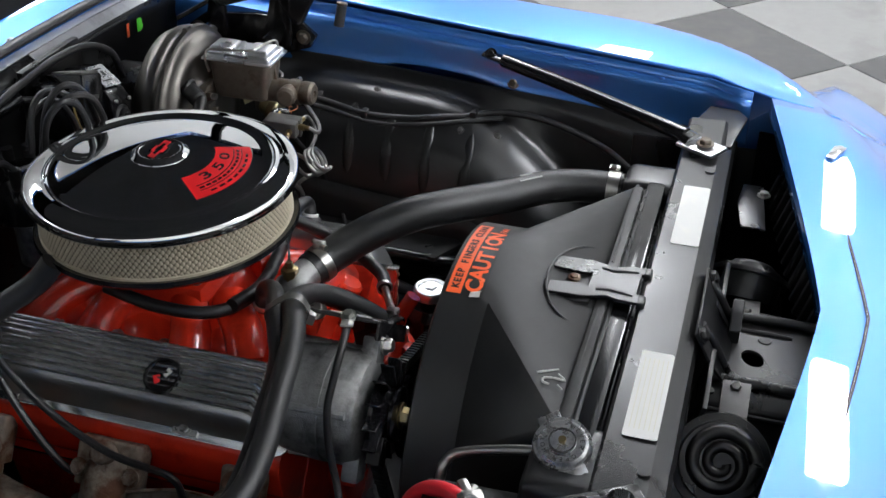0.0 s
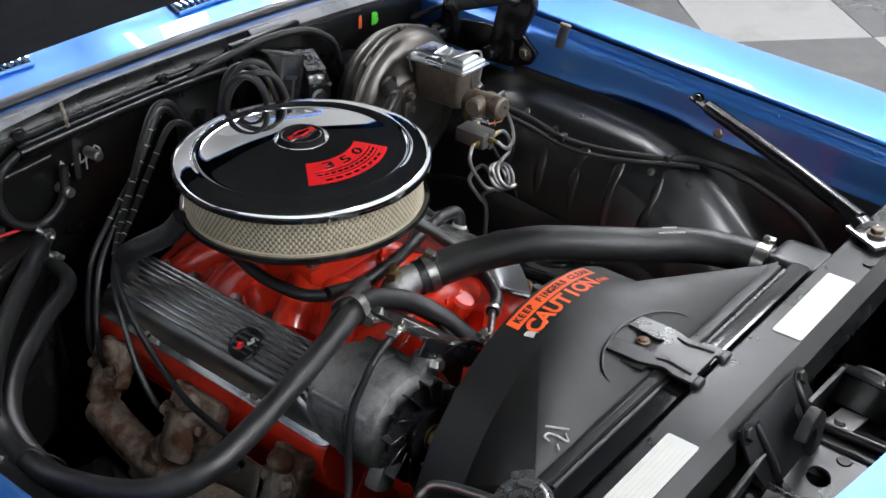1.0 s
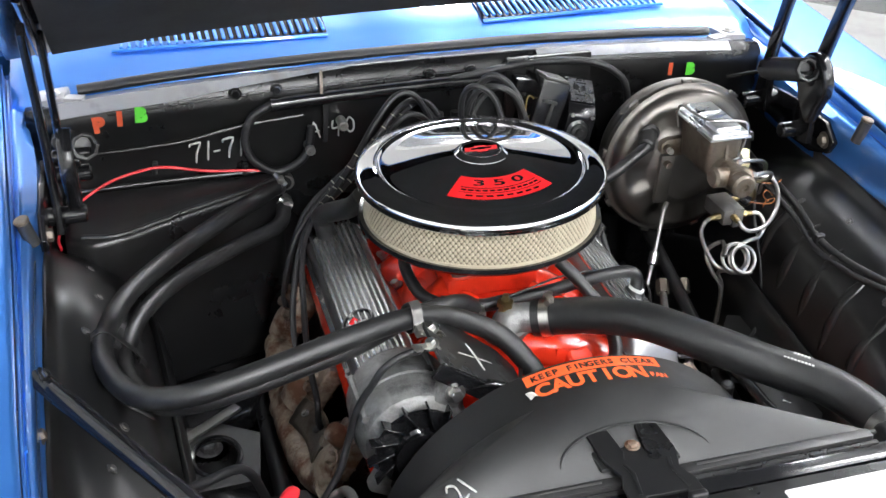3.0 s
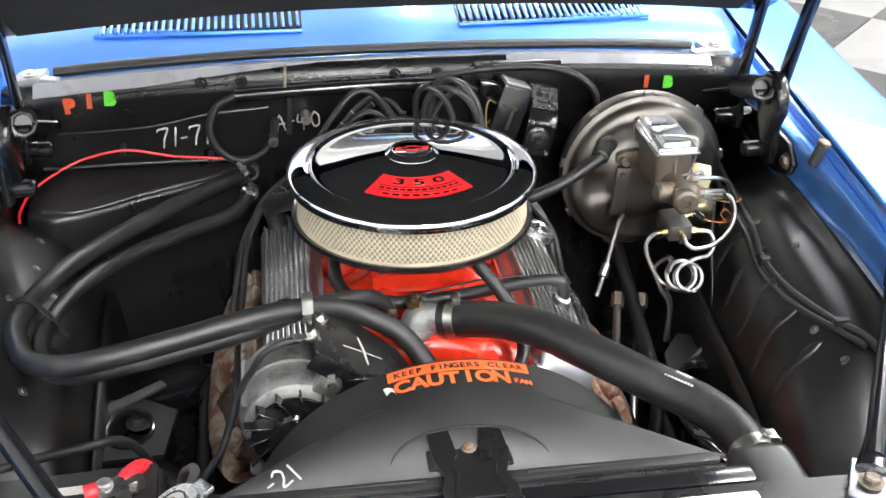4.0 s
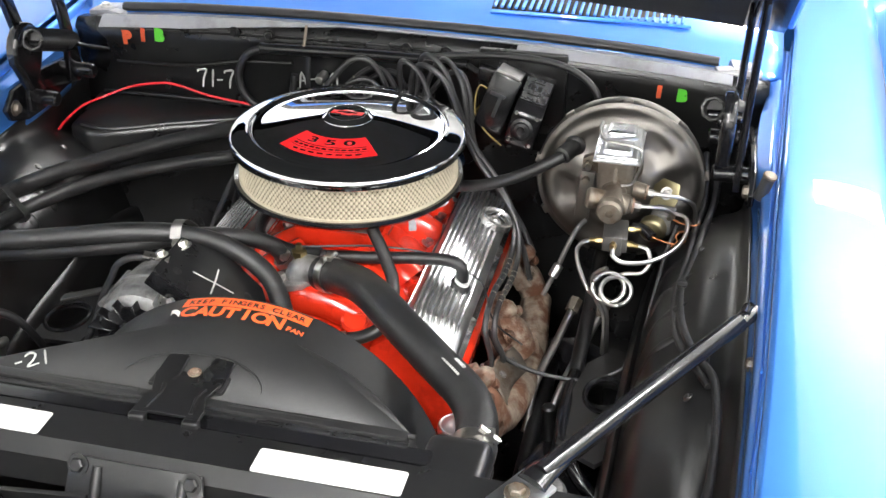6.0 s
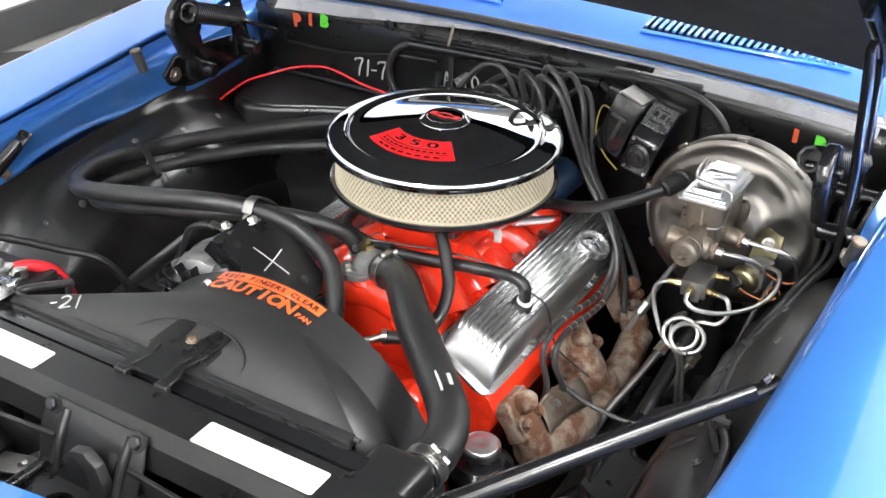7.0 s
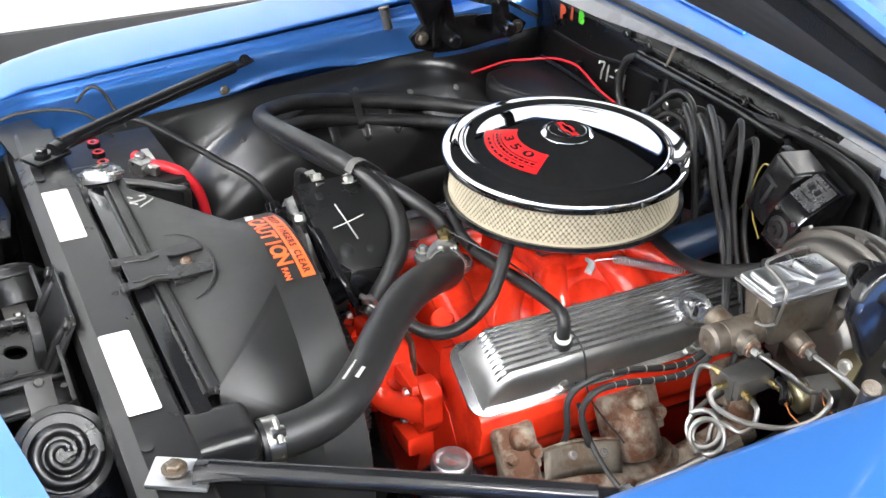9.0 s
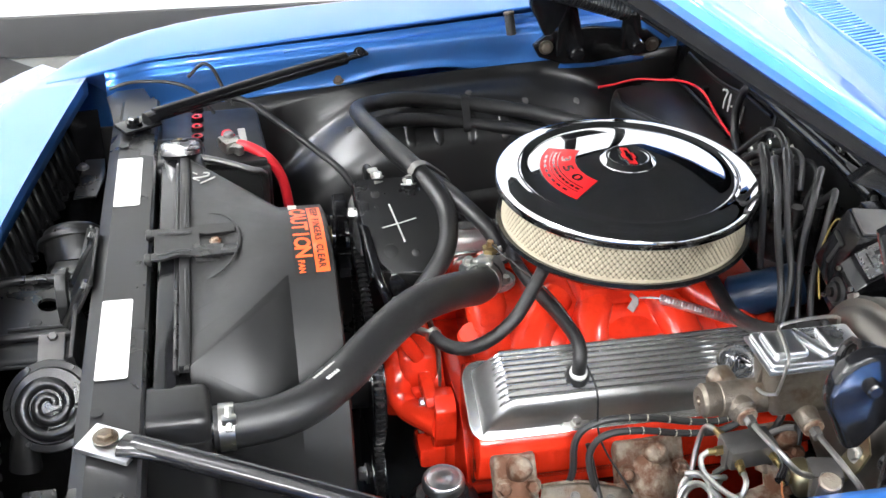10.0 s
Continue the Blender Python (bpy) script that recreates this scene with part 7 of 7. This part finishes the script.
def nose_line(x, back):
    return -0.283 + 0.083 * (abs(x) / 0.53) ** 1.15 - back


solid(part("backing", sheet(lambda z, x: (x, nose_line(x, 0.055 + (0.85 - z) * 0.12), z), [0.852, 0.75, 0.6, 0.45], [-0.56 + 1.12 * i / 24 for i in range(25)]), GLOSSBLACK, grille), 0.004)
for i in range(34):
    x = -0.50 + 0.0303 * i
    if abs(x) < 0.09:
        continue
    part("rib", box((x, nose_line(x, 0.035), 0.775), (0.013, 0.020, 0.125), (24, 14 * (1 if x > 0 else -1), 18 * (1 if x > 0 else -1)), 0.003, seg=1), SATIN, grille)
part("top_bar", tube([(x, nose_line(x, 0.03), 0.838) for x in (-0.5, -0.3, -0.1, 0, 0.1, 0.3, 0.5)], 0.008, 8, flat=0.6), PLASTIC, grille)
for s in (-1, 1):
    part("headlamp_bracket", prism([(0.33, -0.215), (0.46, -0.205), (0.46, -0.175), (0.40, -0.170), (0.33, -0.18)], 0.004, Matrix.Diagonal((s, 1, 1, 1)) @ pose(0, 0, 0.752), 0.001), SATIN, grille)
    part("bracket_bolt", bolt_head((s * 0.43, -0.207, 0.756), (0, 0, 1), 0.007, 0.006), ZINC, grille)
for s in (-1, 1):
    part("side_baffle", box((s * 0.548, -0.27, 0.62), (0.006, 0.17, 0.36), (0, 0, -s * 8), 0.002), GLOSSBLACK, grille)
part("floor_pan", box((0, -0.25, 0.44), (1.1, 0.35, 0.01)), SATIN, grille)
orn = part("hood_rubber", prism([(-0.022, -0.006), (0.022, -0.010), (0.026, 0.0), (0.018, 0.008), (-0.02, 0.006)], 0.006, pose(0.40, -0.293, skin_z(0.40, -0.293) - 0.002, 0, 0, -20), 0.002), CHROME, None, "small chrome trim piece on the nose panel", "trim")

# ---------------------------------------------------------------- chassis parts deep in the bay
for s in (-1, 1):
    fr = thing("frame_rail", (s * 0.40, 0.4, 0.3), "satin black subframe rail and control arm", "frame rail", "frame rails")
    part("rail", box((s * 0.40, 0.40, 0.36), (0.10, 1.25, 0.11), bevel=0.012), SATIN, fr)
    if s > 0:
        tower = part("arm_plate", holed_plate([(0.372, 0.300), (0.430, 0.268), (0.478, 0.330), (0.486, 0.42), (0.478, 0.53), (0.430, 0.55), (0.392, 0.50), (0.374, 0.40)], (0.428, 0.425), 0.028, 0.040, 0.008, pose(0, 0, 0.575)), LINERPAINT, fr)
        part("plate_rim", tube([(0.428 + 0.030 * math.cos(radians(a)), 0.425 + 0.042 * math.sin(radians(a)), 0.583) for a in range(0, 361, 20)], 0.0045, 8, 2), GLOSSBLACK, tower)
        part("plate_edge", tube([(0.375, 0.50, 0.56), (0.374, 0.40, 0.578), (0.378, 0.32, 0.575), (0.405, 0.27, 0.56), (0.445, 0.245, 0.53)], 0.010, 12, 6), GLOSSBLACK, tower)
        part("plate_skirt", tube([(0.400, 0.325, 0.578), (0.432, 0.300, 0.572), (0.470, 0.315, 0.565), (0.49, 0.36, 0.555)], 0.007, 10, 6), GLOSSBLACK, tower)
        part("tower_post", rod((0.352, 0.40, 0.50), (0.349, 0.392, 0.575), 0.010, seg=14, bevel=0.003), SATIN, tower)
    if s < 0:
        arm_plate = part("arm_plate", holed_plate([(0.365, 0.325), (0.465, 0.320), (0.470, 0.40), (0.462, 0.455), (0.40, 0.452), (0.352, 0.42)], (0.415, 0.385), 0.030, 0.038, 0.007, Matrix.Diagonal((s, 1, 1, 1)) @ pose(0, 0, 0.603)), RUBBER, fr)
        part("plate_rim", tube([(s * (0.415 + 0.032 * math.cos(radians(a))), 0.385 + 0.040 * math.sin(radians(a)), 0.610) for a in range(0, 361, 20)], 0.004, 8, 2), GLOSSBLACK, arm_plate)
        for x0, x1 in ((0.495, 0.486), (0.470, 0.471)):
            part("tray_post", tube([(-x0, 0.486, 0.612), (-(x0 + x1) / 2, 0.38, 0.610), (-x1, 0.282, 0.606)], 0.006, 8, 3), GLOSSBLACK, arm_plate)
        part("tray_strip", box((-0.417, 0.452, 0.612), (0.105, 0.016, 0.006), (0, 0, 35), 0.002), WORNSTEEL, arm_plate)
    arm = part("control_arm", prism([(0.315, 0.32), (0.36, 0.30), (0.47, 0.42), (0.50, 0.52), (0.47, 0.62), (0.36, 0.68), (0.315, 0.66), (0.345, 0.60), (0.40, 0.58), (0.43, 0.52), (0.40, 0.46), (0.345, 0.40)], 0.035, Matrix.Diagonal((s, 1, 1, 1)) @ pose(0, 0, 0.475), 0.008), GLOSSBLACK, fr)
    part("arm_shaft", rod((s * 0.325, 0.30, 0.49), (s * 0.325, 0.68, 0.49), 0.014, bevel=0.003), SATIN, fr)
    part("shock_tower", turned([(0.045, 0), (0.05, 0.0), (0.05, 0.05), (0.03, 0.06), (0.028, 0.055), (0.044, 0.045), (0.045, 0)], pose(s * 0.42, 0.50, 0.47), 24), SATIN, fr)
    if s < 0:
        part("shaft_nut", bolt_head((s * 0.42, 0.50, 0.53), (0, 0, 1), 0.014, 0.012), RAWALLOY, fr)
steer_box = thing("steering_box", (0.36, 0.22, 0.4), "black steering gear box beside the frame rail", "steering box")
part("housing", rod((0.36, 0.16, 0.50), (0.37, 0.32, 0.50), 0.045, seg=24, bevel=0.01), SATIN, steer_box)
part("cover", rod((0.36, 0.22, 0.53), (0.36, 0.22, 0.57), 0.04, seg=24, bevel=0.006), RAWALLOY, steer_box)
part("steering_shaft", rod((0.37, 0.32, 0.50), (0.385, 0.86, 0.66), 0.012, bevel=0.002), SATIN, steer_box)
tank = thing("washer_bottle_cap", (0.405, 0.03, 0.6), "black cap with a yellow paint stripe", "cap")
part("cap", turned([(0, 0.02), (0.022, 0.02), (0.025, 0.014), (0.025, 0), (0, 0)], pose(0.405, 0.03, 0.66), 28, close=False), RUBBER, tank)
part("stripe", box((0.405, 0.03, 0.681), (0.005, 0.036, 0.001), (0, 0, 0)), YELLOWPAINT, tank)
part("body", box((0.405, 0.03, 0.58), (0.09, 0.12, 0.15), bevel=0.015), SATIN, tank)
# pressed ribs in the inner fenders
for F, L, sx, rows, top, low in ((LF, liner_left, 1, (0.56, 0.49, 0.42, 0.35, 0.28), 0.80, 0.665), (RF, liner_right, -1, (0.515, 0.455, 0.395, 0.345), 0.775, 0.715)):
    for y in rows:
        fall = 0.15 * (0.56 - y) if sx > 0 else 0
        pts = []
        for z in np.linspace(top - fall, low - fall, 5):
            v = min((k / 60 for k in range(18, 54)), key=lambda k: abs(F(y, k)[2] - z))
            pts.append(Vector(F(y, v)) + Vector((-sx * 0.001, 0, 0.0005)))
        part("pressed_rib", tube(pts, 0.0105, 14, 4, flat=0.42, radii=[0.25, 0.9, 1, 1, 0.9, 0.3]), LINERPAINT, L)
# screws in the inner fenders
for s, F, L in ((1, LF, liner_left), (-1, RF, liner_right)):
    for y, v in ((0.24, 0.25), (0.30, 0.33), (0.46, 0.22), (0.56, 0.30), (0.66, 0.28)):
        p = Vector(F(y, v))
        part("screw", bolt_head(p + Vector((-s * 0.001, 0, 0.001)), (-s * 0.7, 0, 0.7), 0.005, 0.003), WORNSTEEL, L)

# ---------------------------------------------------------------- floor tiles
TILE, TURN_, TX, TY = 0.64, 45.0, 0.148, 0.445
tile_mesh = {}
for nm, mt in (("pale", LIGHTTILE), ("dark", DARKTILE)):
    tile_mesh[nm] = finish(box((0, 0, 0), (TILE - 0.004, TILE - 0.004, 0.02), bevel=0.002, seg=1), "tile", mt)
R_ = Matrix.Translation((TX, TY, -0.006)) @ pose(0, 0, 0, 0, 0, TURN_)
count = 0
rest = {"pale": [], "dark": []}
for i in range(-24, 25):
    for j in range(-24, 25):
        c = R_ @ Vector(((i + 0.5) * TILE, (j + 0.5) * TILE, 0))
        if not (XW + 0.02 < c.x < XE and YS < c.y < YN):
            continue
        kind_ = "pale" if (i + j) % 2 else "dark"
        near = (0.6 < c.x < 5.6 and -2.5 < c.y < 6.0) or (c.x < -0.6 and -2.0 < c.y < 4.5)
        if near and count < 300:
            ob = new("tile", tile_mesh[kind_])
            ob.matrix_basis = R_ @ pose((i + 0.5) * TILE, (j + 0.5) * TILE, 0)
            ob.parent = floor
            count += 1
        else:
            rest[kind_].append((i, j))
for kind_, cells in rest.items():
    own = bmesh.new()
    for i, j in cells:
        x, y, h = i * TILE + 0.002, j * TILE + 0.002, TILE - 0.004
        own.faces.new([own.verts.new(R_ @ Vector(q)) for q in ((x, y, 0.01), (x + h, y, 0.01), (x + h, y + h, 0.01), (x, y + h, 0.01))])
    part("tile_field", own, LIGHTTILE if kind_ == "pale" else DARKTILE, floor, kind="stuff")
